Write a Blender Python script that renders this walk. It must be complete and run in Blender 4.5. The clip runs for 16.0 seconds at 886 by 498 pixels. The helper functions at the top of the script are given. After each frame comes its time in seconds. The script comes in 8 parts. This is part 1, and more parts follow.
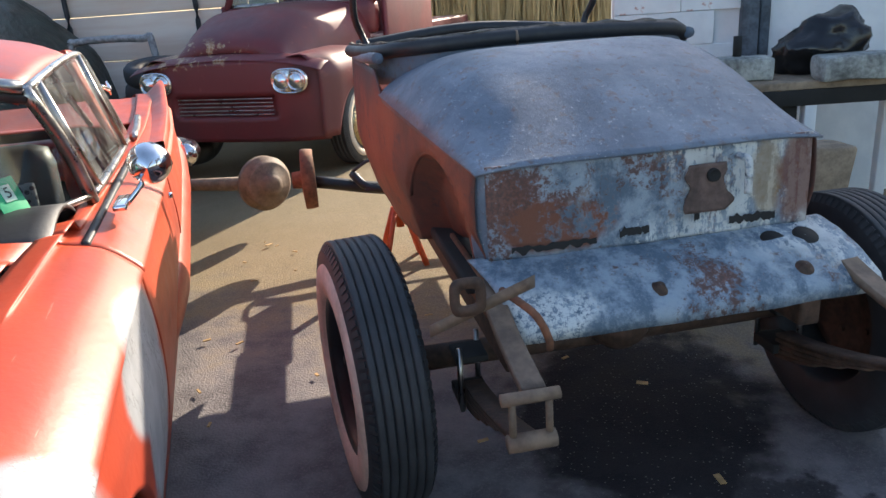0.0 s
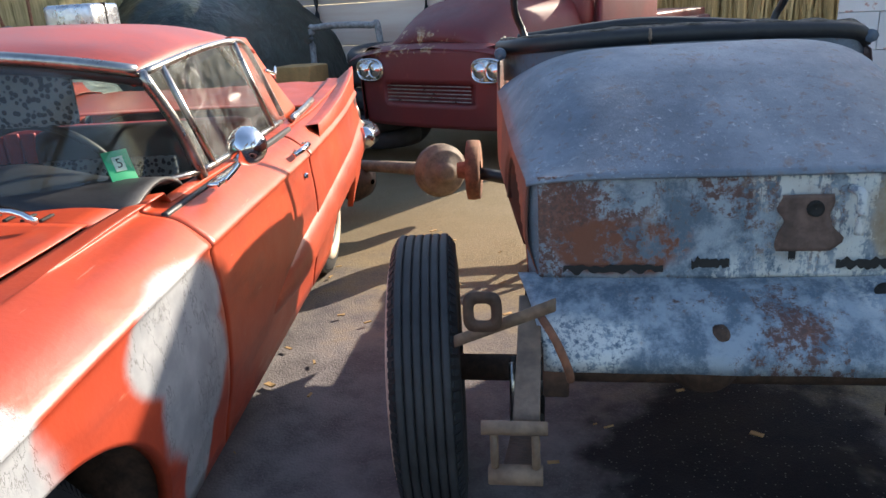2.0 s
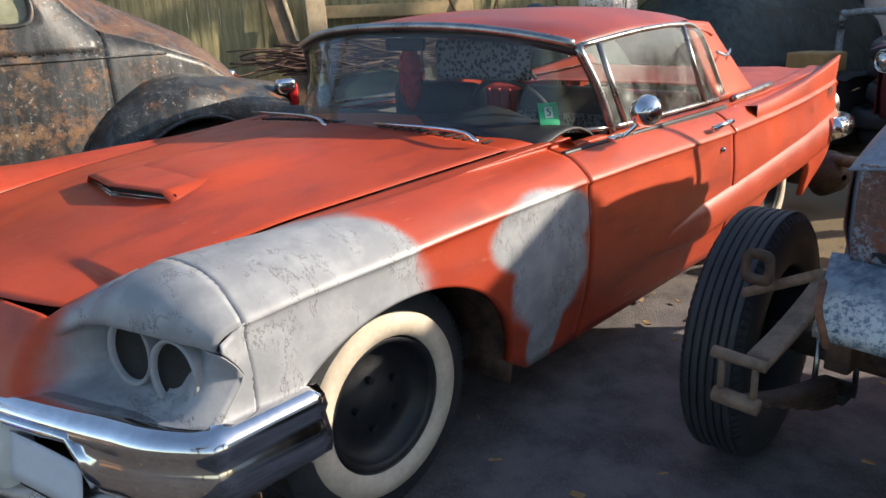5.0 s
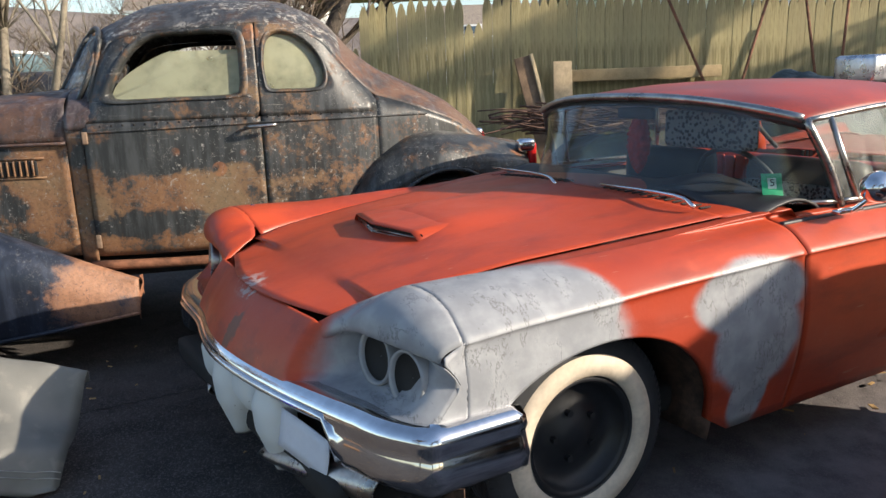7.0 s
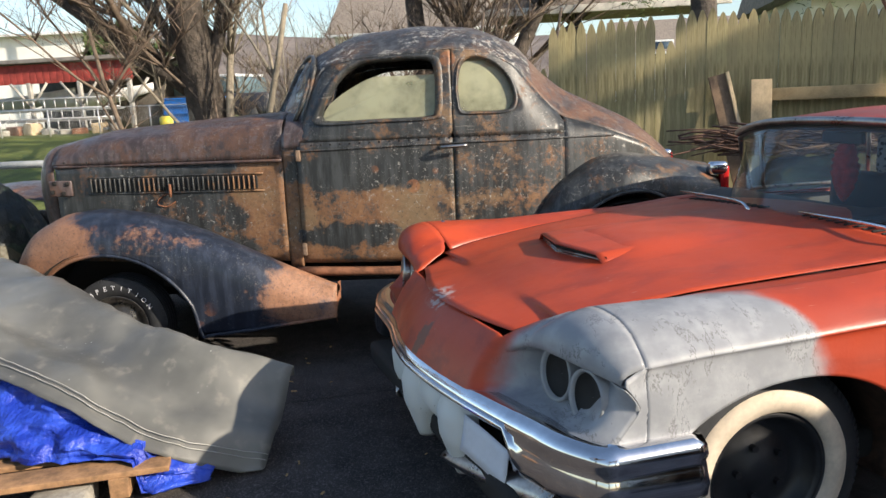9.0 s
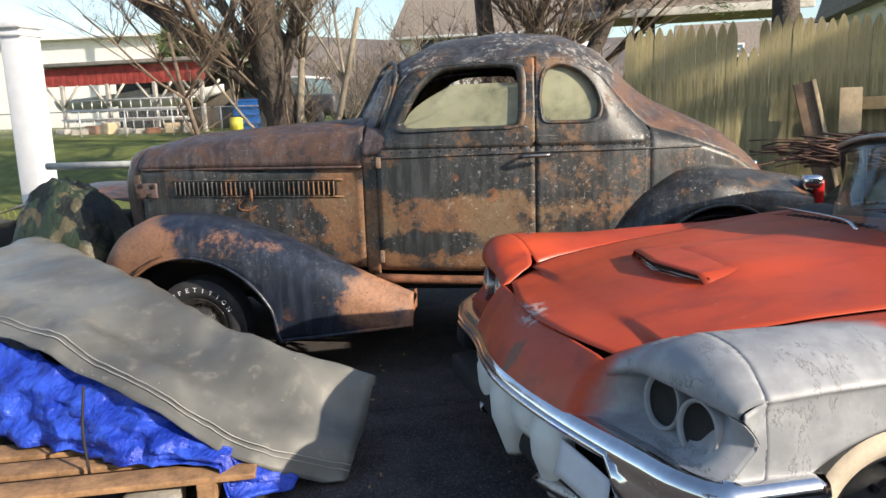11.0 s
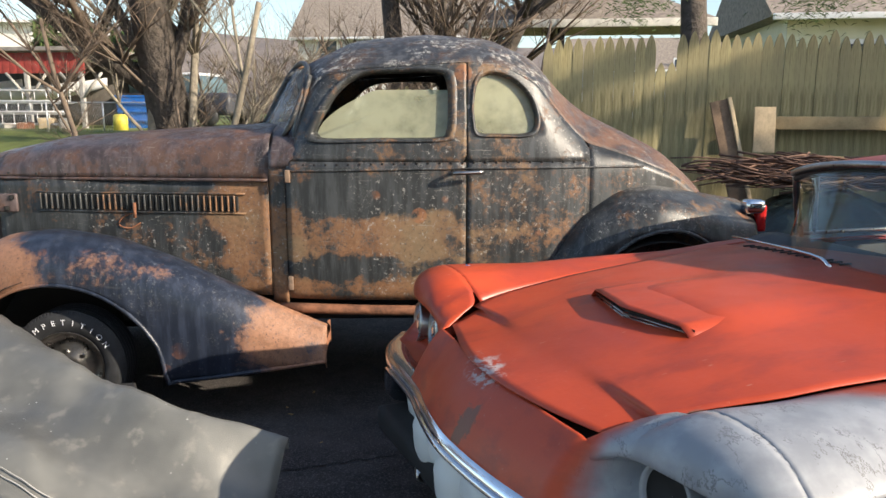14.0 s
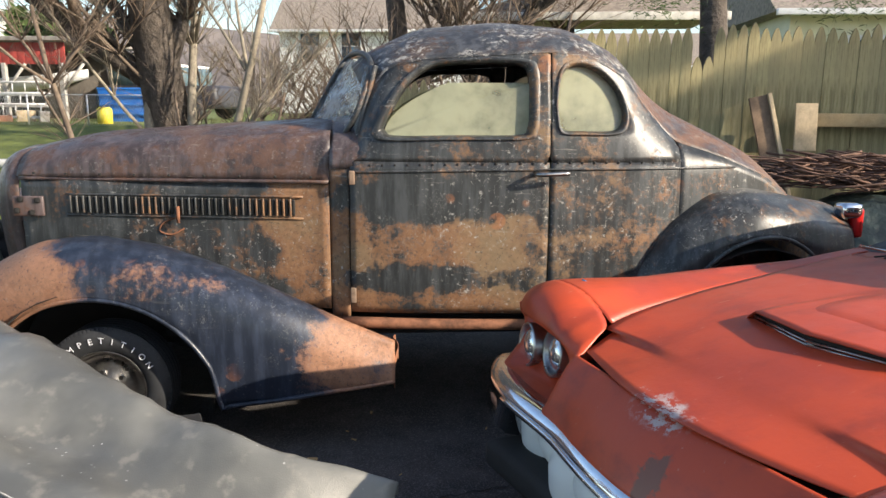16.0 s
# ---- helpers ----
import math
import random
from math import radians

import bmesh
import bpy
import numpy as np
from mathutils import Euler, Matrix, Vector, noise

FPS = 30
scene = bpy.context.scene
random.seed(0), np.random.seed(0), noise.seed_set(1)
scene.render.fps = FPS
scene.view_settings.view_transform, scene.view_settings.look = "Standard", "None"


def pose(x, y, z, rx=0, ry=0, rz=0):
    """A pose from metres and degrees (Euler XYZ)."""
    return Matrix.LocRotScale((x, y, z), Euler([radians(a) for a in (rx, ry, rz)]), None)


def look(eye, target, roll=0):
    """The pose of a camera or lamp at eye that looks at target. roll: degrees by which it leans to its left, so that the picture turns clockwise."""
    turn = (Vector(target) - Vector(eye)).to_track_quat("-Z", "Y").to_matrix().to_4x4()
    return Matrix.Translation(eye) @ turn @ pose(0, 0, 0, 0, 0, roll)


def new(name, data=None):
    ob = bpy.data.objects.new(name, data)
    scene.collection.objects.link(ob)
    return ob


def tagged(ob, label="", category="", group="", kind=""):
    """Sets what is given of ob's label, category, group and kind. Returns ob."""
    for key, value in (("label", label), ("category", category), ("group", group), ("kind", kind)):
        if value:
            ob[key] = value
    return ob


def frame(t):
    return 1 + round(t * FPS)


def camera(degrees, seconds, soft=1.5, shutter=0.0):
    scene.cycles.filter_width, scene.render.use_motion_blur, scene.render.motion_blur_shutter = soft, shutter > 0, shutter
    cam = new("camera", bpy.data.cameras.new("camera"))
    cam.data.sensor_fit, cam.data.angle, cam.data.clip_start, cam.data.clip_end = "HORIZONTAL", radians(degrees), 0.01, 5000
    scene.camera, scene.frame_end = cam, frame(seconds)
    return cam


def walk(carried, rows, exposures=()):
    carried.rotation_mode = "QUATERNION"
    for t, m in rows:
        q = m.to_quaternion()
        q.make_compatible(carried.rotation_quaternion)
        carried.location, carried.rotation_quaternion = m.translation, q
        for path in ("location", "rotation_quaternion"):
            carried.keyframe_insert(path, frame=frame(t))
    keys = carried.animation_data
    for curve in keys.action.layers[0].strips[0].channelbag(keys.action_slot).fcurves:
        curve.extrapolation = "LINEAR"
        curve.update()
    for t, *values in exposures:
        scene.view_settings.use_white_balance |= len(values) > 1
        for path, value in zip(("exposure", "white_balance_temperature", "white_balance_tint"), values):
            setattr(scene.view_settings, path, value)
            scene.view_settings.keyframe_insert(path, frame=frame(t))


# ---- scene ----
cam = camera(61.6, 16.0)
PATH = [
    (0, (0.614, 0.444, 1.359), (0.284, 2.306, 0.709), -4.1),
    (0.5, (0.688, 0.531, 1.362), (0.249, 2.376, 0.727), -3.9),
    (1, (0.761, 0.586, 1.369), (0.19, 2.396, 0.739), -3.8),
    (1.5, (0.902, 0.619, 1.364), (0.163, 2.367, 0.735), -3.8),
    (2, (1.012, 0.647, 1.348), (0.092, 2.305, 0.712), -3.6),
    (2.5, (1.099, 0.621, 1.321), (-0.01, 2.154, 0.674), -3.3),
    (3, (1.21, 0.578, 1.335), (-0.084, 1.954, 0.678), -3.2),
    (3.5, (1.313, 0.608, 1.346), (-0.148, 1.805, 0.689), -2.9),
    (3.7, (1.368, 0.642, 1.344), (-0.152, 1.765, 0.689), -2.9),
    (5.8, (1.804, 0.602, 1.365), (-0.064, 1.054, 0.812), -2.3),
    (6, (1.839, 0.61, 1.374), (-0.048, 1.002, 0.84), -2.2),
    (6.5, (1.897, 0.608, 1.384), (-0.029, 0.845, 0.903), -2.1),
    (7, (1.939, 0.599, 1.401), (-0.008, 0.704, 0.954), -2.1),
    (7.5, (1.962, 0.595, 1.409), (0.007, 0.572, 0.99), -2.0),
    (8, (1.983, 0.605, 1.413), (0.029, 0.462, 1.012), -2.1),
    (8.5, (2.014, 0.598, 1.42), (0.069, 0.342, 1.033), -2.2),
    (9, (2.032, 0.578, 1.432), (0.104, 0.212, 1.046), -2.4),
    (9.5, (2.034, 0.56, 1.432), (0.127, 0.096, 1.045), -2.7),
    (9.7, (2.031, 0.55, 1.436), (0.133, 0.054, 1.045), -2.8),
    (11.8, (1.952, 0.346, 1.479), (0.047, -0.145, 1.118), -1.1),
    (12, (1.932, 0.322, 1.478), (0.019, -0.138, 1.121), -1.0),
    (12.5, (1.863, 0.271, 1.471), (-0.067, -0.11, 1.114), -0.5),
    (13, (1.774, 0.242, 1.463), (-0.167, -0.074, 1.101), -0.2),
    (13.5, (1.652, 0.226, 1.467), (-0.295, -0.047, 1.102), 0.0),
    (14, (1.544, 0.201, 1.496), (-0.407, -0.04, 1.128), 0.1),
    (14.5, (1.478, 0.143, 1.499), (-0.475, -0.069, 1.124), 0.1),
    (15, (1.394, -0.056, 1.504), (-0.56, -0.236, 1.119), 0.2),
    (15.5, (1.327, -0.247, 1.505), (-0.628, -0.413, 1.12), 0.3),
    (16, (1.251, -0.333, 1.496), (-0.705, -0.505, 1.114), 0.4),
]
walk(cam, [(t, look(eye, target, roll)) for t, eye, target, roll in PATH], [(0, 1.36), (2, 1.28), (3.7, 0.89), (6, 0.74), (9, 0.68), (13, 0.76), (16, 0.95)])

# ---- sun, sky and exposure ----
SUN_AZ, SUN_EL = math.atan2(0.944, 0.33), radians(24.3)
sun_dir = Vector((math.cos(SUN_EL) * math.cos(SUN_AZ), math.cos(SUN_EL) * math.sin(SUN_AZ), math.sin(SUN_EL)))
sun = new("sun", bpy.data.lights.new("sun", "SUN"))
sun.data.energy, sun.data.angle, sun.data.color = 4.7, radians(0.6), (1.0, 0.87, 0.70)
sun.matrix_world = look(sun_dir * 60, (0, 0, 0))
world = bpy.data.worlds.new("world")
scene.world = world
world.use_nodes = True
sky = world.node_tree.nodes.new("ShaderNodeTexSky")
sky.sky_type, sky.sun_disc, sky.sun_elevation = "NISHITA", False, SUN_EL
sky.sun_rotation = math.pi / 2 - SUN_AZ
world.node_tree.links.new(sky.outputs["Color"], world.node_tree.nodes["Background"].inputs["Color"])
world.node_tree.nodes["Background"].inputs["Strength"].default_value = 0.135

# ---- building helpers ----
def prof(points, soft=0.05):
    """A smooth curve through points (x, value)."""
    xs, ys = np.array(points, float).T
    order = np.argsort(xs)
    xs, ys = xs[order], ys[order]
    step = (xs[-1] - xs[0]) / 600
    grid = np.linspace(xs[0], xs[-1], 601)
    vals = np.interp(grid, xs, ys)
    n = int(soft / step)
    if n > 0:
        pad = np.concatenate([2 * vals[0] - vals[n:0:-1], vals, 2 * vals[-1] - vals[-2:-n - 2:-1]])
        k = np.hanning(2 * n + 1) + 1e-6
        vals = np.convolve(pad, k / k.sum(), "valid")
    return lambda x: float(np.interp(x, grid, vals))


def curve_pts(pts, n):
    """n points on a Catmull-Rom curve through pts."""
    p = [Vector(q) for q in pts]
    p = [2 * p[0] - p[1]] + p + [2 * p[-1] - p[-2]]
    out = []
    for i in range(n):
        s = i / (n - 1) * (len(p) - 3)
        j = min(int(s), len(p) - 4)
        t = s - j
        a, b, c, d = p[j:j + 4]
        out.append(0.5 * ((2 * b) + (c - a) * t + (2 * a - 5 * b + 4 * c - d) * t * t + (3 * b - a - 3 * c + d) * t ** 3))
    return out


def sheet(rows, close_u=False, close_v=False, cap=False):
    """A bmesh skin over rows of points."""
    bm = bmesh.new()
    vs = [[bm.verts.new(p) for p in row] for row in rows]
    n, m = len(vs), len(vs[0])
    for i in range(n if close_u else n - 1):
        for j in range(m if close_v else m - 1):
            q = (vs[i][j], vs[(i + 1) % n][j], vs[(i + 1) % n][(j + 1) % m], vs[i][(j + 1) % m])
            if len({v for v in q}) == 4:
                bm.faces.new(q)
    if cap:
        for row in (vs[0], vs[-1]):
            bm.faces.new(row)
    bmesh.ops.remove_doubles(bm, verts=bm.verts, dist=1e-5)
    bmesh.ops.recalc_face_normals(bm, faces=bm.faces)
    return bm


def join(*bms):
    out = bmesh.new()
    for b in bms:
        me = bpy.data.meshes.new("t")
        b.to_mesh(me)
        out.from_mesh(me)
        bpy.data.meshes.remove(me)
        b.free()
    return out


def block(cx, cy, cz, sx, sy, sz, bevel=0.0, m=None):
    bm = bmesh.new()
    bmesh.ops.create_cube(bm, size=1)
    bmesh.ops.scale(bm, vec=(sx, sy, sz), verts=bm.verts)
    if bevel:
        bmesh.ops.bevel(bm, geom=bm.edges, offset=bevel, segments=2, affect="EDGES", profile=0.6)
    bmesh.ops.translate(bm, vec=(cx, cy, cz), verts=bm.verts)
    if m is not None:
        bm.transform(m)
    return bm


def lathe(profile, n=32, axis="y"):
    """Turned shape from (radius, along) pairs round an axis."""
    rows = []
    for r, a in profile:
        row = []
        for i in range(n):
            t = 2 * math.pi * i / n
            c, s = r * math.cos(t), r * math.sin(t)
            row.append({"y": (c, a, s), "x": (a, c, s), "z": (c, s, a)}[axis])
        rows.append(row)
    return sheet(rows, close_v=True)


def tube(pts, r, n=8, steps=None, taper=None):
    """A round bar along pts."""
    p = curve_pts(pts, steps or max(2, 4 * (len(pts) - 1) + 1)) if len(pts) > 2 else [Vector(q) for q in pts]
    rows = []
    for i, c in enumerate(p):
        d = (p[min(i + 1, len(p) - 1)] - p[max(i - 1, 0)]).normalized()
        a = d.cross(Vector((0, 0, 1)))
        if a.length < 0.05:
            a = d.cross(Vector((1, 0, 0)))
        a.normalize()
        b = d.cross(a)
        k = r if taper is None else r + (taper - r) * i / (len(p) - 1)
        rows.append([c + k * (math.cos(t) * a + math.sin(t) * b) for t in [2 * math.pi * j / n for j in range(n)]])
    return sheet(rows, close_v=True, cap=True)


def part(name, bm, material, parent=None, label="", thick=0.0, smooth=True, place=None, subd=0):
    me = bpy.data.meshes.new(name)
    bm.to_mesh(me)
    bm.free()
    for f in me.polygons:
        f.use_smooth = smooth
    me.materials.append(material)
    ob = new(name, me)
    if parent is not None:
        ob.parent = parent
    if place is not None:
        ob.matrix_basis = place
    if label:
        ob["label"] = label
    if thick:
        mod = ob.modifiers.new("thickness", "SOLIDIFY")
        mod.thickness, mod.offset = thick, -1
    if subd:
        mod = ob.modifiers.new("smooth", "SUBSURF")
        mod.levels = mod.render_levels = subd
    return ob


def thing(name, m, label, category, group="", kind=""):
    ob = new(name)
    ob.empty_display_size = 0.1
    ob.matrix_basis = m
    return tagged(ob, label, category, group, kind)


def solo(name, bm, material, m, label, category, group="", kind="", thick=0.0, smooth=True):
    return tagged(part(name, bm, material, None, "", thick, smooth, m), label, category, group, kind)


def mirrored(bm):
    out = bm.copy()
    bmesh.ops.scale(out, vec=(1, -1, 1), verts=out.verts)
    bmesh.ops.reverse_faces(out, faces=out.faces)
    return out


# ---- materials ----
class Mat:
    """A node material with short ways to add noise, ramps, masks and bump."""

    def __init__(self, name, color=(0.5, 0.5, 0.5), rough=0.6, metal=0.0, **inputs):
        self.mat = bpy.data.materials.new(name)
        self.mat.use_nodes = True
        self.nt = self.mat.node_tree
        self.bsdf = self.nt.nodes["Principled BSDF"]
        self.coord = self.node("ShaderNodeTexCoord").outputs["Object"]
        self.set("Base Color", (*color, 1))
        self.set("Roughness", rough)
        self.set("Metallic", metal)
        for k, v in inputs.items():
            self.set(k.replace("_", " "), v)

    def node(self, kind, **props):
        n = self.nt.nodes.new(kind)
        for k, v in props.items():
            if k == "data_type":
                n.data_type = v
            elif k == "operation":
                n.operation = v
        return n

    def set(self, socket, v):
        s = self.bsdf.inputs[socket]
        if isinstance(v, bpy.types.NodeSocket):
            self.nt.links.new(v, s)
        else:
            s.default_value = v

    def link(self, v, s):
        if isinstance(v, bpy.types.NodeSocket):
            self.nt.links.new(v, s)
        elif v is not None:
            s.default_value = v

    def stretched(self, sx=1, sy=1, sz=1, turn=(0, 0, 0), coord=None):
        n = self.node("ShaderNodeMapping")
        self.link(coord or self.coord, n.inputs["Vector"])
        n.inputs["Scale"].default_value = (sx, sy, sz)
        n.inputs["Rotation"].default_value = [radians(a) for a in turn]
        return n.outputs[0]

    def noise(self, scale, detail=4, rough=0.55, coord=None, distort=0.0):
        n = self.node("ShaderNodeTexNoise")
        self.link(coord or self.coord, n.inputs["Vector"])
        n.inputs["Scale"].default_value, n.inputs["Detail"].default_value = scale, detail
        n.inputs["Roughness"].default_value, n.inputs["Distortion"].default_value = rough, distort
        return n.outputs["Fac"]

    def voronoi(self, scale, feature="F1", coord=None):
        n = self.node("ShaderNodeTexVoronoi")
        n.feature = feature
        self.link(coord or self.coord, n.inputs["Vector"])
        n.inputs["Scale"].default_value = scale
        return n.outputs["Distance"]

    def step(self, v, lo, hi):
        n = self.node("ShaderNodeMapRange")
        n.interpolation_type = "SMOOTHSTEP"
        self.link(v, n.inputs["Value"])
        n.inputs["From Min"].default_value, n.inputs["From Max"].default_value = lo, hi
        return n.outputs["Result"]

    def math(self, op, a, b=None):
        n = self.node("ShaderNodeMath", operation=op)
        self.link(a, n.inputs[0])
        self.link(b, n.inputs[1])
        return n.outputs[0]

    def axis(self, which, coord=None):
        n = self.node("ShaderNodeSeparateXYZ")
        self.link(coord or self.coord, n.inputs[0])
        return n.outputs[which]

    def mix(self, fac, a, b):
        n = self.node("ShaderNodeMix", data_type="RGBA")
        self.link(fac, n.inputs[0])
        for v, s in ((a, n.inputs[6]), (b, n.inputs[7])):
            self.link((*v, 1) if isinstance(v, tuple) and len(v) == 3 else v, s)
        return n.outputs[2]

    def blob(self, cx, cy, cz, rx, ry, rz, soft=0.25, wob=0.0, wscale=6.0):
        """1 inside an ellipsoid with an uneven edge."""
        n = self.node("ShaderNodeMapping")
        self.link(self.coord, n.inputs["Vector"])
        n.inputs["Location"].default_value = (-cx / rx, -cy / ry, -cz / rz)
        n.inputs["Scale"].default_value = (1 / rx, 1 / ry, 1 / rz)
        ln = self.node("ShaderNodeVectorMath", operation="LENGTH")
        self.nt.links.new(n.outputs[0], ln.inputs[0])
        d = ln.outputs["Value"]
        if wob:
            w = self.math("MULTIPLY", self.math("SUBTRACT", self.noise(wscale, 4), 0.5), wob * 2)
            d = self.math("ADD", d, w)
        return self.step(d, 1 + soft / 2, 1 - soft / 2)

    def bump(self, h, strength=0.3, dist=0.01):
        n = self.node("ShaderNodeBump")
        n.inputs["Strength"].default_value, n.inputs["Distance"].default_value = strength, dist
        self.nt.links.new(h, n.inputs["Height"])
        self.nt.links.new(n.outputs[0], self.bsdf.inputs["Normal"])
        return self

    def random(self):
        return self.node("ShaderNodeObjectInfo").outputs["Random"]

    def island(self):
        return self.node("ShaderNodeNewGeometry").outputs["Random Per Island"]


def simple(name, color, rough, metal=0.0, var=0.25, scale=8.0, bump=0.15, dist=0.004, fine=60.0, **inputs):
    """A plain surface with soft stains and fine grain."""
    m = Mat(name, color, rough, metal, **inputs)
    f = m.math("ADD", m.math("MULTIPLY", m.noise(scale, 5), 0.7), m.math("MULTIPLY", m.noise(fine, 3), 0.3))
    dark = tuple(c * (1 - var) for c in color)
    light = tuple(min(1, c * (1 + var * 0.8)) for c in color)
    m.set("Base Color", m.mix(m.step(f, 0.3, 0.7), dark, light))
    m.set("Roughness", m.math("ADD", m.math("MULTIPLY", m.math("SUBTRACT", f, 0.5), 0.3), rough))
    if bump:
        m.bump(m.noise(fine, 4), bump, dist)
    return m.mat


RUBBER = simple("tyre_rubber", (0.030, 0.032, 0.036), 0.62, var=0.35, scale=14, bump=0.2, dist=0.002)
WHITEWALL = simple("aged_whitewall", (0.62, 0.53, 0.42), 0.7, var=0.2, scale=9)
PINKWALL = simple("pinkish_whitewall", (0.62, 0.42, 0.34), 0.7, var=0.25, scale=9)
CHROME = simple("chrome", (0.78, 0.78, 0.80), 0.10, 1.0, var=0.10, scale=14, bump=0.02, dist=0.001)
DULLCHROME = simple("weathered_chrome", (0.40, 0.385, 0.37), 0.30, 1.0, var=0.35, scale=11, bump=0.1, dist=0.001)
# Near-black for dark parts, and for shade painted into openings and undersides.
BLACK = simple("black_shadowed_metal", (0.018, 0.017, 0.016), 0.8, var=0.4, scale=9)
BLACKPAINT = simple("black_wheel_paint", (0.014, 0.015, 0.018), 0.45, var=0.4, scale=12)
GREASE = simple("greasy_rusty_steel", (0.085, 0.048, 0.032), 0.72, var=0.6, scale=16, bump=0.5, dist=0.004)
RUST = simple("brown_rust", (0.20, 0.085, 0.045), 0.85, var=0.55, scale=12, bump=0.5, dist=0.004)
DUSTYSTEEL = simple("dusty_brown_steel", (0.19, 0.130, 0.090), 0.7, var=0.4, scale=18, bump=0.4, dist=0.003)
GLASSLAMP = simple("lamp_glass", (0.70, 0.72, 0.74), 0.08, 0.9, var=0.15, scale=40, bump=0.3, dist=0.002)
CONCRETE = simple("weathered_concrete", (0.36, 0.34, 0.30), 0.9, var=0.4, scale=9, bump=0.5, dist=0.006)
WOOD = simple("grey_weathered_wood", (0.30, 0.22, 0.15), 0.85, var=0.4, scale=12, bump=0.4, dist=0.003)


def glass(name, tint, rough=0.02, dirt=0.0, dirtcol=(0.35, 0.36, 0.33), grain=4.0):
    m = Mat(name, tint, rough, 0.0)
    nt = m.nt
    out = nt.nodes["Material Output"]
    g = m.node("ShaderNodeBsdfTransparent")
    g.inputs["Color"].default_value = (*tint, 1)
    gl = m.node("ShaderNodeBsdfGlossy")
    gl.inputs["Roughness"].default_value = rough
    fr = m.node("ShaderNodeLayerWeight")
    fr.inputs["Blend"].default_value = 0.5
    gloss_ = m.math("ADD", 0.07, m.math("MULTIPLY", m.math("POWER", fr.outputs["Facing"], 4.0), 0.75))
    mx = m.node("ShaderNodeMixShader")
    nt.links.new(gloss_, mx.inputs[0])
    nt.links.new(g.outputs[0], mx.inputs[1])
    nt.links.new(gl.outputs[0], mx.inputs[2])
    last = mx.outputs[0]
    if dirt:
        d = m.node("ShaderNodeBsdfDiffuse")
        d.inputs["Color"].default_value = (*dirtcol, 1)
        mx2 = m.node("ShaderNodeMixShader")
        fac = m.math("MULTIPLY", m.step(m.math("ADD", m.math("MULTIPLY", m.noise(grain, 5), 0.6), m.math("MULTIPLY", m.noise(6 * grain, 4), 0.4)), 0.30 if grain > 3 else 0.12, 0.75 if grain > 3 else 0.62), dirt)
        nt.links.new(fac, mx2.inputs[0])
        nt.links.new(last, mx2.inputs[1])
        nt.links.new(d.outputs[0], mx2.inputs[2])
        last = mx2.outputs[0]
    nt.links.new(last, out.inputs["Surface"])
    return m.mat


GLASS = glass("car_glass", (0.78, 0.86, 0.84), 0.02, 0.09)
OLDGLASS = glass("fogged_old_glass", (0.80, 0.82, 0.66), 0.08, 0.66, (0.44, 0.45, 0.31), 2.2)
# Whitish dirt film, tinted pale blue in place of the sky's reflection.
SKYFILMGLASS = glass("sky_film_windscreen_glass", (0.78, 0.84, 0.86), 0.04, 0.62, (0.50, 0.55, 0.60), 3.2)
# Pale dust film, also brightening the side windows in place of mirrored sky.
DUSTYGLASS = glass("dusty_car_glass", (0.78, 0.86, 0.84), 0.03, 0.28, (0.55, 0.57, 0.55))


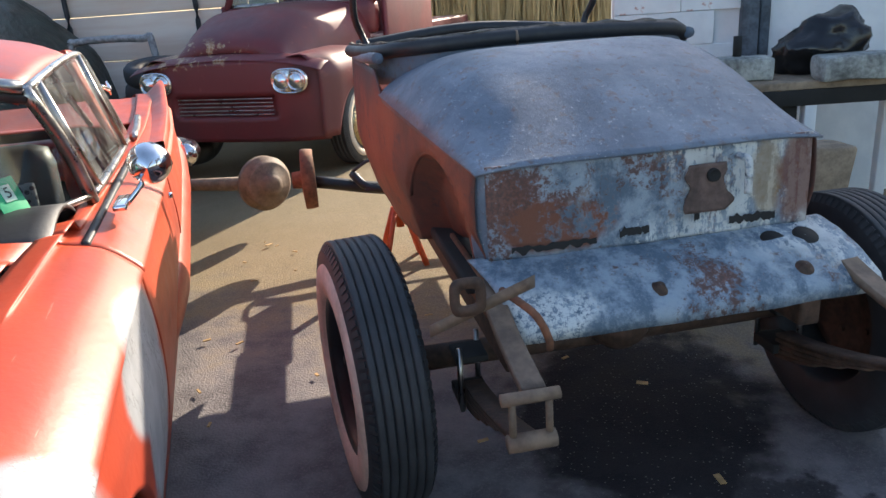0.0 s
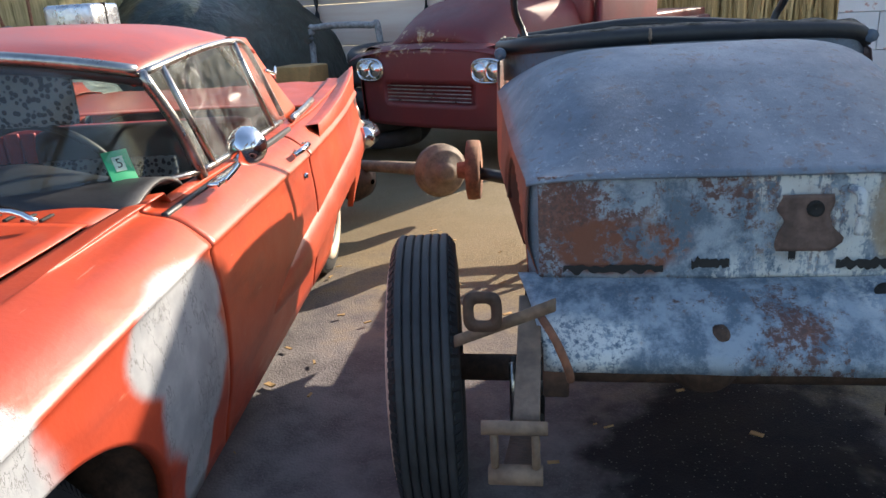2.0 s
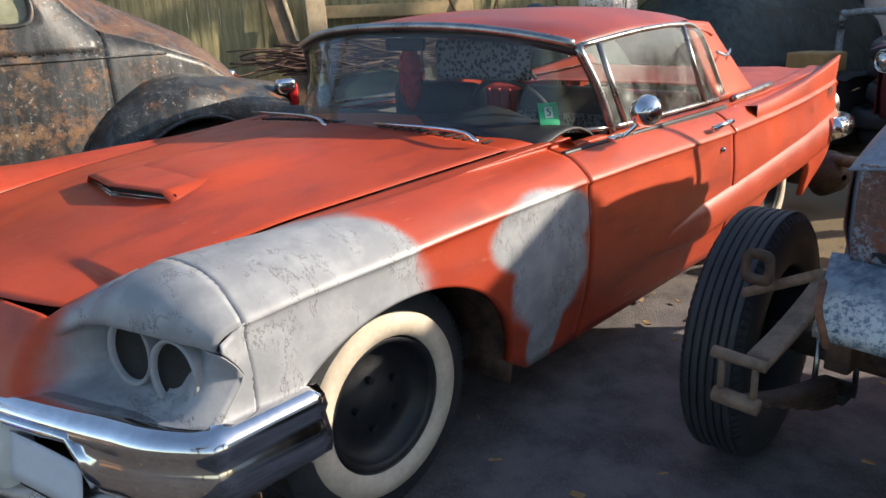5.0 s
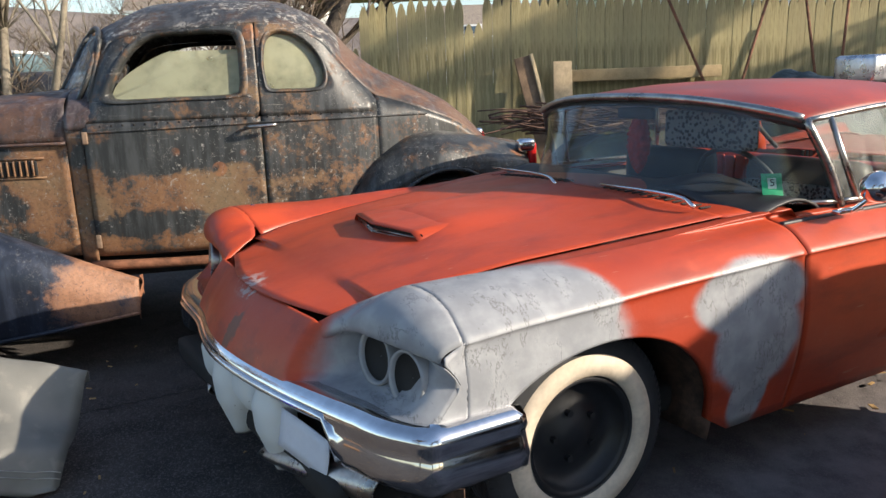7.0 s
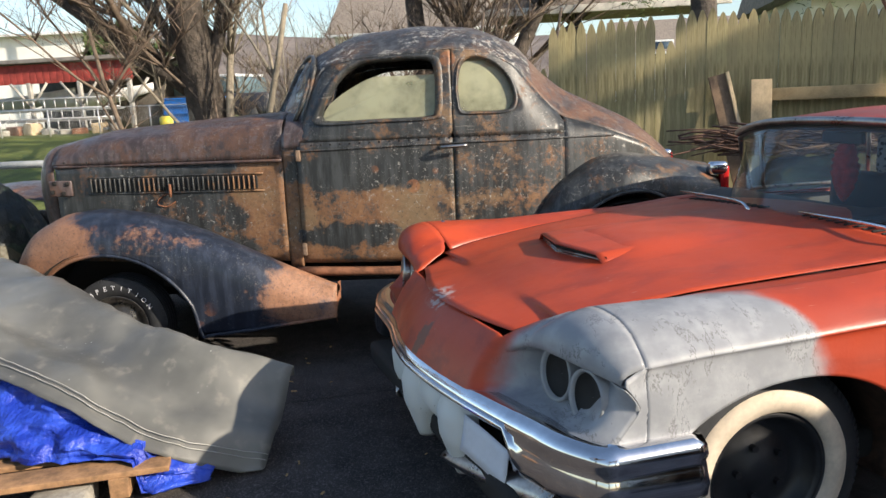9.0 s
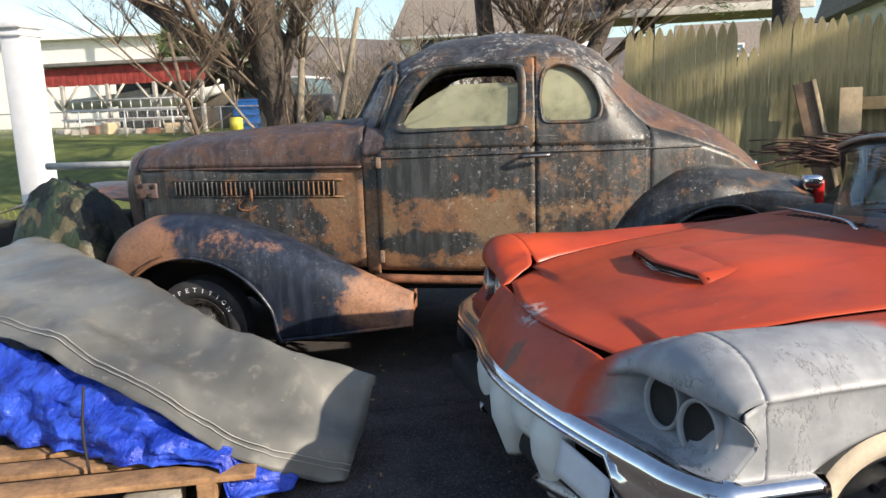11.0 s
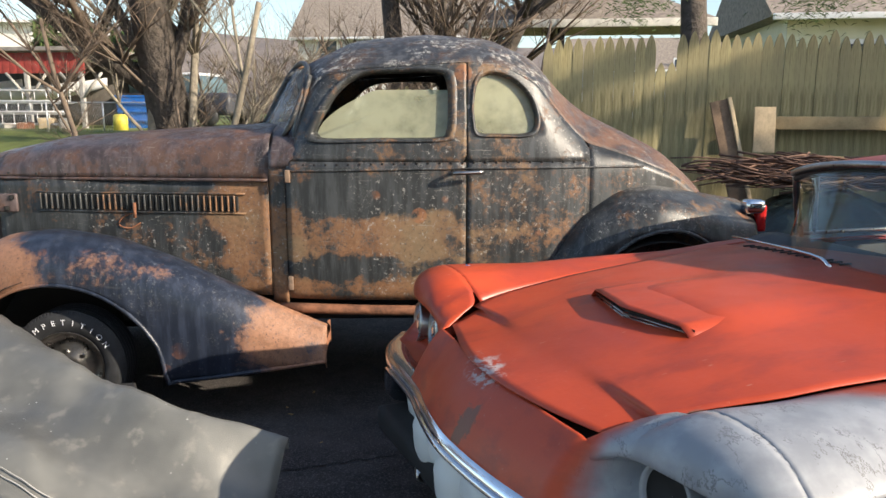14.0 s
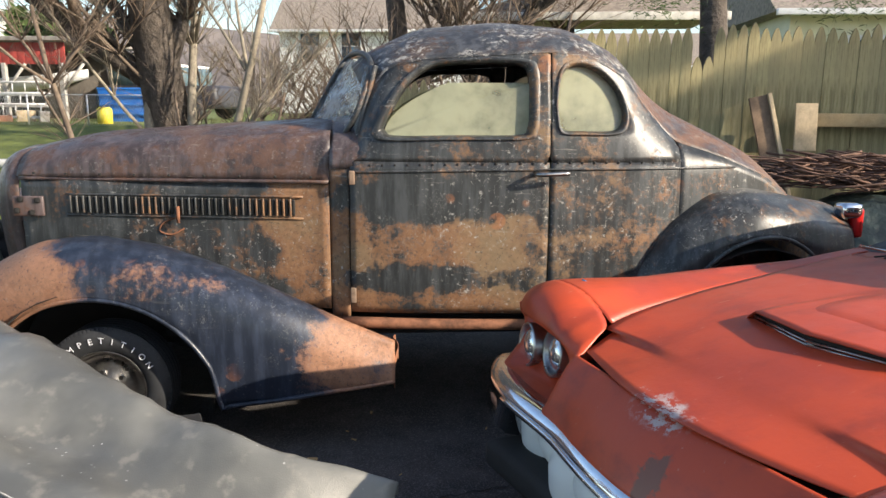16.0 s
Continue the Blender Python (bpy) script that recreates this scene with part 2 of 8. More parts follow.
def tyre(parent, name, x, y, z, radius, width, rim, wall=None, steer=0.0, side=1, grooves=5, label="", hub=BLACKPAINT, wallr=(0.0, 0.0)):
    """A wheel: treaded tyre, wall ring, dished rim with hub and bolts. The outer face looks along side * y."""
    wheel = new(name)
    wheel.empty_display_size = 0.1
    wheel.parent = parent
    wheel.matrix_basis = pose(x, y, z, 0, 0, steer)
    if label:
        wheel["label"] = label
    h = width / 2
    pr = [(rim, -h * 0.80), (rim * 1.06, -h * 0.95), ((rim + radius) / 2, -h), (radius * 0.93, -h * 0.93), (radius * 0.985, -h * 0.74)]
    for g in range(grooves):
        a = -h * 0.64 + 1.28 * h * g / (grooves - 1)
        pr += [(radius * 0.995, a - h * 0.105), (radius, a - h * 0.06), (radius, a + h * 0.06), (radius * 0.995, a + h * 0.105), (radius * 0.968, a + h * 0.125), (radius * 0.968, a + h * 0.16)]
    pr = pr[:-2]
    pr += [(radius * 0.985, h * 0.74), (radius * 0.93, h * 0.93), ((rim + radius) / 2, h), (rim * 1.06, h * 0.95), (rim, h * 0.80), (rim, -h * 0.80)]
    part("tyre", lathe(pr, 72), RUBBER, wheel)
    # shoulder lugs
    lug = bmesh.new()
    for s in (-1, 1):
        for i in range(90):
            a = 2 * math.pi * i / 90
            bmesh.ops.create_cube(lug, size=1, matrix=pose(0, 0, 0, 0, math.degrees(a), 0) @ pose(0, s * h * 0.845, radius * 0.950, s * -58, 0, 0) @ Matrix.Diagonal((radius * 0.040, h * 0.28, radius * 0.018, 1)))
    part("tread_shoulder", lug, RUBBER, wheel, smooth=False)["kind"] = "stuff"
    if wall is not None:
        r0, r1 = wallr
        part("whitewall", lathe([(r0, side * h * 0.90), (r0 * 1.02, side * (h + 0.004)), ((r0 + r1) / 2, side * (h + 0.010)), (r1 * 0.98, side * (h + 0.004)), (r1, side * h * 0.90)], 64), wall, wheel)
    part("rim", lathe([(rim * 1.03, side * h * 0.93), (rim * 0.99, side * h * 0.96), (rim * 0.93, side * h * 0.80), (rim * 0.88, side * h * 0.45), (rim * 0.66, side * h * 0.30), (rim * 0.55, side * h * 0.42), (rim * 0.40, side * h * 0.45), (rim * 0.28, side * h * 0.62), (rim * 0.12, side * h * 0.66), (0.001, side * h * 0.66)], 48), hub, wheel)
    for i in range(5):
        a = 2 * math.pi * i / 5
        nut = bmesh.new()
        bmesh.ops.create_cone(nut, cap_ends=True, segments=6, radius1=0.012, radius2=0.009, depth=0.03, matrix=pose(rim * 0.42 * math.cos(a), side * h * 0.5, rim * 0.42 * math.sin(a), 90, 0, 0))
        part("wheel_nut", nut, hub, wheel, smooth=False)
    return wheel


# ---- ground ----
def ground_z(x, y):
    s = min(1.0, max(0.0, (-1.1 - x) / 1.2))
    return -0.10 * s * s * (3 - 2 * s)


def spaced(lo, hi, fine, n):
    near = np.arange(lo, hi + 1e-6, fine)
    far = np.geomspace(1, 900, n)
    return np.concatenate([lo - far[::-1], near, hi + far])


gx, gy = spaced(-8, 4, 0.10, 14), spaced(-5, 9, 0.10, 14)
g = Mat("worn_asphalt", (0.05, 0.05, 0.05), 0.9)
big, mid, fine = g.noise(0.55, 5, 0.6), g.noise(4.5, 6, 0.65), g.noise(95, 5, 0.8)
stones = g.voronoi(120)
# Asphalt mixed paler towards +y; this also lifts the shaded ground there.
dusty = g.step(g.math("ADD", g.axis("Y"), g.math("MULTIPLY", big, 1.6)), 0.9, 2.6)
base = g.mix(g.step(mid, 0.32, 0.68), g.mix(dusty, (0.034, 0.031, 0.031), (0.105, 0.094, 0.100)), g.mix(dusty, (0.072, 0.064, 0.060), (0.215, 0.195, 0.20)))
base = g.mix(g.math("MULTIPLY", g.step(fine, 0.52, 0.60), 0.50), base, (0.24, 0.21, 0.20))
base = g.mix(g.math("MULTIPLY", g.step(stones, 0.28, 0.08), 0.35), base, (0.24, 0.215, 0.19))
yy = g.axis("Y")
xx = g.axis("X")
sand = g.step(g.math("ADD", g.math("ADD", yy, g.math("MULTIPLY", xx, 0.15)), g.math("MULTIPLY", mid, 2.4)), 3.9, 5.1)
base = g.mix(g.math("MULTIPLY", sand, 0.85), base, g.mix(g.step(fine, 0.35, 0.7), (0.15, 0.112, 0.055), (0.30, 0.225, 0.115)))
oil = g.math("MULTIPLY", g.blob(0.84, 2.72, 0, 0.44, 0.56, 1, 0.4, 0.6, 5.0), 0.88)
oil2 = g.math("MULTIPLY", g.blob(1.10, 2.15, 0, 0.30, 0.20, 1, 0.3, 0.9, 9.0), 0.7)
oil = g.math("MAXIMUM", oil, oil2)
chips = g.step(g.voronoi(55), 0.20, 0.10)
base = g.mix(oil, base, g.mix(chips, (0.012, 0.012, 0.014), (0.15, 0.14, 0.13)))
grass = g.step(g.math("ADD", xx, g.math("MULTIPLY", g.noise(0.8, 4), 1.4)), -7.0, -7.6)
base = g.mix(grass, base, g.mix(g.step(g.noise(14, 5), 0.35, 0.65), (0.075, 0.11, 0.022), (0.20, 0.20, 0.06)))
g.set("Base Color", base)
g.set("Roughness", 0.93)
g.set("Specular IOR Level", g.math("SUBTRACT", 0.35, g.math("MULTIPLY", oil, 0.2)))
g.bump(g.math("ADD", g.math("MULTIPLY", mid, 0.5), g.math("ADD", fine, stones)), 0.5, 0.005)
rows = []
for x in gx:
    rows.append([(x, y, ground_z(x, y) + (0.012 * noise.noise((x * 0.9, y * 0.9, 0)) if abs(x) < 9 and abs(y) < 10 else 0)) for y in gy])
tagged(part("ground", sheet(rows), g.mat), "dark worn asphalt yard running out to sandy dirt and grass", "ground", kind="structure")
# the long crack in the asphalt, a thin dark groove of dirt
crack = [Vector((-1.02 - 0.0155 * i + 0.012 * math.sin(i * 1.9), -1.25 + 0.0275 * i, 0)) for i in range(40)]


def yard_z(x, y):
    return ground_z(x, y) + 0.012 * noise.noise((x * 0.9, y * 0.9, 0))


rows = [[(q.x - 0.005 - 0.003 * math.sin(i * 1.3), q.y, yard_z(q.x, q.y) + 0.0045), (q.x + 0.005, q.y, yard_z(q.x, q.y) + 0.0045)] for i, q in enumerate(crack)]
tagged(part("asphalt_crack", sheet(rows), BLACK), "long thin dirt-filled crack in the asphalt", "crack", kind="structure")


# ---- orange hardtop coupe ----
TB = pose(-0.858, 0.734, 0, 0, 0, -64.5)
def orange_paint(name, primed):
    p = Mat(name, (0.5, 0.08, 0.03), 0.42)
    n1, n2, n3 = p.noise(1.6, 5, 0.6), p.noise(9, 6, 0.65), p.noise(70, 4)
    streak = p.noise(7, 4, 0.6, p.stretched(0.35, 1.0, 1.6))
    oc = p.mix(p.step(n1, 0.35, 0.68), (0.50, 0.064, 0.018), (0.36, 0.047, 0.020))
    oc = p.mix(p.math("MULTIPLY", p.step(streak, 0.46, 0.72), 0.55), oc, (0.21, 0.030, 0.018))
    oc = p.mix(p.math("MULTIPLY", p.step(n2, 0.58, 0.74), 0.30), oc, (0.54, 0.085, 0.030))
    scr = p.noise(26, 3, 0.5, p.stretched(0.25, 3.0, 3.0, (0, 0, 18)))
    oc = p.mix(p.math("MULTIPLY", p.step(scr, 0.70, 0.76), 0.6), oc, (0.50, 0.24, 0.16))
    fleck = p.math("MULTIPLY", p.step(p.noise(85, 4, 0.7), 0.69, 0.73), p.step(p.noise(4, 3), 0.5, 0.6))
    oc = p.mix(p.math("MULTIPLY", fleck, 0.7), oc, (0.50, 0.36, 0.28))
    # scrapes by the hood's front edge
    sc = p.math("MULTIPLY", p.blob(0.720, -0.030, 0.715, 0.045, 0.10, 0.08, 0.6, 0.9, 16), p.step(p.noise(30, 5, 0.7), 0.46, 0.53))
    oc = p.mix(p.math("MULTIPLY", sc, 0.85), oc, (0.50, 0.44, 0.42))
    oc = p.mix(p.math("MULTIPLY", p.blob(0.829, 0.079, 0.63, 0.055, 0.040, 0.08, 0.25, 1.2, 24), 0.8), oc, (0.13, 0.075, 0.050))
    oc = p.mix(p.math("MULTIPLY", p.blob(0.426, 0.575, 0.80, 0.035, 0.028, 0.1, 0.3, 1.3, 22), 0.8), oc, (0.12, 0.075, 0.055))
    if primed:
        # grey primer and cracked filler on the near front fender
        pm = p.math("MAXIMUM", p.blob(0.45, 0.88, 0.62, 0.56, 0.42, 0.36, 0.16, 0.10, 7), p.blob(0.22, 0.95, 0.76, 0.28, 0.24, 0.20, 0.14, 0.10, 7))
        pm = p.math("MAXIMUM", pm, p.math('MAXIMUM', p.blob(-0.595, 0.97, 0.70, 0.25, 0.3, 0.125, 0.2, 0.12, 9), p.blob(-0.63, 0.97, 0.36, 0.09, 0.3, 0.16, 0.25, 0.14, 9)))
        pm = p.math("MAXIMUM", pm, p.blob(-0.63, 0.97, 0.55, 0.20, 0.3, 0.18, 0.25, 0.14, 9))
        cn = p.noise(9, 6, 0.72, p.stretched(1.3, 0.7, 0.55, (0, 25, 0)))
        crk = p.math("MULTIPLY", p.step(p.math("ABSOLUTE", p.math("SUBTRACT", cn, 0.5)), 0.014, 0.003), p.step(p.noise(6, 3), 0.44, 0.52))
        grey = p.mix(p.step(p.noise(12, 5), 0.35, 0.7), (0.265, 0.275, 0.295), (0.365, 0.375, 0.395))
        grey = p.mix(p.math("MULTIPLY", crk, 0.7), grey, (0.10, 0.10, 0.10))
        oc = p.mix(pm, oc, grey)
        fine_ = p.math("SUBTRACT", p.math("MULTIPLY", p.noise(3.0, 3), 1.3), p.math("MULTIPLY", p.math("MULTIPLY", crk, pm), 1.2))
    else:
        fine_ = p.math("MULTIPLY", p.noise(3.0, 3), 1.3)
    p.set("Base Color", oc)
    p.set("Roughness", p.math("ADD", 0.28, p.math("MULTIPLY", n2, 0.26)))
    p.set("Specular IOR Level", 0.5)
    p.bump(p.math("ADD", p.math("MULTIPLY", n3, 0.25), fine_), 0.16, 0.012)
    return p.mat


ORANGE = orange_paint("faded_orange_paint", True)
ORANGEHOOD = orange_paint("faded_orange_hood_paint", False)
WHITECHIP = Mat("chipped_white_paint", (0.72, 0.74, 0.73), 0.45)
WHITECHIP.set("Base Color", WHITECHIP.mix(WHITECHIP.step(WHITECHIP.noise(22, 5, 0.7), 0.68, 0.72), (0.70, 0.72, 0.70), (0.07, 0.045, 0.035)))
WHITECHIP = WHITECHIP.mat
GREYPRIMER = simple("grey_primer", (0.33, 0.335, 0.345), 0.5, var=0.12, scale=10)
VINYL = simple("black_vinyl", (0.022, 0.023, 0.026), 0.5, var=0.3, scale=14)
REDVINYL = simple("red_vinyl", (0.40, 0.035, 0.03), 0.45, var=0.2, scale=9)
REDFUR = simple("red_fluff", (0.33, 0.02, 0.015), 0.95, var=0.5, scale=40, bump=0.9, dist=0.01)
sp = Mat("spotted_plush", (0.3, 0.3, 0.3), 0.95)
sp.set("Base Color", sp.mix(sp.step(sp.voronoi(62), 0.40, 0.48), (0.020, 0.022, 0.028), (0.17, 0.175, 0.18)))
SPOTTED = sp.mat
GREENPAPER = simple("green_paper", (0.02, 0.36, 0.16), 0.6, var=0.08)
PAPER = simple("white_paper", (0.70, 0.72, 0.78), 0.6, var=0.06)
LAMPRED = simple("red_lamp_lens", (0.5, 0.02, 0.02), 0.15, var=0.1)

tb = thing("coupe_car", TB, "faded orange hardtop car with grey primer patches on asphalt", "car")
tb_w = prof([(-3.85, 0.86), (-3.6, 0.92), (-3.0, 0.955), (-2.0, 0.97), (-1.0, 0.975), (0, 0.97), (0.45, 0.955), (0.70, 0.93), (0.95, 0.86)], 0.15)
tb_s = prof([(-3.85, 0.90), (-3.65, 0.945), (-3.3, 0.925), (-2.6, 0.895), (-2.0, 0.885), (-1.2, 0.895), (-0.8, 0.895), (-0.2, 0.880), (0.3, 0.860), (0.6, 0.835), (0.95, 0.77)], 0.12)
tb_h = prof([(-0.95, 0.905), (-0.7, 0.895), (-0.3, 0.862), (0.1, 0.825), (0.4, 0.775), (0.6, 0.725), (0.8, 0.67)], 0.12)
tb_ys = prof([(-3.85, 0.80), (-2.6, 0.82), (-0.95, 0.78), (-0.6, 0.74), (0.2, 0.62), (0.65, 0.47), (0.9, 0.42)], 0.1)


def tb_section(x):
    """Upper and side section, from the hood seam over the fender's crown to the sill."""
    w, s, ys = tb_w(x), tb_s(x), tb_ys(x)
    hz = tb_h(x) + 0.012 if x > -0.95 else s - 0.01
    c = s - 0.105
    return [(ys, hz), (ys + (w - ys) * 0.28, max(hz, s - 0.012) + 0.004), (w - 0.17, s), (w - 0.085, s - 0.022), (w - 0.025, s - 0.068), (w - 0.004, c + 0.010), (w - 0.012, c - 0.008), (w, 0.64), (w - 0.004, 0.52), (w - 0.020, 0.40), (w - 0.045, 0.30), (w - 0.062, 0.20), (w - 0.070, 0.12)]


def tb_bottom(x):
    z = 0.235
    if x > 0.30:
        z = 0.44
    d = 1 - ((x + 0.02) / 0.44) ** 2
    if d > 0:
        z = max(z, 0.33 + 0.34 * d ** 0.42) if x > -0.02 else max(z, 0.30 + 0.37 * d ** 0.5)
    if -0.62 < x < -0.40:
        z = max(z, 0.205 + 0.62 * max(0.0, x + 0.61))
    d = 1 - ((x + 2.87) / 0.40) ** 2
    if d > 0:
        z = max(z, 0.28 + 0.24 * d ** 0.5)
    if x < -3.3:
        z = max(z, 0.235 + 0.25 * min(1, (-3.3 - x) / 0.4))
    return z


def tb_strip(x0, x1, n, lo=0, side=1, gap=0.0025, fore=0.0025):
    rows = []
    for x in np.linspace(x0 + gap, x1 - fore, n):
        sec = curve_pts([(x, a, b) for a, b in tb_section(x)], 49)
        zb = tb_bottom(x)
        keep = sec[lo:25]
        za = [q.z for q in sec[24:]][::-1]
        yb = [q.y for q in sec[24:]][::-1]
        z0 = sec[24].z
        for k in range(1, 15):
            z = z0 + (zb - z0) * k / 14
            keep.append(Vector((x, float(np.interp(z, za, yb)), z)))
        # lip turned in
        keep.append(Vector((x, keep[-1].y - 0.03, zb + 0.003)))
        rows.append([(q.x, side * q.y, q.z) for q in keep])
    return sheet(rows)


for side in (1, -1):
    part("front_fender", tb_strip(-0.845, 0.45, 84, 0, side, fore=-0.002), ORANGE, tb, "orange fender with cracked grey filler and primer" if side > 0 else "", 0.003)
    part("door", tb_strip(-2.02, -0.845, 40, 0, side), ORANGE, tb, "", 0.003)
    part("rear_quarter", tb_strip(-3.78, -2.02, 90, 0, side), ORANGE, tb, "", 0.003)
    # bullet-shaped moulding along the lower side
    rows = []
    for k in range(30):
        u = k / 29
        x = -1.22 - 2.45 * u
        r = 0.085 * min(1, (u * 5 + 0.001)) ** 0.55 * (1 + 0.35 * u)
        zc, yc = 0.425 + 0.17 * u, tb_w(x) - 0.055
        rows.append([(x, side * (yc + 0.60 * r * math.sin(a) + 0.02), zc + r * math.cos(a)) for a in [math.pi * j / 12 for j in range(13)]])
    part("side_moulding", sheet(rows), ORANGE, tb, "", 0.0)
    # tail fin ridge
    rows = []
    for k in range(30):
        u = k / 29
        x = -2.30 - 1.46 * u
        hgt = 0.012 + 0.085 * u ** 1.6
        yb, zb = tb_w(x) - 0.085, tb_s(x) - 0.03
        rows.append([(x, side * (yb - 0.05), zb), (x - 0.03 * u, side * (yb + 0.035), zb + hgt * 0.75), (x - 0.06 * u, side * (yb + 0.065), zb + hgt), (x - 0.03 * u, side * (yb + 0.070), zb + hgt * 0.7), (x, side * (yb + 0.07), zb - 0.05)])
    part("tail_fin", sheet(rows, cap=False), ORANGE, tb)

# hood with its raised scoop
rows = []
for x in np.linspace(-0.70, 0.655, 60):
    ys = tb_ys(x) - 0.005
    row = []
    for v in np.linspace(-1, 1, 41):
        edge = 0.060 * (1 - min(1, (x + 0.7) / 1.5))
        z = tb_h(x) + 0.018 + 0.028 * (1 - v * v) * (1 - 0.5 * min(1, max(0, (x - 0.2) / 0.4)))
        rise = max(0.0, 1 - abs(v * ys) / 0.30)
        z += 0.030 * min(1, rise * 2.2) * min(1, max(0, (0.18 - x) / 0.15)) * min(1, max(0, (x + 0.66) / 0.6))
        xf = x - 0.05 * v * v if x > 0.5 else x
        row.append((xf + (0.06 * (1 - v * v) if x > 0.55 else 0) * (x - 0.55) / 0.1, v * ys, z))
    rows.append(row)
part("hood", sheet(rows), ORANGEHOOD, tb, "faded orange hood with a raised scoop", 0.003)
rows = []
for x in np.linspace(-0.45, 0.20, 24):
    k = (x + 0.45) / 0.65
    zb = tb_h(x) + 0.030
    hw = 0.275 + 0.0 * k
    top = zb + 0.008 + 0.034 * k
    rows.append([(x - 0.02 + 0.055 * k * (1 - abs(v)), v * hw - 0.03, zb + (top - zb) * (1 - max(0, abs(v) - 0.86) / 0.14) + 0.006 * (1 - v * v)) for v in np.linspace(-1, 1, 25)])
part("hood_scoop", sheet(rows), ORANGEHOOD, tb, "", 0.004)
part("scoop_mouth", join(sheet([[(0.160 + 0.055 * (1 - abs(v)), v * 0.255 - 0.03, tb_h(0.2) + z) for v in np.linspace(-1, 1, 9)] for z in (0.028, 0.066)])), BLACK, tb, "dark scoop mouth")
for dz in (0.034, 0.044, 0.054):
    part("scoop_bar", join(tube([(0.172, -0.275, tb_h(0.2) + dz), (0.226, -0.03, tb_h(0.2) + dz)], 0.0034, 6), tube([(0.226, -0.03, tb_h(0.2) + dz), (0.172, 0.215, tb_h(0.2) + dz)], 0.0034, 6)), DULLCHROME, tb, "chrome bar")
part("scoop_bar_boss", lathe([(0.001, 0.235), (0.014, 0.228), (0.014, 0.20)], 12, "x"), DULLCHROME, tb, place=pose(0, -0.03, tb_h(0.2) + 0.045))

# cowl with its vent slots, and the dark floor under everything
rows = []
for x in np.linspace(-0.98, -0.70, 10):
    ys = tb_ys(x) - 0.003
    rows.append([(x, v * ys, tb_h(x) + 0.010 + 0.030 * (1 - v * v)) for v in np.linspace(-1, 1, 21)])
part("cowl", sheet(rows), ORANGEHOOD, tb, "", 0.003)
for side in (-1, 1):
    for i in range(13):
        y = side * (0.13 + 0.042 * i)
        part("vent_slot", block(-0.735, y, tb_h(-0.735) + 0.013 + 0.030 * (1 - (y / 0.78) ** 2) + 0.003, 0.055, 0.010, 0.006, 0.002, None), BLACK, tb)
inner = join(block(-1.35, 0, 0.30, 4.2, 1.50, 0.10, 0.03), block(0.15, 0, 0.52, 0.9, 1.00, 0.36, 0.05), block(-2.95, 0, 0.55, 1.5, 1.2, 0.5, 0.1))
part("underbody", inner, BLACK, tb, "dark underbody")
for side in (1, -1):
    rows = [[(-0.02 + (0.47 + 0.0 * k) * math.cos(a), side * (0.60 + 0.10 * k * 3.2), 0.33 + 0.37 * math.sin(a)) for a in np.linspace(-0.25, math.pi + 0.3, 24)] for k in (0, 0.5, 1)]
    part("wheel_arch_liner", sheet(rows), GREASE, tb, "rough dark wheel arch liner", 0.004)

# one front skin: nose panel in the middle, recessed lamp pods at the sides
def tb_bar(y):
    a = abs(y)
    if a < 0.80:
        return 0.842 - 0.165 * (a / 0.8) ** 1.6
    return 0.677 - 0.10 * ((a - 0.80) / 0.185) ** 1.5


def ease(t):
    t = min(1.0, max(0.0, t))
    return t * t * (3 - 2 * t)


LIP = [(0.700, 0.430, 0.606), (0.655, 0.470, 0.660), (0.620, 0.530, 0.703), (0.604, 0.61, 0.724), (0.590, 0.71, 0.731), (0.562, 0.82, 0.727), (0.512, 0.935, 0.710)]
BROW = [(0.618, 0.462, 0.722), (0.548, 0.488, 0.756), (0.480, 0.528, 0.786), (0.450, 0.652, 0.838), (0.450, 0.785, 0.8485), (0.450, 0.868, 0.826), (0.450, 0.950, 0.754)]
lip_y, lip_x, lip_z = [q[1] for q in LIP], [q[0] for q in LIP], [q[2] for q in LIP]


def tb_front(y, s):
    """The front skin: nose panel in the middle, hollow lamp pods at the sides."""
    a = abs(y)
    w = ease((a - 0.45) / 0.10)
    lx, lz = tb_bar(min(a, 0.95)) - 0.012, 0.548
    nx = 0.690 - 0.05 * (a / 0.5) ** 2 + (lx - 0.690 + 0.05 * (a / 0.5) ** 2) * s ** 0.9 + 0.012 * math.sin(math.pi * s)
    nz = 0.722 + 0.010 * (1 - (a / 0.5) ** 2) + (lz - 0.722) * s
    out = ease((a - 0.80) / 0.14)
    tx, tz = float(np.interp(a, lip_y, lip_x)), float(np.interp(a, lip_y, lip_z))
    px = float(np.interp(s, [0, 0.10, 0.30, 0.62, 0.80, 1], [tx - 0.040, tx - 0.085, 0.495, 0.535, 0.580, lx]))
    px += (float(np.interp(s, [0, 1], [tx - 0.003, lx])) - px) * out
    pz = float(np.interp(s, [0, 0.10, 0.30, 0.62, 0.80, 1], [tz - 0.006, tz - 0.018, 0.675, 0.588, 0.562, lz]))
    pz += (tz - 0.006 + (lz - tz) * s - pz) * out
    px -= 0.10 * max(0.0, (a - 0.79) / 0.162) ** 2 * min(1.0, 2.5 * s) * (1 - 0.55 * s)
    return (nx + (px - nx) * w, y, nz + (pz - nz) * w)


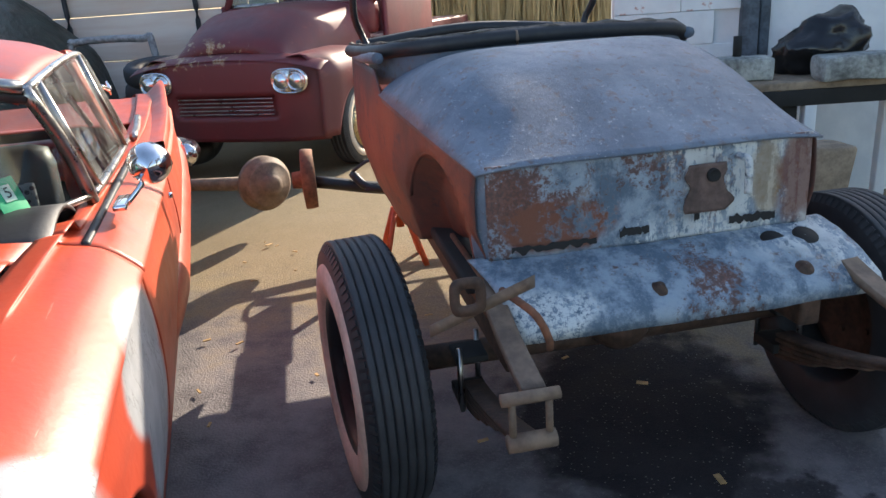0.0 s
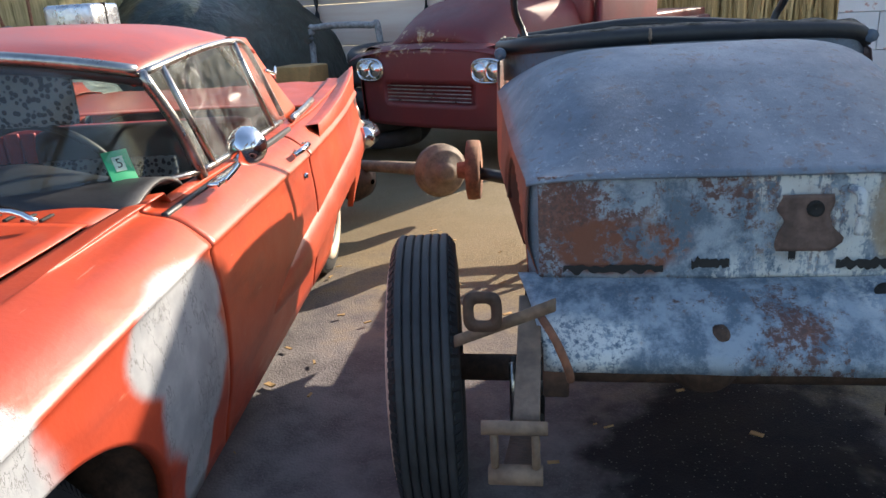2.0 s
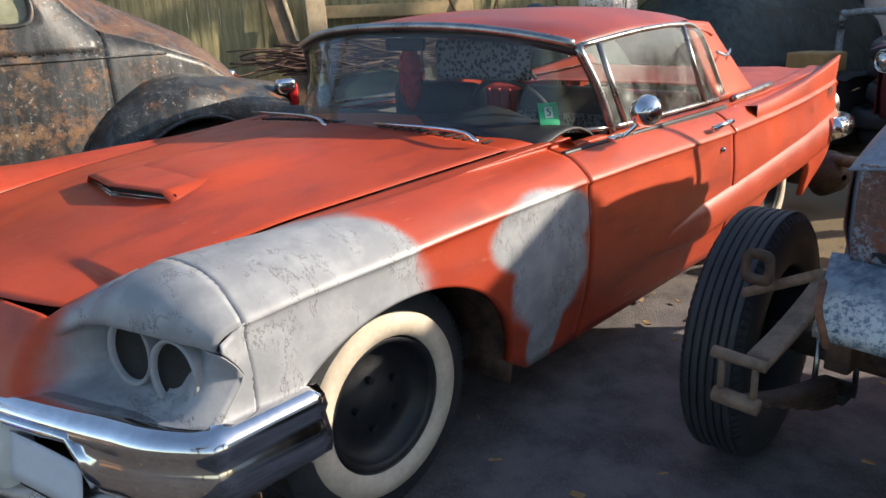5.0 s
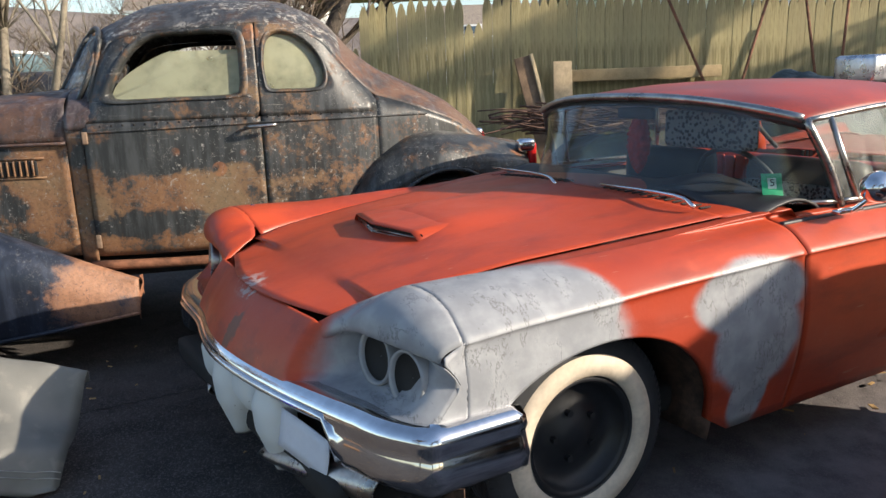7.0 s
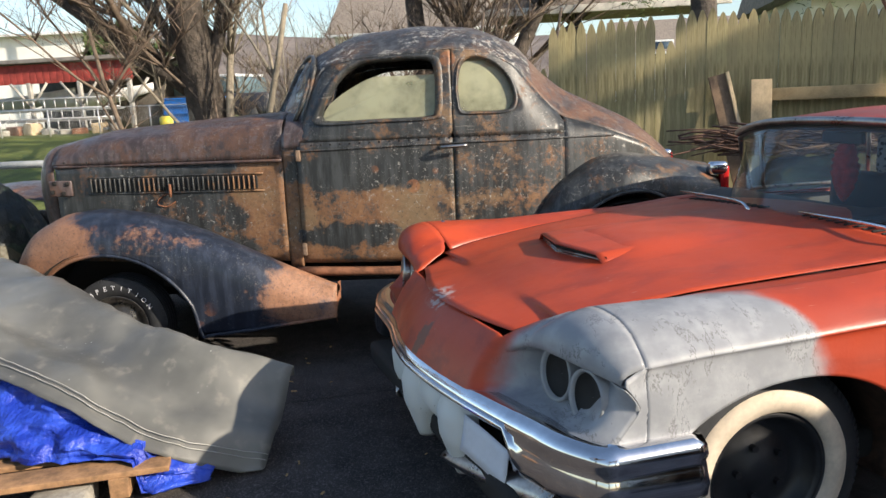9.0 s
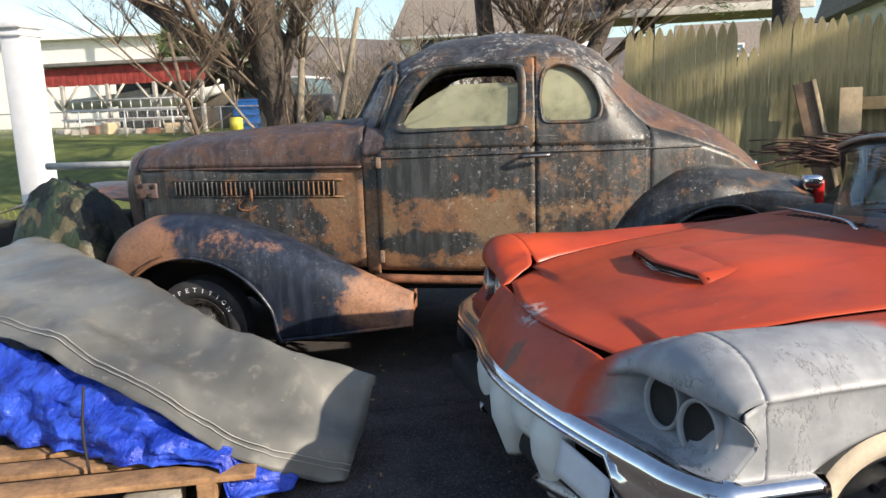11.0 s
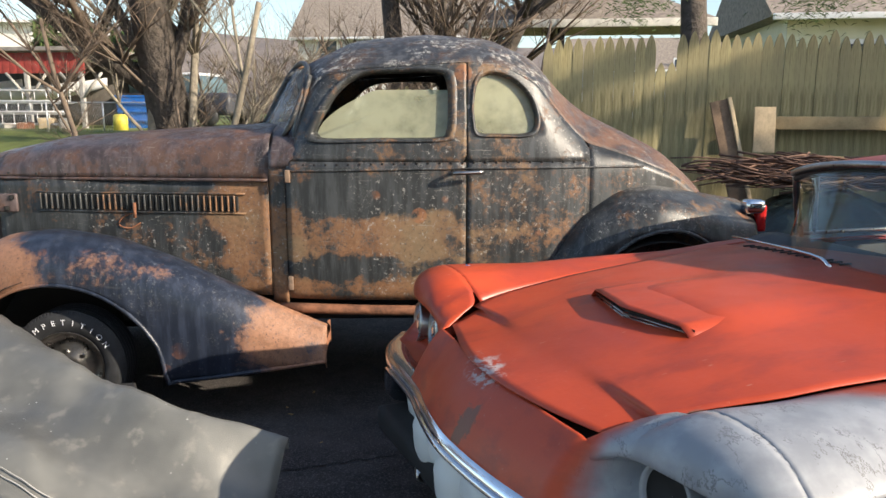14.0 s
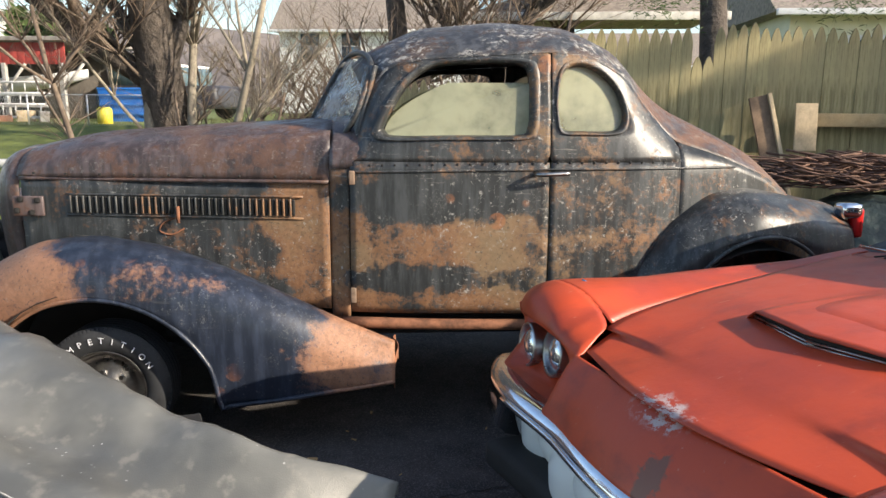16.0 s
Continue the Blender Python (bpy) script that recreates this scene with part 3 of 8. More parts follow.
rows = [[tb_front(y, s_) for s_ in np.linspace(0, 1, 30)] + [(tb_bar(min(abs(y), 0.95)) - 0.03, y, 0.49)] for y in np.linspace(-0.952, 0.952, 161)]
part("front_panel", sheet(rows), ORANGE, tb, "orange nose panel fading into grey primer round the lamps", 0.003)
edge_sec = curve_pts([(0.45, a, b) for a, b in tb_section(0.45)], 240)
edge_side = sorted((q.z, q.y) for q in edge_sec[100:])
for side in (1, -1):
    # rounded brow over the twin lamps
    top_, low_ = curve_pts(BROW, 40), curve_pts(LIP, 40)
    top_ = [min(edge_sec[:120], key=lambda e: (e - q).length).copy() if q.x < 0.462 else q for q in top_]
    rows = []
    for k in np.linspace(0, 1, 14):
        row = []
        for q0, q2 in zip(top_, low_):
            fwd = max(0.02, (q2.x - q0.x) * 0.85 + 0.016)
            q1 = Vector((q0.x + fwd, q0.y * 0.8 + q2.y * 0.2, q0.z - 0.16 * fwd))
            v = q0 * (1 - k) ** 2 + q1 * 2 * k * (1 - k) + q2 * k * k
            row.append((v.x, side * v.y, v.z))
        rows.append(row)
    last = rows[-1]
    for dx, dz in ((0.008, 0.006), (0.022, 0.008), (0.048, 0.004)):
        rows.append([(x_ - dx, y_, z_ - dz) for x_, y_, z_ in last])
    part("headlamp_brow", sheet(rows), ORANGE, tb, "grey primed brow over the lamp openings" if side > 0 else "", 0.003)
    # fender side running forward below the crease
    rows = []
    for k in np.linspace(0, 1, 14):
        row = []
        for v in np.linspace(0, 1, 14):
            zt = 0.756 - 0.026 * k
            z = zt + (0.47 - zt) * v
            xe = float(np.interp(z, [0.548, 0.708], [tb_bar(0.95) - 0.012, 0.510]))
            sn = min(1.0, max(0.0, (0.708 - z) / 0.16))
            xe -= 0.10 * min(1.0, 2.5 * sn) * (1 - 0.55 * sn)
            x = 0.447 + (xe - 0.447) * k
            y0 = float(np.interp(z, [q[0] for q in edge_side], [q[1] for q in edge_side]))
            row.append((x, side * (y0 + (0.953 - y0) * k), z))
        rows.append(row)
    part("fender_nose", sheet(rows), ORANGE, tb, "", 0.003)
    for y, x, z in ((0.655, 0.548, 0.650), (0.815, 0.536, 0.636)):
        ring = part("headlamp_ring", lathe([(0.074, -0.06), (0.080, 0.010), (0.077, 0.018), (0.069, 0.012), (0.066, -0.06)], 36, "x"), GREYPRIMER if side > 0 else DULLCHROME, tb, place=pose(x, side * y, z, 0, -6, side * 8))
        if side > 0:
            # Black disc near the ring's face stands in for the shade inside.
            part("lamp_hollow", lathe([(0.0675, 0.004), (0.064, -0.006), (0.001, -0.010)], 30, "x"), BLACK, ring, "black disc standing in for the shade inside the empty lamp opening")
        else:
            part("headlamp", lathe([(0.068, -0.012), (0.05, 0.008), (0.025, 0.016), (0.001, 0.018)], 30, "x"), GLASSLAMP, ring, "clear glass headlamp")

# front bumper: wrapped chrome bar with a crowned face
path = [(tb_bar(y), y) for y in np.linspace(0, 0.985, 26)]
path += [(x, 0.988) for x in np.linspace(0.55, 0.30, 10)]
path = [(x, -y) for x, y in path[::-1]] + path[1:]
face = [(-0.075, 0.560), (-0.018, 0.562), (0.006, 0.545), (0.014, 0.520), (0.004, 0.500), (0.010, 0.480), (0.022, 0.445), (0.014, 0.405), (-0.015, 0.375), (-0.06, 0.365)]
rows = []
for i, (x, y) in enumerate(path):
    a, b = path[max(0, i - 1)], path[min(len(path) - 1, i + 1)]
    tx, ty = b[0] - a[0], b[1] - a[1]
    l = math.hypot(tx, ty)
    nx, ny = ty / l, -tx / l
    low = 1.0 if abs(y) > 0.68 else 0.36
    rows.append([(x + nx * o, y + ny * o, 0.562 + (z - 0.562) * (low if z < 0.5 else 1)) for o, z in face])
part("front_bumper", sheet(rows), CHROME, tb, "wrapped chrome bumper bar", 0.004)
rows = []
for y in np.linspace(0.30, 0.86, 16):
    v = (y - 0.30) / 0.56
    rows.append([(tb_bar(y) - 0.03 + 0.05 * math.sin(math.pi * k), y, 0.235 + 0.06 * v + 0.13 * k * (0.55 + 0.45 * v)) for k in np.linspace(0, 1, 8)])
part("lower_bumper", sheet(rows), DULLCHROME, tb, "dull chrome lower bumper pan", 0.006)
rows = [[(x, -y, z) for x, y, z in r] for r in rows]
part("lower_bumper", sheet(rows), DULLCHROME, tb, "", 0.006)
# row of white barrel-shaped grille teeth
for i in range(4):
    y = -0.64 + 0.325 * i
    xb = tb_bar(y) - 0.075
    rows = []
    for k in range(17):
        u = k / 16
        z = 0.535 - 0.310 * u
        hw = float(np.interp(u, [0, 0.3, 0.55, 0.75, 0.92, 1], [0.080, 0.112, 0.112, 0.084, 0.060, 0.030]))
        dep = float(np.interp(u, [0, 0.3, 0.55, 0.8, 1], [0.070, 0.105, 0.100, 0.072, 0.050]))
        rows.append([(xb + dep * math.sin(a) ** 0.8, y - hw * math.cos(a), z) for a in np.linspace(0, math.pi, 17)])
    part("grille_tooth", sheet(rows), WHITECHIP, tb, "chipped white grille tooth", 0.004)
    if i < 3:
        yaw = math.degrees(math.atan2(tb_bar(y + 0.29) - tb_bar(y + 0.03), 0.26))
        part("grille_barrel", lathe([(0.066, -0.088), (0.082, -0.083), (0.090, 0.0), (0.082, 0.083), (0.066, 0.088)], 28), WHITECHIP, tb, "chipped white grille barrel", place=pose(tb_bar(y + 0.162) - 0.085, y + 0.162, 0.438, 0, 0, -yaw))
# blank number panel hanging under the bumper
rows = [[(0.795 - 0.060 * u - 0.020 * v, 0.435 + 0.235 * u + 0.006 * math.sin(3 * v), 0.355 - 0.028 * u + 0.115 * v + 0.004 * math.sin(3.1 * u)) for u in np.linspace(0, 1, 10)] for v in np.linspace(0, 1, 5)]
part("number_panel", sheet(rows), PAPER, tb, "blank white number panel", 0.003)
part("grille_backing", block(0.66, 0, 0.40, 0.03, 1.2, 0.26, 0.01), BLACK, tb)

# the knocked front end: the far side sits further forward and higher
def knocked(x, y, z):
    k = ease((x + 0.7) / 1.0) * (0.9 - y)
    tip = ease((-y - 0.30) / 0.5) * ease((x - 0.12) / 0.42)
    return Vector((x + 0.036 * k + 0.085 * tip, y - 0.02 * tip, z + 0.006 * k + 0.035 * tip * ease((z - 0.60) / 0.12)))


for ob in [q for q in tb.children if q.type == "MESH"]:
    if ob.name.startswith(("grille_", "number_", "lower_")):
        mid_y = sum(v.co.y for v in ob.data.vertices) / len(ob.data.vertices) + ob.matrix_basis.translation.y
        for v in ob.data.vertices:
            v.co.x += 0.024 * (0.9 - mid_y)
    elif ob.matrix_basis.translation.length > 1e-6:
        ob.matrix_basis.translation = knocked(*ob.matrix_basis.translation)
    else:
        for v in ob.data.vertices:
            if v.co.x > -0.7:
                v.co = knocked(*v.co)

# greenhouse
tb_roof_c = prof([(-0.90, 1.275), (-1.1, 1.318), (-1.5, 1.345), (-1.9, 1.345), (-2.25, 1.315), (-2.5, 1.22), (-2.75, 1.02), (-2.9, 0.90)], 0.10)
tb_roof_w = prof([(-0.90, 0.750), (-1.2, 0.758), (-1.8, 0.745), (-2.2, 0.715), (-2.55, 0.735), (-2.9, 0.79)], 0.1)
rows = []
for x in np.linspace(-0.955, -2.30, 36):
    w, zc = tb_roof_w(x), tb_roof_c(x)
    ze = zc - 0.100 - 0.02 * max(0, (-1.9 - x))
    row = []
    for v in np.linspace(-1, 1, 41):
        a = abs(v)
        z = zc - (zc - ze) * (0.45 * a ** 2 + 0.55 * a ** 8)
        xx_ = x - (0.115 * a ** 2.2 if x > -1.0 else 0.115 * a ** 2.2 * max(0, 1 - (-1.0 - x) / 0.35))
        row.append((xx_, v * w, z))
    rows.append(row)
part("roof", sheet(rows), simple("dull_brick_red_roof_paint", (0.30, 0.046, 0.030), 0.42, var=0.35, scale=3, bump=0.1), tb, "dull brick-red roof", 0.012)
for side in (1, -1):
    # rear roof pillar, broad and sail-shaped
    rows = []
    for k in np.linspace(0, 1, 18):
        zt = 1.262 - 0.372 * k
        x0 = -2.03 - 0.10 * k - 0.11 * k * k
        x1 = -2.48 - 0.32 * k ** 0.85
        row = []
        for v in np.linspace(0, 1, 14):
            x = x0 + (x1 - x0) * v
            y = tb_roof_w(x0) - 0.02 + 0.095 * k ** 1.1 - 0.10 * v ** 3 * (1 - 0.4 * k)
            row.append((x, side * y, zt - 0.03 * v * (1 - k)))
        rows.append(row)
    part("rear_pillar", sheet(rows), ORANGE, tb, "", 0.02)
    part("pillar_trim", tube([(-2.27, side * 0.842, 0.902), (-2.5, side * 0.836, 0.905), (-2.82, side * 0.815, 0.912)], 0.016, 8), DULLCHROME, tb, "chrome trim strip")
    wing = join(tube([(-2.22, side * 0.772, 1.115), (-2.27, side * 0.785, 1.098), (-2.30, side * 0.787, 1.092)], 0.007, 6, taper=0.010), tube([(-2.38, side * 0.772, 1.115), (-2.33, side * 0.785, 1.098), (-2.30, side * 0.787, 1.092)], 0.005, 6, taper=0.010), tube([(-2.30, side * 0.787, 1.105), (-2.30, side * 0.79, 1.070)], 0.010, 6, taper=0.003))
    part("winged_badge", wing, CHROME, tb, "small chrome winged emblem")
    # chrome window frame, vent window and glass
    base = [(-1.215, 0.840, 0.920), (-1.5, 0.845, 0.918), (-2.12, 0.838, 0.915)]
    topl = [(-1.105, 0.765, 1.212), (-1.5, 0.770, 1.243), (-1.85, 0.762, 1.250), (-2.02, 0.757, 1.228), (-2.12, 0.77, 1.14), (-2.21, 0.822, 0.93)]
    part("window_frame", tube([(a, side * b, c) for a, b, c in topl], 0.011, 8, 40), DULLCHROME, tb, "chrome side window frame")
    part("window_sill_trim", tube([(a, side * b, c) for a, b, c in base], 0.010, 8, 16), DULLCHROME, tb, "chrome sill trim")
    part("vent_window_post", tube([(-1.290, side * 0.842, 0.92), (-1.205, side * 0.768, 1.222)], 0.011, 8), DULLCHROME, tb, "chrome vent window post")
    part("quarter_window_post", tube([(-1.97, side * 0.842, 0.92), (-1.88, side * 0.765, 1.246)], 0.011, 8), DULLCHROME, tb, "chrome window post")
    part("front_pillar", tube([(-1.205, side * 0.835, 0.900), (-1.150, side * 0.812, 1.05), (-1.078, side * 0.762, 1.215)], 0.017, 8), DULLCHROME, tb, "chrome windscreen pillar")
    rows = []
    for k in np.linspace(0, 1, 8):
        xa, xb = -1.215 + 0.11 * k, -2.20 + 0.14 * k
        rows.append([(xa + (xb - xa) * v, side * (0.838 - 0.072 * k + 0.004 * math.sin(math.pi * v)), 0.915 + 0.31 * k + 0.02 * k * math.sin(math.pi * v)) for v in np.linspace(0, 1, 14)])
    wg = part("side_glass", sheet(rows), DUSTYGLASS, tb, "dusty side window glass")
    wg.visible_shadow = False
    part("door_mirror_arm", tube([(-1.12, side * 0.925, 0.900), (-1.135, side * 0.965, 0.94), (-1.15, side * 0.985, 0.975)], 0.008, 8), CHROME, tb, "chrome mirror arm") if side > 0 else None
    part("door_handle", join(tube([(-1.80, side * 0.955, 0.835), (-1.82, side * 0.985, 0.850), (-1.93, side * 0.985, 0.852), (-1.96, side * 0.955, 0.845)], 0.011, 8)), CHROME, tb, "chrome door handle")
    part("door_lock", lathe([(0.001, 0.012 * side), (0.010, 0.010 * side), (0.012, 0.0)], 12), CHROME, tb, place=pose(-1.90, side * 0.965, 0.735))
mir = part("door_mirror", lathe([(0.001, -0.060), (0.027, -0.052), (0.046, -0.030), (0.055, 0.0), (0.056, 0.010), (0.051, 0.012), (0.001, 0.012)], 32, "x"), CHROME, tb, "round bullet-backed chrome door mirror", place=pose(-1.15, 0.995, 0.992, 0, 0, 180))
part("mirror_foot", block(-1.125, 0.915, 0.905, 0.13, 0.035, 0.016, 0.006), CHROME, tb)
# windscreen, its trims and wipers
rows = []
for k in np.linspace(0, 1, 12):
    rows.append([(-0.715 - (0.485 - 0.36 * k) * abs(v) ** 2.9 - 0.235 * k, v * (0.832 - 0.070 * k), 0.925 + 0.0 * v + 0.365 * k - 0.078 * k * abs(v) ** 2.6 - 0.012 * (1 - k) * (1 - v * v)) for v in np.linspace(-1, 1, 31)])
ws = part("windscreen", sheet(rows), GLASS, tb, "wrapped windscreen glass")
ws.visible_shadow = False
part("windscreen_header", tube([(x + 0.012, y, z + 0.006) for x, y, z in rows[-1]], 0.017, 8, 60), DULLCHROME, tb, "dull chrome windscreen header")
part("windscreen_gasket", tube([(x - 0.01, y, z - 0.018) for x, y, z in rows[-1]], 0.018, 8, 60), VINYL, tb)
part("windscreen_base_trim", tube([(x + 0.012, y, z - 0.006) for x, y, z in rows[0]], 0.010, 8, 60), DULLCHROME, tb, "dull chrome base trim")
for y0, y1 in ((0.66, 0.12), (-0.12, -0.70)):
    part("wiper", join(tube([(-0.655, y0, 0.935), (-0.66, y0 - 0.10, 0.965), (-0.70, y1, 0.955)], 0.009, 6, taper=0.005)), CHROME, tb, "chrome wiper arm")
rows = []
for k in np.linspace(0, 1, 8):
    rows.append([(-2.36 - 0.50 * k - 0.10 * (v * v) * -1, v * (0.56 + 0.06 * k), 1.245 - 0.335 * k) for v in np.linspace(-1, 1, 15)])
rw = part("rear_window", sheet(rows), GLASS, tb, "rear window glass")
rw.visible_shadow = False
part("rear_window_trim", tube([r[0] for r in rows] , 0.014, 6), DULLCHROME, tb)
part("rear_window_trim", tube([r[-1] for r in rows], 0.014, 6), DULLCHROME, tb)
# rear deck, tail panel and rear bumper
rows = []
for x in np.linspace(-2.78, -3.76, 20):
    ys = tb_ys(x) + 0.002
    rows.append([(x, v * ys, tb_s(x) - 0.012 + (0.012 if abs(v) < 0.8 else 0.0) - 0.05 * max(0, (-3.3 - x)) * (1 - v * v)) for v in np.linspace(-1, 1, 21)])
part("boot_lid", sheet(rows), ORANGE, tb, "", 0.003)
part("tail_panel", block(-3.76, 0, 0.68, 0.04, 1.62, 0.40, 0.01), ORANGE, tb)
for side in (1, -1):
    part("tail_lamp_pod", lathe([(0.001, -0.02), (0.10, -0.02), (0.115, 0.0), (0.10, 0.03)], 28, "x"), DULLCHROME, tb, "chrome tail lamp bezel", place=pose(-3.80, side * 0.78, 0.69))
    part("rear_bumper_end", tube([(-3.45, side * 0.955, 0.60), (-3.62, side * 0.97, 0.60), (-3.80, side * 0.88, 0.60), (-3.86, side * 0.6, 0.60)], 0.065, 10, 18), CHROME, tb, "chrome rear bumper end")
    for i in range(3):
        part("quarter_hash_mark", block(-3.44 - 0.045 * i, side * (tb_w(-3.44 - 0.045 * i) - 0.012), 0.80, 0.020, 0.012, 0.10, 0.003), DULLCHROME, tb, "chrome hash mark")
    # fender top ornaments
    x = 0.50
    if side < 0:
        part("fender_ornament", join(tube([(0.56, side * 0.78, tb_s(0.5) + 0.010), (0.50, side * 0.78, tb_s(0.5) + 0.016), (0.38, side * 0.78, tb_s(0.4) + 0.004)], 0.008, 8, taper=0.003), tube([(0.52, side * 0.78, tb_s(0.5)), (0.50, side * 0.78, tb_s(0.5) + 0.045)], 0.010, 8, taper=0.013)), CHROME, tb, "small chrome fender ornament")

# interior
part("dashboard", sheet([[(-0.80 - 0.46 * k, v * 0.80, 0.90 + 0.05 * math.sin(math.pi * k) + 0.055 * math.exp(-((v - 0.5) / 0.22) ** 2) - 0.12 * k ** 4) for v in np.linspace(-1, 1, 31)] for k in np.linspace(0, 1, 10)]), VINYL, tb, "black padded dashboard", 0.01)
part("steering_wheel", lathe([(0.205 + 0.011 * math.cos(a), 0.011 * math.sin(a)) for a in np.linspace(0, 2 * math.pi, 9)], 40, "x"), VINYL, tb, "black steering wheel", place=pose(-1.20, 0.40, 0.90, 0, 25, 0))
for y, mat_, lab in ((0.40, SPOTTED, "bucket seat in spotted grey plush"), (-0.40, VINYL, "black bucket seat")):
    part("front_seat", join(block(-1.62, y, 0.70, 0.14, 0.56, 0.62, 0.06), block(-1.35, y, 0.47, 0.50, 0.56, 0.16, 0.06)), VINYL, tb, lab)
part("seat_cover", join(block(-1.53, 0.40, 0.74, 0.03, 0.46, 0.34, 0.012)), SPOTTED, tb, "grey spotted plush seat cover")
part("sunshade", block(-1.05, 0.36, 1.165, 0.03, 0.46, 0.15, 0.02, None), SPOTTED, tb, "grey spotted plush sun visor")
part("rear_seat", join(block(-2.32, 0, 0.66, 0.16, 1.30, 0.52, 0.06), block(-2.10, 0, 0.46, 0.45, 1.30, 0.16, 0.05)), REDVINYL, tb, "red vinyl rear bench")
for i in range(17):
    part("seat_pleat", block(-2.235, -0.60 + 0.075 * i, 0.74, 0.02, 0.062, 0.34, 0.009), REDVINYL, tb)
part("inside_mirror", block(-1.00, 0.0, 1.225, 0.02, 0.22, 0.05, 0.01), VINYL, tb)
part("red_fluffy_hanging", sheet([[(-1.00 + (0.045 + 0.012 * math.sin(9 * a + 31 * k)) * math.sin(math.pi * min(1, 0.12 + k * 0.9)) ** 0.5 * math.cos(a), 0.02 + (0.045 + 0.012 * math.cos(7 * a + 23 * k)) * math.sin(math.pi * min(1, 0.12 + k * 0.9)) ** 0.5 * math.sin(a), 1.20 - 0.24 * k) for a in np.linspace(0, 2 * math.pi, 17)[:-1]] for k in np.linspace(0, 1, 20)], close_v=True, cap=True), REDFUR, tb, "red fluffy ornament hung from the mirror")
part("floor_pan", block(-1.6, 0, 0.36, 1.9, 1.6, 0.05), VINYL, tb)
for side in (1, -1):
    part("door_lining", block(-1.5, side * 0.86, 0.66, 1.3, 0.02, 0.46, 0.008), VINYL, tb)
st = part("inspection_sticker", block(0, 0, 0, 0.003, 0.072, 0.088, 0.001), GREENPAPER, tb, "green sticker with a dark 5", place=pose(-1.015, 0.690, 0.980, 0, -26, 54))
txt = bpy.data.curves.new("sticker_number", "FONT")
txt.body, txt.size, txt.align_x, txt.align_y = "5", 0.038, "CENTER", "CENTER"
part("number_ground", block(0.003, 0, 0.006, 0.002, 0.030, 0.041, 0.0005), simple("pale_green_paper", (0.45, 0.62, 0.52), 0.6, var=0.05), st)
nb = new("sticker_number", txt)
nb.parent, nb.matrix_basis = st, pose(0.0055, 0, 0.006, 90, 0, 90)
txt.materials.append(BLACK)
# wheels
tyre(tb, "front_wheel", 0.0, 0.775, 0.335, 0.335, 0.19, 0.185, WHITEWALL, 0, 1, 5, "whitewall wheel with a bare black steel rim", BLACKPAINT, (0.195, 0.268))
tyre(tb, "front_wheel", 0.0, -0.775, 0.335, 0.335, 0.19, 0.185, WHITEWALL, 0, -1, 5, "", BLACKPAINT, (0.195, 0.268))
tyre(tb, "rear_wheel", -2.87, 0.74, 0.335, 0.335, 0.19, 0.185, WHITEWALL, 0, 1, 5, "", BLACKPAINT, (0.195, 0.268))
tyre(tb, "rear_wheel", -2.87, -0.74, 0.335, 0.335, 0.19, 0.185, WHITEWALL, 0, -1, 5, "", BLACKPAINT, (0.195, 0.268))


# ---- rusty pre-war coupe ----
CP = pose(-2.67, -2.19, 0, 0, 0, -81)


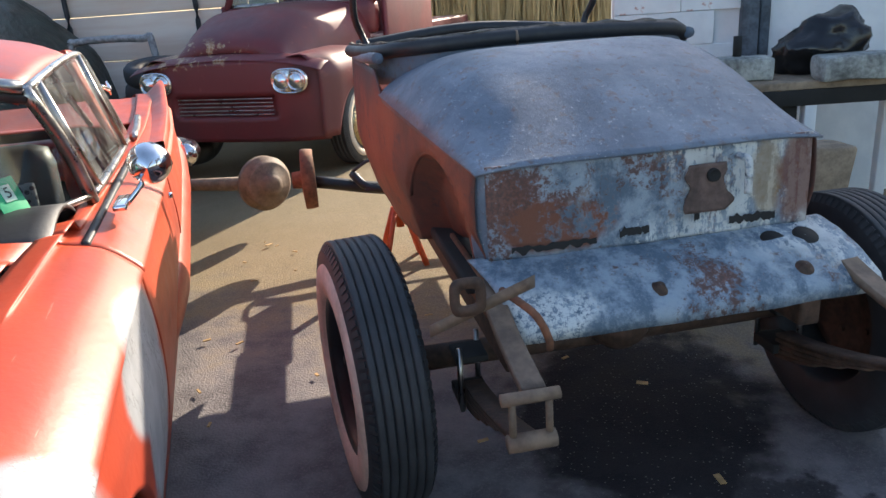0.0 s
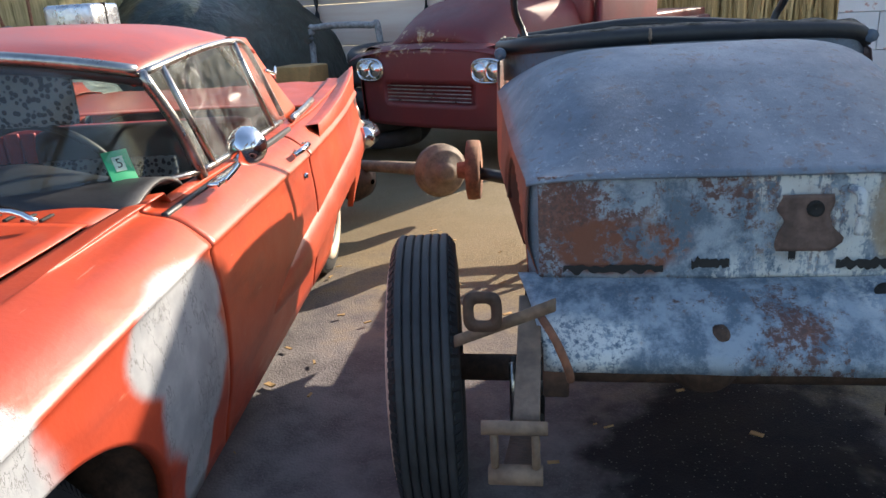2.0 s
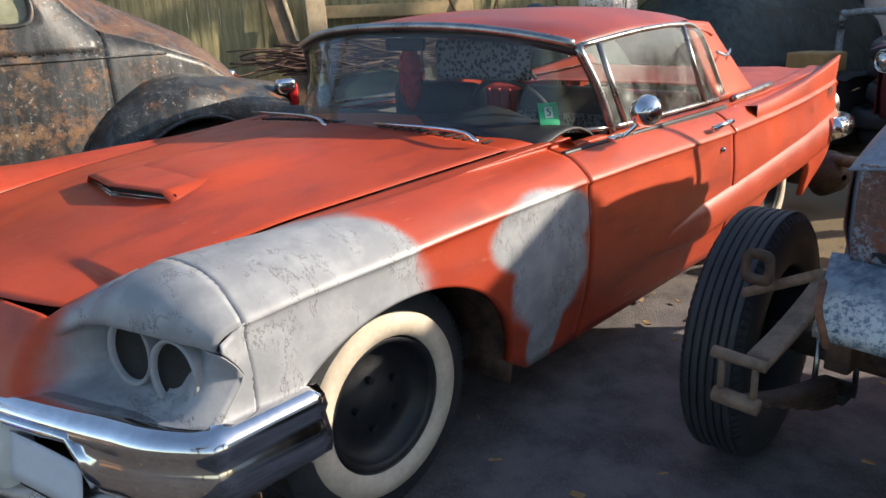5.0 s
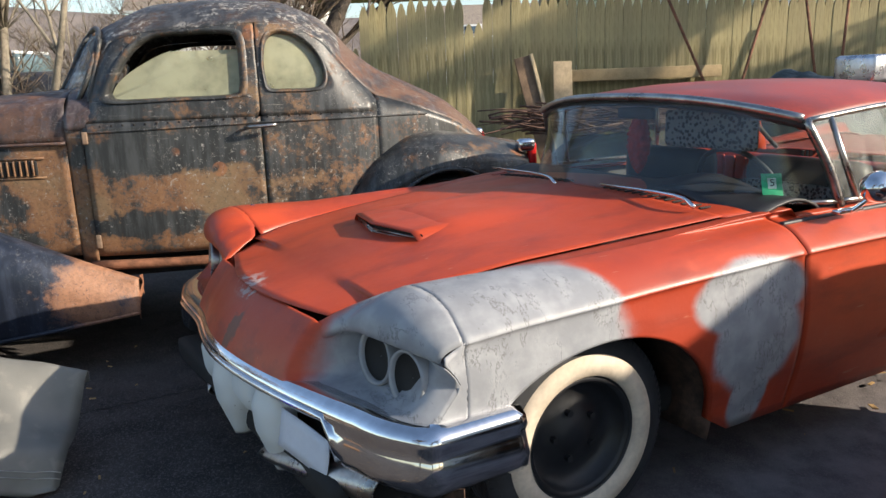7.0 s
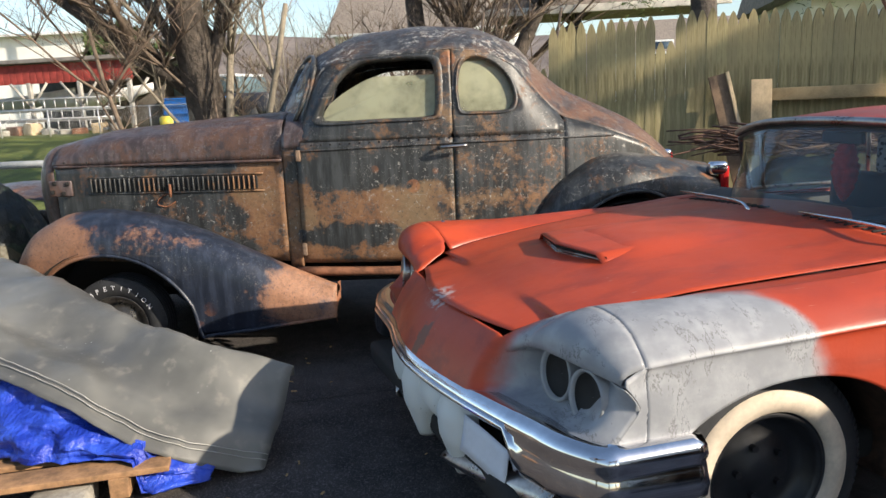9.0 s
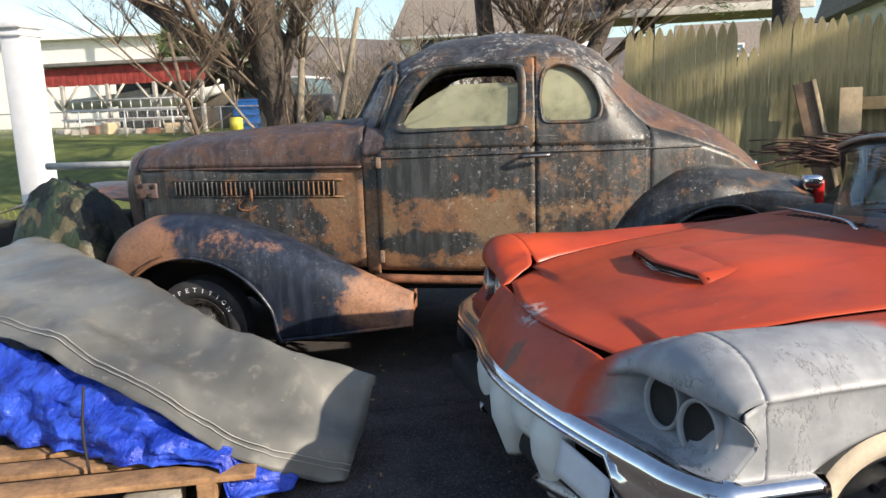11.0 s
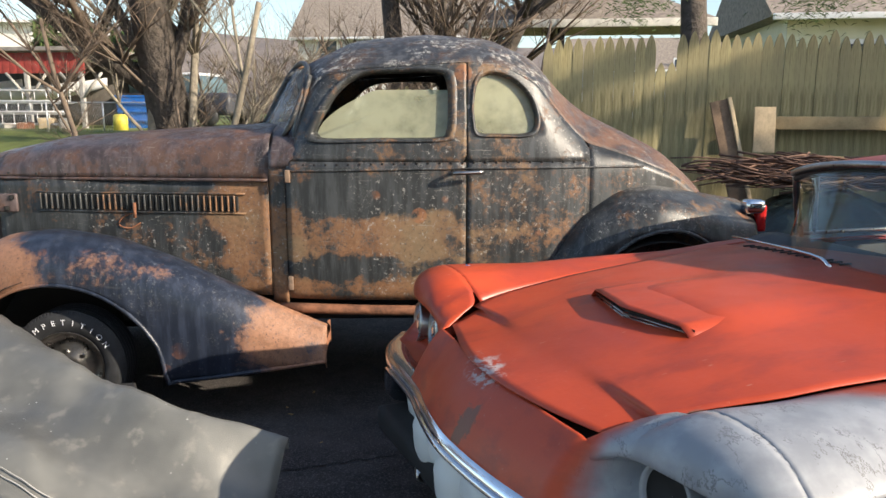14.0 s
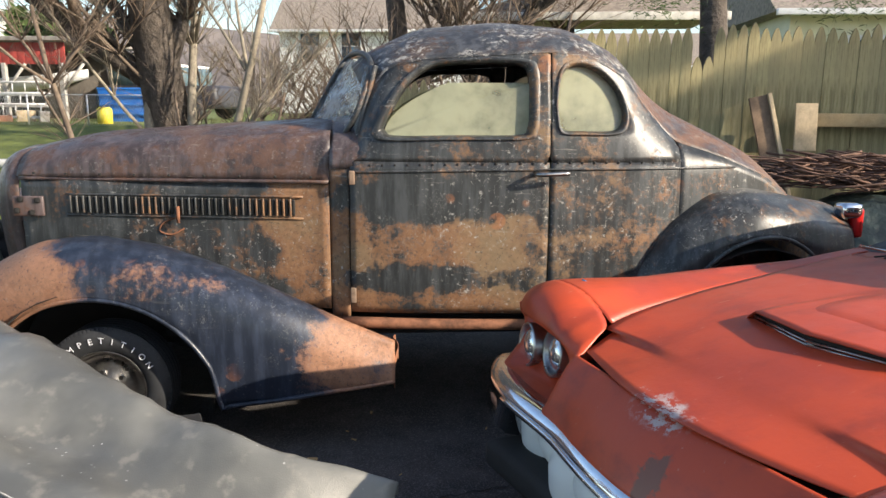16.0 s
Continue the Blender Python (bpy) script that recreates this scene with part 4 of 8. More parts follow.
def rusty(name, dark, rust, third, dark_amount, gloss=0.5, zones=True, specks=0.6, fender=False):
    m = Mat(name, dark, gloss)
    a, b, c = m.noise(1.5, 5, 0.62), m.noise(6, 7, 0.7), m.noise(34, 6, 0.75)
    drip = m.noise(9, 5, 0.65, m.stretched(2.2, 2.2, 0.30))
    mixv = m.math("ADD", m.math("MULTIPLY", a, 0.36), m.math("ADD", m.math("MULTIPLY", b, 0.34), m.math("MULTIPLY", c, 0.36)))
    if zones:
        # dark under the belt, rust across the middle, pale rust along the bottom
        band = m.math("ADD", m.math("MULTIPLY", m.blob(-1.50, 0.75, 0.84, 0.44, 0.5, 0.17, 0.8, 0.6, 7), 0.075), m.math("MULTIPLY", m.blob(-1.5, 0.75, 0.56, 0.60, 0.5, 0.09, 0.6, 0.6, 7), 0.11))
        band = m.math("SUBTRACT", band, m.math("MULTIPLY", m.blob(-1.45, 0.75, 1.06, 0.50, 0.4, 0.10, 0.6, 0.35, 6), 0.15))
        band = m.math("SUBTRACT", band, m.math("MULTIPLY", m.blob(-1.45, 0.75, 0.68, 0.50, 0.4, 0.07, 0.6, 0.5, 6), 0.09))
        band = m.math("ADD", band, m.math("MULTIPLY", m.blob(-0.85, 0.65, 0.95, 0.22, 0.5, 0.5, 0.8, 0.3, 5), 0.10))
        mixv = m.math("ADD", mixv, band)
    if fender:
        fb = m.math('ADD', m.math('MULTIPLY', m.blob(0.62, 0.8, 0.62, 0.42, 0.6, 0.40, 0.7, 0.25, 4), 0.26), m.math('MULTIPLY', m.blob(-1.12, 0.85, 0.36, 0.34, 0.5, 0.26, 0.8, 0.25, 4), 0.26))
        fb = m.math('ADD', fb, m.math('MULTIPLY', m.blob(0.10, 0.95, 0.72, 0.60, 0.3, 0.10, 0.8, 0.2, 5), 0.12))
        mixv = m.math('SUBTRACT', m.math('ADD', mixv, fb), 0.15)
    f = m.step(mixv, dark_amount - (0.07 if fender else 0.055), dark_amount + (0.09 if fender else 0.055))
    rc = m.mix(m.step(c, 0.35, 0.68), rust, tuple(v * 0.55 for v in rust))
    rc = m.mix(m.math("MULTIPLY", m.step(a, 0.48, 0.66), 0.6), rc, third)
    dc = m.mix(m.step(drip, 0.40, 0.66), dark, tuple(v * (1.9 if fender else 2.4) + 0.006 for v in dark))
    col = m.mix(f, dc, rc)
    sp = m.math("MULTIPLY", m.step(m.noise(24 if specks >= 1 else 42, 7, 0.8), 0.53 if specks >= 1 else 0.575, 0.57 if specks >= 1 else 0.63), m.step(m.noise(3.2, 4), 0.42, 0.55))
    col = m.mix(m.math("MULTIPLY", sp, specks), col, (0.36, 0.35, 0.32))
    spots = m.math("MULTIPLY", m.step(m.voronoi(4.6), 0.22, 0.19), m.step(m.noise(1.1, 2), 0.50, 0.56))
    col = m.mix(m.math("MULTIPLY", m.math("MULTIPLY", spots, m.step(b, 0.42, 0.56)), 0.6), col, (0.30, 0.12, 0.05))
    scratch = m.math("MULTIPLY", m.step(m.noise(30, 5, 0.7, m.stretched(0.22, 0.22, 2.4)), 0.60, 0.66), m.step(m.noise(2.1, 3), 0.45, 0.6))
    col = m.mix(m.math("MULTIPLY", scratch, 0.08 if fender else 0.55), col, (0.30, 0.28, 0.25))
    fl = m.math("MULTIPLY", m.step(m.noise(95, 5, 0.75), 0.56, 0.61), m.step(m.noise(4, 5, 0.75), 0.50, 0.62))
    col = m.mix(m.math("MULTIPLY", fl, 0.2 if fender else 0.38), col, (0.30, 0.29, 0.26))
    pit = m.math("MULTIPLY", m.step(m.noise(70, 5, 0.75), 0.57, 0.63), f)
    col = m.mix(m.math("MULTIPLY", pit, 0.6), col, tuple(v * 1.2 for v in dark))
    m.set("Base Color", col)
    m.set("Roughness", m.math("ADD", gloss, m.math("MULTIPLY", f, 0.28)))
    m.bump(m.math("ADD", m.math("MULTIPLY", c, 0.6), m.math("MULTIPLY", f, 0.5)), 0.28, 0.004)
    return m.mat


RC_BODY = rusty("rusted_black_body", (0.024, 0.026, 0.027), (0.285, 0.142, 0.068), (0.175, 0.145, 0.088), 0.578, 0.40, True, 0.9)
RC_HOOD = rusty("rusted_hood", (0.045, 0.034, 0.034), (0.155, 0.083, 0.058), (0.110, 0.073, 0.060), 0.54, 0.34, False, 0.3)
RC_FENDER = rusty("rusted_fender", (0.014, 0.019, 0.032), (0.38, 0.19, 0.11), (0.29, 0.15, 0.09), 0.56, 0.34, False, 0.25, True)
RC_DECK = rusty("brown_rusted_deck", (0.050, 0.040, 0.036), (0.19, 0.095, 0.058), (0.130, 0.098, 0.072), 0.52, 0.38, False, 0.45)
RC_ROOF = rusty("flaking_roof", (0.030, 0.032, 0.036), (0.13, 0.078, 0.056), (0.17, 0.165, 0.155), 0.545, 0.5, False, 1.0)

cp = thing("vintage_coupe", CP, "rusted black pre-war coupe with bare patchy steel panels", "car")
cw = prof([(0.80, 0.30), (0.62, 0.38), (0.3, 0.46), (-0.3, 0.55), (-0.90, 0.635), (-1.02, 0.695), (-1.3, 0.735), (-1.95, 0.765), (-2.4, 0.735), (-2.9, 0.62), (-3.3, 0.48), (-3.55, 0.34)], 0.12)
ct = prof([(-1.02, 0.55), (-1.2, 0.58), (-1.95, 0.69), (-2.2, 0.655), (-2.45, 0.60), (-2.7, 0.60), (-2.9, 0.60), (-3.3, 0.46), (-3.55, 0.30)], 0.10)
ce = prof([(-1.02, 1.26), (-1.10, 1.52), (-1.20, 1.665), (-1.35, 1.70), (-1.95, 1.735), (-2.15, 1.715), (-2.32, 1.63), (-2.45, 1.47), (-2.58, 1.33), (-2.8, 1.265), (-3.1, 1.15), (-3.30, 1.00), (-3.45, 0.80)], 0.07)
cc = prof([(-1.02, 1.60), (-1.15, 1.74), (-1.4, 1.885), (-1.75, 1.922), (-2.1, 1.895), (-2.35, 1.79), (-2.52, 1.60), (-2.66, 1.49), (-2.85, 1.40), (-3.1, 1.28), (-3.30, 1.11), (-3.45, 0.84)], 0.08)
chood = prof([(0.80, 1.20), (0.62, 1.275), (0.3, 1.345), (-0.3, 1.388), (-0.93, 1.425)], 0.1)


def c_side(x, z):
    """Half width of the cabin side at a height."""
    w, t = cw(x), ct(x)
    if z > 1.20:
        k = min(1.2, (z - 1.20) / max(0.08, ce(x) - 1.20 + 0.02))
        return w + (t - w) * max(0, k) ** 1.6
    return w + 0.012 * math.sin(math.pi * min(1, max(0, (z - 0.45) / 0.75))) - 0.03 * max(0, (0.62 - z) / 0.2) ** 2


def c_panel(x0, x1, z0, top, n=26, m=22):
    rows = []
    for x in np.linspace(x0, x1, n):
        zt = top(x)
        rows.append([(x, c_side(x, z), z) for z in np.linspace(z0(x), zt, m)])
    return sheet(rows)


def c_ring(win, inside, nr=6):
    """Panel round a window: from the window's outline out to the panel's edge."""
    cx, cz = sum(p[0] for p in win) / len(win), sum(p[1] for p in win) / len(win)
    rows = []
    for wx, wz in win:
        d = Vector((wx - cx, wz - cz))
        k = 1.0
        while inside(cx + d.x * k, cz + d.y * k) and k < 6:
            k += 0.01
        rows.append([(cx + d.x * s, c_side(cx + d.x * s, cz + d.y * s), cz + d.y * s) for s in np.linspace(1, k, nr)])
    return sheet(rows, close_u=True)


def outline(pts, n=72):
    q = curve_pts([(a, 0, b) for a, b in pts] + [(pts[0][0], 0, pts[0][1])], n + 1)[:-1]
    return [(v.x, v.z) for v in q]


DOORWIN = outline([(-1.165, 1.375), (-1.20, 1.45), (-1.30, 1.60), (-1.43, 1.675), (-1.65, 1.690), (-1.82, 1.685), (-1.865, 1.64), (-1.870, 1.50), (-1.862, 1.385), (-1.81, 1.352), (-1.50, 1.348), (-1.22, 1.345)])
QWIN = outline([(-1.995, 1.40), (-1.985, 1.52), (-2.01, 1.645), (-2.08, 1.683), (-2.18, 1.655), (-2.27, 1.575), (-2.312, 1.47), (-2.30, 1.395), (-2.24, 1.372), (-2.10, 1.372), (-2.02, 1.375)])
CUT = 1.235
for side in (1, -1):
    def put(name, bm, mat_, label="", thick=0.003):
        return part(name, bm if side > 0 else mirrored(bm), mat_, cp, label, thick)

    door_lo = c_panel(-1.948, -1.025, lambda x: 0.515, lambda x: CUT, 30, 20)
    door_up = c_ring(DOORWIN, lambda x, z: -1.948 < x < -1.025 and CUT < z < ce(x) - 0.004)
    put("door", join(door_lo, door_up), RC_BODY, "rusted black door with an open window")
    q_lo = c_panel(-2.60, -1.955, lambda x: 0.45, lambda x: CUT, 24, 20)
    q_up = c_ring(QWIN, lambda x, z: -2.60 < x < -1.955 and CUT < z < ce(x))
    tail = c_panel(-3.44, -2.60, lambda x: 0.45 + 0.10 * max(0, (-2.9 - x)), lambda x: ce(x), 30, 20)
    put("quarter_panel", join(q_lo, q_up, tail), RC_BODY, "rusted quarter panel")
    for win, nm in ((DOORWIN, "door_window_rim"), (QWIN, "quarter_window_rim")):
        cx, cz = sum(p_[0] for p_ in win) / len(win), sum(p_[1] for p_ in win) / len(win)
        rows = []
        for wx, wz in win:
            y = c_side(wx, wz)
            ux, uz = wx - cx, wz - cz
            rows.append([(cx + ux * 1.10, y + 0.002, cz + uz * 1.10), (cx + ux * 1.05, y + 0.012, cz + uz * 1.07), (wx, y + 0.004, wz), (cx + ux * 0.965, y - 0.022, cz + uz * 0.955), (cx + ux * 0.95, y - 0.045, cz + uz * 0.94)])
        put(nm, sheet(rows, close_u=True), RC_BODY, "", 0.0)
        bm = bmesh.new()
        cv = bm.verts.new((cx, c_side(cx, cz) - 0.035, cz))
        arc = nm == "door_window_rim"
        ring = [bm.verts.new((x, c_side(x, z) - 0.035, min(z, 1.352 + 0.245 * min(1.0, max(0.0, (-1.185 - x) / 0.30)) ** 0.5 if arc else 9.0))) for x, z in win]
        for i in range(len(ring)):
            bm.faces.new((cv, ring[i], ring[(i + 1) % len(ring)]))
        gl = put("window_glass", bm, OLDGLASS, "fogged yellowish window glass", 0.0)
        gl.visible_shadow = False
    # hood side with louvre slots
    rows = [[(x, cw(x) - 0.004 + 0.012 * math.sin(math.pi * (z - 0.5) / 0.65), z) for z in np.linspace(0.52, 1.128, 14)] for x in np.linspace(-0.925, 0.60, 40)]
    put("hood_side", sheet(rows), RC_BODY, "rusted hood side panel with louvres")
    for i in range(34 if side > 0 else 0):
        x = -0.755 + 1.075 * i / 33
        put("louvre", block(x, cw(x) + 0.010, 1.01 + 0.0 * x, 0.014, 0.012, 0.078, 0.004), BLACK, "dark louvre slot", 0.0)
        put("louvre_lip", block(x + 0.0145, cw(x) + 0.013, 1.01, 0.010, 0.016, 0.084, 0.004), RC_BODY, "", 0.0)
    put("louvre_frame", tube([(-0.80, cw(-0.80) + 0.008, 1.062), (-0.2, cw(-0.2) + 0.012, 1.060), (0.36, cw(0.36) + 0.010, 1.056)], 0.006, 6, 20), RC_BODY, "", 0.0)
    put("louvre_frame", tube([(-0.80, cw(-0.80) + 0.008, 0.958), (-0.2, cw(-0.2) + 0.012, 0.958), (0.36, cw(0.36) + 0.010, 0.956)], 0.006, 6, 20), RC_BODY, "", 0.0)
    put("hood_hinge_strip", tube([(-0.925, cw(-0.92) + 0.006, 1.135), (-0.2, cw(-0.2) + 0.008, 1.132), (0.60, cw(0.6) + 0.006, 1.128)], 0.009, 8, 30), RC_HOOD, "", 0.0)
    put("hood_handle", join(tube([(-0.20, cw(-0.2) + 0.03, 1.01), (-0.20, cw(-0.2) + 0.035, 0.93)], 0.009, 6), tube([(-0.20, cw(-0.2) + 0.012, 0.96), (-0.12, cw(-0.12) + 0.012, 0.925), (-0.10, cw(-0.1) + 0.012, 0.885), (-0.16, cw(-0.16) + 0.012, 0.87), (-0.22, cw(-0.2) + 0.012, 0.90)], 0.004, 6, 20)), RUST, "rusty hood latch handle", 0.0)
    # cowl side
    rows = [[(x, cw(x) + (0.0 if z < 1.2 else -(z - 1.2) * 0.9), z) for z in np.linspace(0.48, 1.34, 22)] for x in np.linspace(-1.02, -0.93, 6)]
    put("cowl_side", sheet(rows), RC_BODY)
    put("door_hinge", block(-1.035, cw(-1.03) + 0.012, 0.60, 0.028, 0.026, 0.075, 0.006), DUSTYSTEEL, "bare door hinge", 0.0)
    put("door_hinge", block(-1.035, cw(-1.03) + 0.012, 1.16, 0.028, 0.026, 0.065, 0.006), DUSTYSTEEL, "", 0.0)
    put("sill", tube([(-0.98, 0.69, 0.465), (-1.5, 0.725, 0.455), (-2.2, 0.74, 0.45)], 0.028, 8), RUST, "rusty sill", 0.0)
    put("belt_moulding", tube([(x, c_side(x, 1.20 + 0.01 * (-x - 1)) + 0.003, 1.185 + 0.02 * min(1, (-x - 1))) for x in np.linspace(-1.03, -2.9, 24)], 0.006, 6, 60), RC_BODY, "", 0.0)
    for i in range(26):
        x = -1.06 - 0.058 * i
        put("moulding_hole", block(x, c_side(x, 1.24) + 0.002, 1.215 + 0.02 * min(1, (-x - 1)), 0.011, 0.006, 0.011, 0.003), BLACK, "", 0.0)
    put("door_handle", tube([(-1.885, c_side(-1.88, 1.18), 1.185), (-1.885, c_side(-1.88, 1.18) + 0.055, 1.185), (-1.93, c_side(-1.93, 1.18) + 0.070, 1.187), (-2.03, c_side(-2.0, 1.18) + 0.060, 1.19)], 0.011, 8, 16), DULLCHROME, "worn chrome lever handle", 0.0)
    # front fender
    ft = prof([(0.86, 0.36), (0.78, 0.58), (0.62, 0.76), (0.40, 0.865), (0.15, 0.895), (-0.15, 0.855), (-0.45, 0.755), (-0.75, 0.62), (-1.0, 0.50), (-1.23, 0.40)], 0.10)
    fo = prof([(0.86, 0.66), (0.6, 0.84), (0.2, 0.93), (-0.3, 0.965), (-0.7, 0.955), (-1.0, 0.91), (-1.23, 0.875)], 0.1)
    fi = prof([(0.86, 0.42), (0.3, 0.44), (-0.3, 0.53), (-0.9, 0.66), (-1.23, 0.70)], 0.1)

    def fbot(x):
        z = 0.145 + 0.075 * min(1, max(0, (-0.42 - x) / 0.8))
        if x > -0.44:
            d = 1 - ((x - 0.10) / 0.56) ** 2
            z = 0.10 + 0.545 * max(0.0, d) ** 0.5 if d > 0 else 0.12
            z = max(z, 0.145 if x < 0 else 0.24)
        return z
    rows = []
    for x in np.linspace(0.85, -1.23, 84):
        t, o, inn, b = ft(x), fo(x), fi(x), fbot(x)
        b = min(b, t - 0.02)
        sec = curve_pts([(x, inn, t - 0.09), (x, inn + (o - inn) * 0.35, t - 0.012), (x, inn + (o - inn) * 0.62, t - 0.006), (x, o - 0.05, t - 0.06), (x, o - 0.008, t - 0.15), (x, o, max(b, t - 0.28))], 22)
        sec = [Vector((q.x, q.y, max(q.z, b))) for q in sec]
        for k in np.linspace(0.2, 1, 8):
            z = sec[21].z + (b - sec[21].z) * k
            sec.append(Vector((x, o - 0.012 * k, z)))
        sec.append(Vector((x, o - 0.035, b + 0.006)))
        rows.append([tuple(q) for q in sec])
    put("front_fender", sheet(rows), RC_FENDER, "rust-brown and blue-black sweeping front fender", 0.004)
    put("fender_bead", tube([(x, fo(x) - 0.006, fbot(x) + 0.004) for x in np.linspace(0.60, -1.22, 60)], 0.011, 8, 120), RC_FENDER, "", 0.0)
    put("torn_fender_edge", sheet([[(-1.235 + 0.012 * math.sin(9 * v), 0.70 + 0.17 * v, 0.40 - 0.17 * v ** 3 - w * (0.06 + 0.02 * math.sin(17 * v))) for v in np.linspace(0, 1, 20)] for w in np.linspace(0, 1, 5)]), RUST, "torn rusty fender edge", 0.003)
    # rear fender
    rt = prof([(-2.30, 0.45), (-2.40, 0.72), (-2.56, 0.94), (-2.76, 1.065), (-2.95, 1.09), (-3.15, 1.055), (-3.35, 1.01), (-3.54, 0.975)], 0.10)
    ro = prof([(-2.30, 0.79), (-2.5, 0.86), (-2.9, 0.90), (-3.25, 0.84), (-3.54, 0.66)], 0.1)
    rows = []
    for x in np.linspace(-2.31, -3.53, 60):
        t, o = rt(x), ro(x)
        d = 1 - ((x + 2.97) / 0.44) ** 2
        b = max(0.26, 0.30 + 0.60 * max(0, d) ** 0.5 if d > 0 else 0.26)
        b = min(b, t - 0.02)
        yi = cw(max(-3.5, x)) - 0.04
        sec = curve_pts([(x, yi, t + 0.02), (x, yi + (o - yi) * 0.4, t), (x, o - 0.05, t - 0.07), (x, o, t - 0.19)], 16)
        sec = [Vector((q.x, q.y, max(q.z, b))) for q in sec]
        for k in np.linspace(0.15, 1, 8):
            sec.append(Vector((x, o - 0.01 * k, sec[15].z + (b - sec[15].z) * k)))
        rows.append([tuple(q) for q in sec])
    put("rear_fender", sheet(rows), RC_BODY, "rusted bulging rear fender", 0.004)
    put("fender_bead", tube([(-2.97 + 0.44 * math.cos(a), ro(-2.97 + 0.44 * math.cos(a)) - 0.004, 0.30 + 0.60 * math.sin(a)) for a in np.linspace(0.05, math.pi - 0.05, 30)], 0.011, 8, 60), RC_BODY, "", 0.0)
    put("tail_lamp", block(-3.555, 0.60, 0.925, 0.05, 0.075, 0.15, 0.018), LAMPRED, "red tail lamp", 0.0)
    put("tail_lamp_shell", block(-3.515, 0.595, 0.985, 0.11, 0.095, 0.08, 0.025), CHROME, "bright chrome tail lamp shell", 0.0)
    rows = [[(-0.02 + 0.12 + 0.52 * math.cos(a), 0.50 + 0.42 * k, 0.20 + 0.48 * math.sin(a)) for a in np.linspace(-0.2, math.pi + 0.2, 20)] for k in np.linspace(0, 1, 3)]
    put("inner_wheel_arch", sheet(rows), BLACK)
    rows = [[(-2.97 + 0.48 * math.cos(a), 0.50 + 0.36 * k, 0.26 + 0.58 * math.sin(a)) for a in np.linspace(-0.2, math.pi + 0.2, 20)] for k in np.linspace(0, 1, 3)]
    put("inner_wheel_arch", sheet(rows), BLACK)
# roof and rear deck in one sweep
rows = []
for x in np.linspace(-1.105, -3.44, 70):
    e, c, t = ce(x), cc(x), c_side(x, ce(x))
    rows.append([(x + 0.10 * (1 - v * v) * (1 if x > -1.2 else max(0, 1 - (-1.2 - x) / 0.4)), v * t, e + (c - e) * (1 - abs(v) ** 2.6)) for v in np.linspace(-1, 1, 41)])
deck = part("roof_and_deck", sheet(rows), RC_ROOF, cp, "flaking grey roof running into the brown rusted rear deck", 0.004)
deck.data.materials.append(RC_DECK)
for f_ in deck.data.polygons:
    if f_.center.x < -2.42 + 0.10 * noise.noise(f_.center * 6):
        f_.material_index = 1
rows = []
for x in np.linspace(0.62, -0.93, 40):
    w, t = cw(x), chood(x)
    half = curve_pts([(x, 0, t), (x, w * 0.35, t - 0.006), (x, w * 0.72, t - 0.035), (x, w * 0.94, t - 0.10), (x, w, 1.138)], 18)
    rows.append([(q.x, -q.y, q.z) for q in half[::-1]] + [tuple(q) for q in half[1:]])
part("hood_top", sheet(rows), RC_HOOD, cp, "brown rusted hood top", 0.003)
for i in range(9):
    x = -0.84 + 0.17 * i
    part("hood_rivet", block(x, cw(x) + 0.010, 1.155, 0.012, 0.008, 0.012, 0.003), BLACK, cp)
# cowl top and grille shell
rows = []
for x in np.linspace(-0.93, -1.08, 8):
    w = cw(-0.93) + (x + 0.93) * -0.2
    t = 1.425 - (x + 0.93) * 0.15
    half = curve_pts([(x, 0, t), (x, w * 0.4, t - 0.008), (x, w * 0.75, t - 0.04), (x, w * 0.96, t - 0.13), (x, w + 0.012, 1.20)], 16)
    rows.append([(q.x, -q.y, q.z) for q in half[::-1]] + [tuple(q) for q in half[1:]])
part("cowl_top", sheet(rows), RC_HOOD, cp, "", 0.003)
rows = []
for k in np.linspace(0, 1, 10):
    x = 0.625 + 0.20 * k
    w, t = cw(0.625) * (1 - 0.52 * k ** 2.2), chood(0.62) - 0.10 * k ** 2
    half = curve_pts([(x + 0.02, 0, t), (x, w * 0.6, t - 0.03), (x - 0.01, w * 0.98, t - 0.16), (x - 0.01, w * 0.96, 0.85), (x - 0.03, w * 0.80, 0.55)], 20)
    rows.append([(q.x, -q.y, q.z) for q in half[::-1]] + [tuple(q) for q in half[1:]])
part("grille_shell", sheet(rows), RC_HOOD, cp, "rusted grille shell", 0.004)
for side in (1, -1):
    lampb = part("lamp_bracket", block(0.55, side * 0.432, 0.995, 0.15, 0.02, 0.10, 0.009), RC_HOOD, cp, "bare lamp bracket with bolt holes")
    for dx, dz in ((-0.05, 0.03), (0.03, 0.035), (0.05, -0.02), (-0.02, -0.03)):
        part("bolt_hole", block(0.55 + dx, side * 0.447, 0.995 + dz, 0.026, 0.006, 0.026, 0.006), BLACK, lampb)
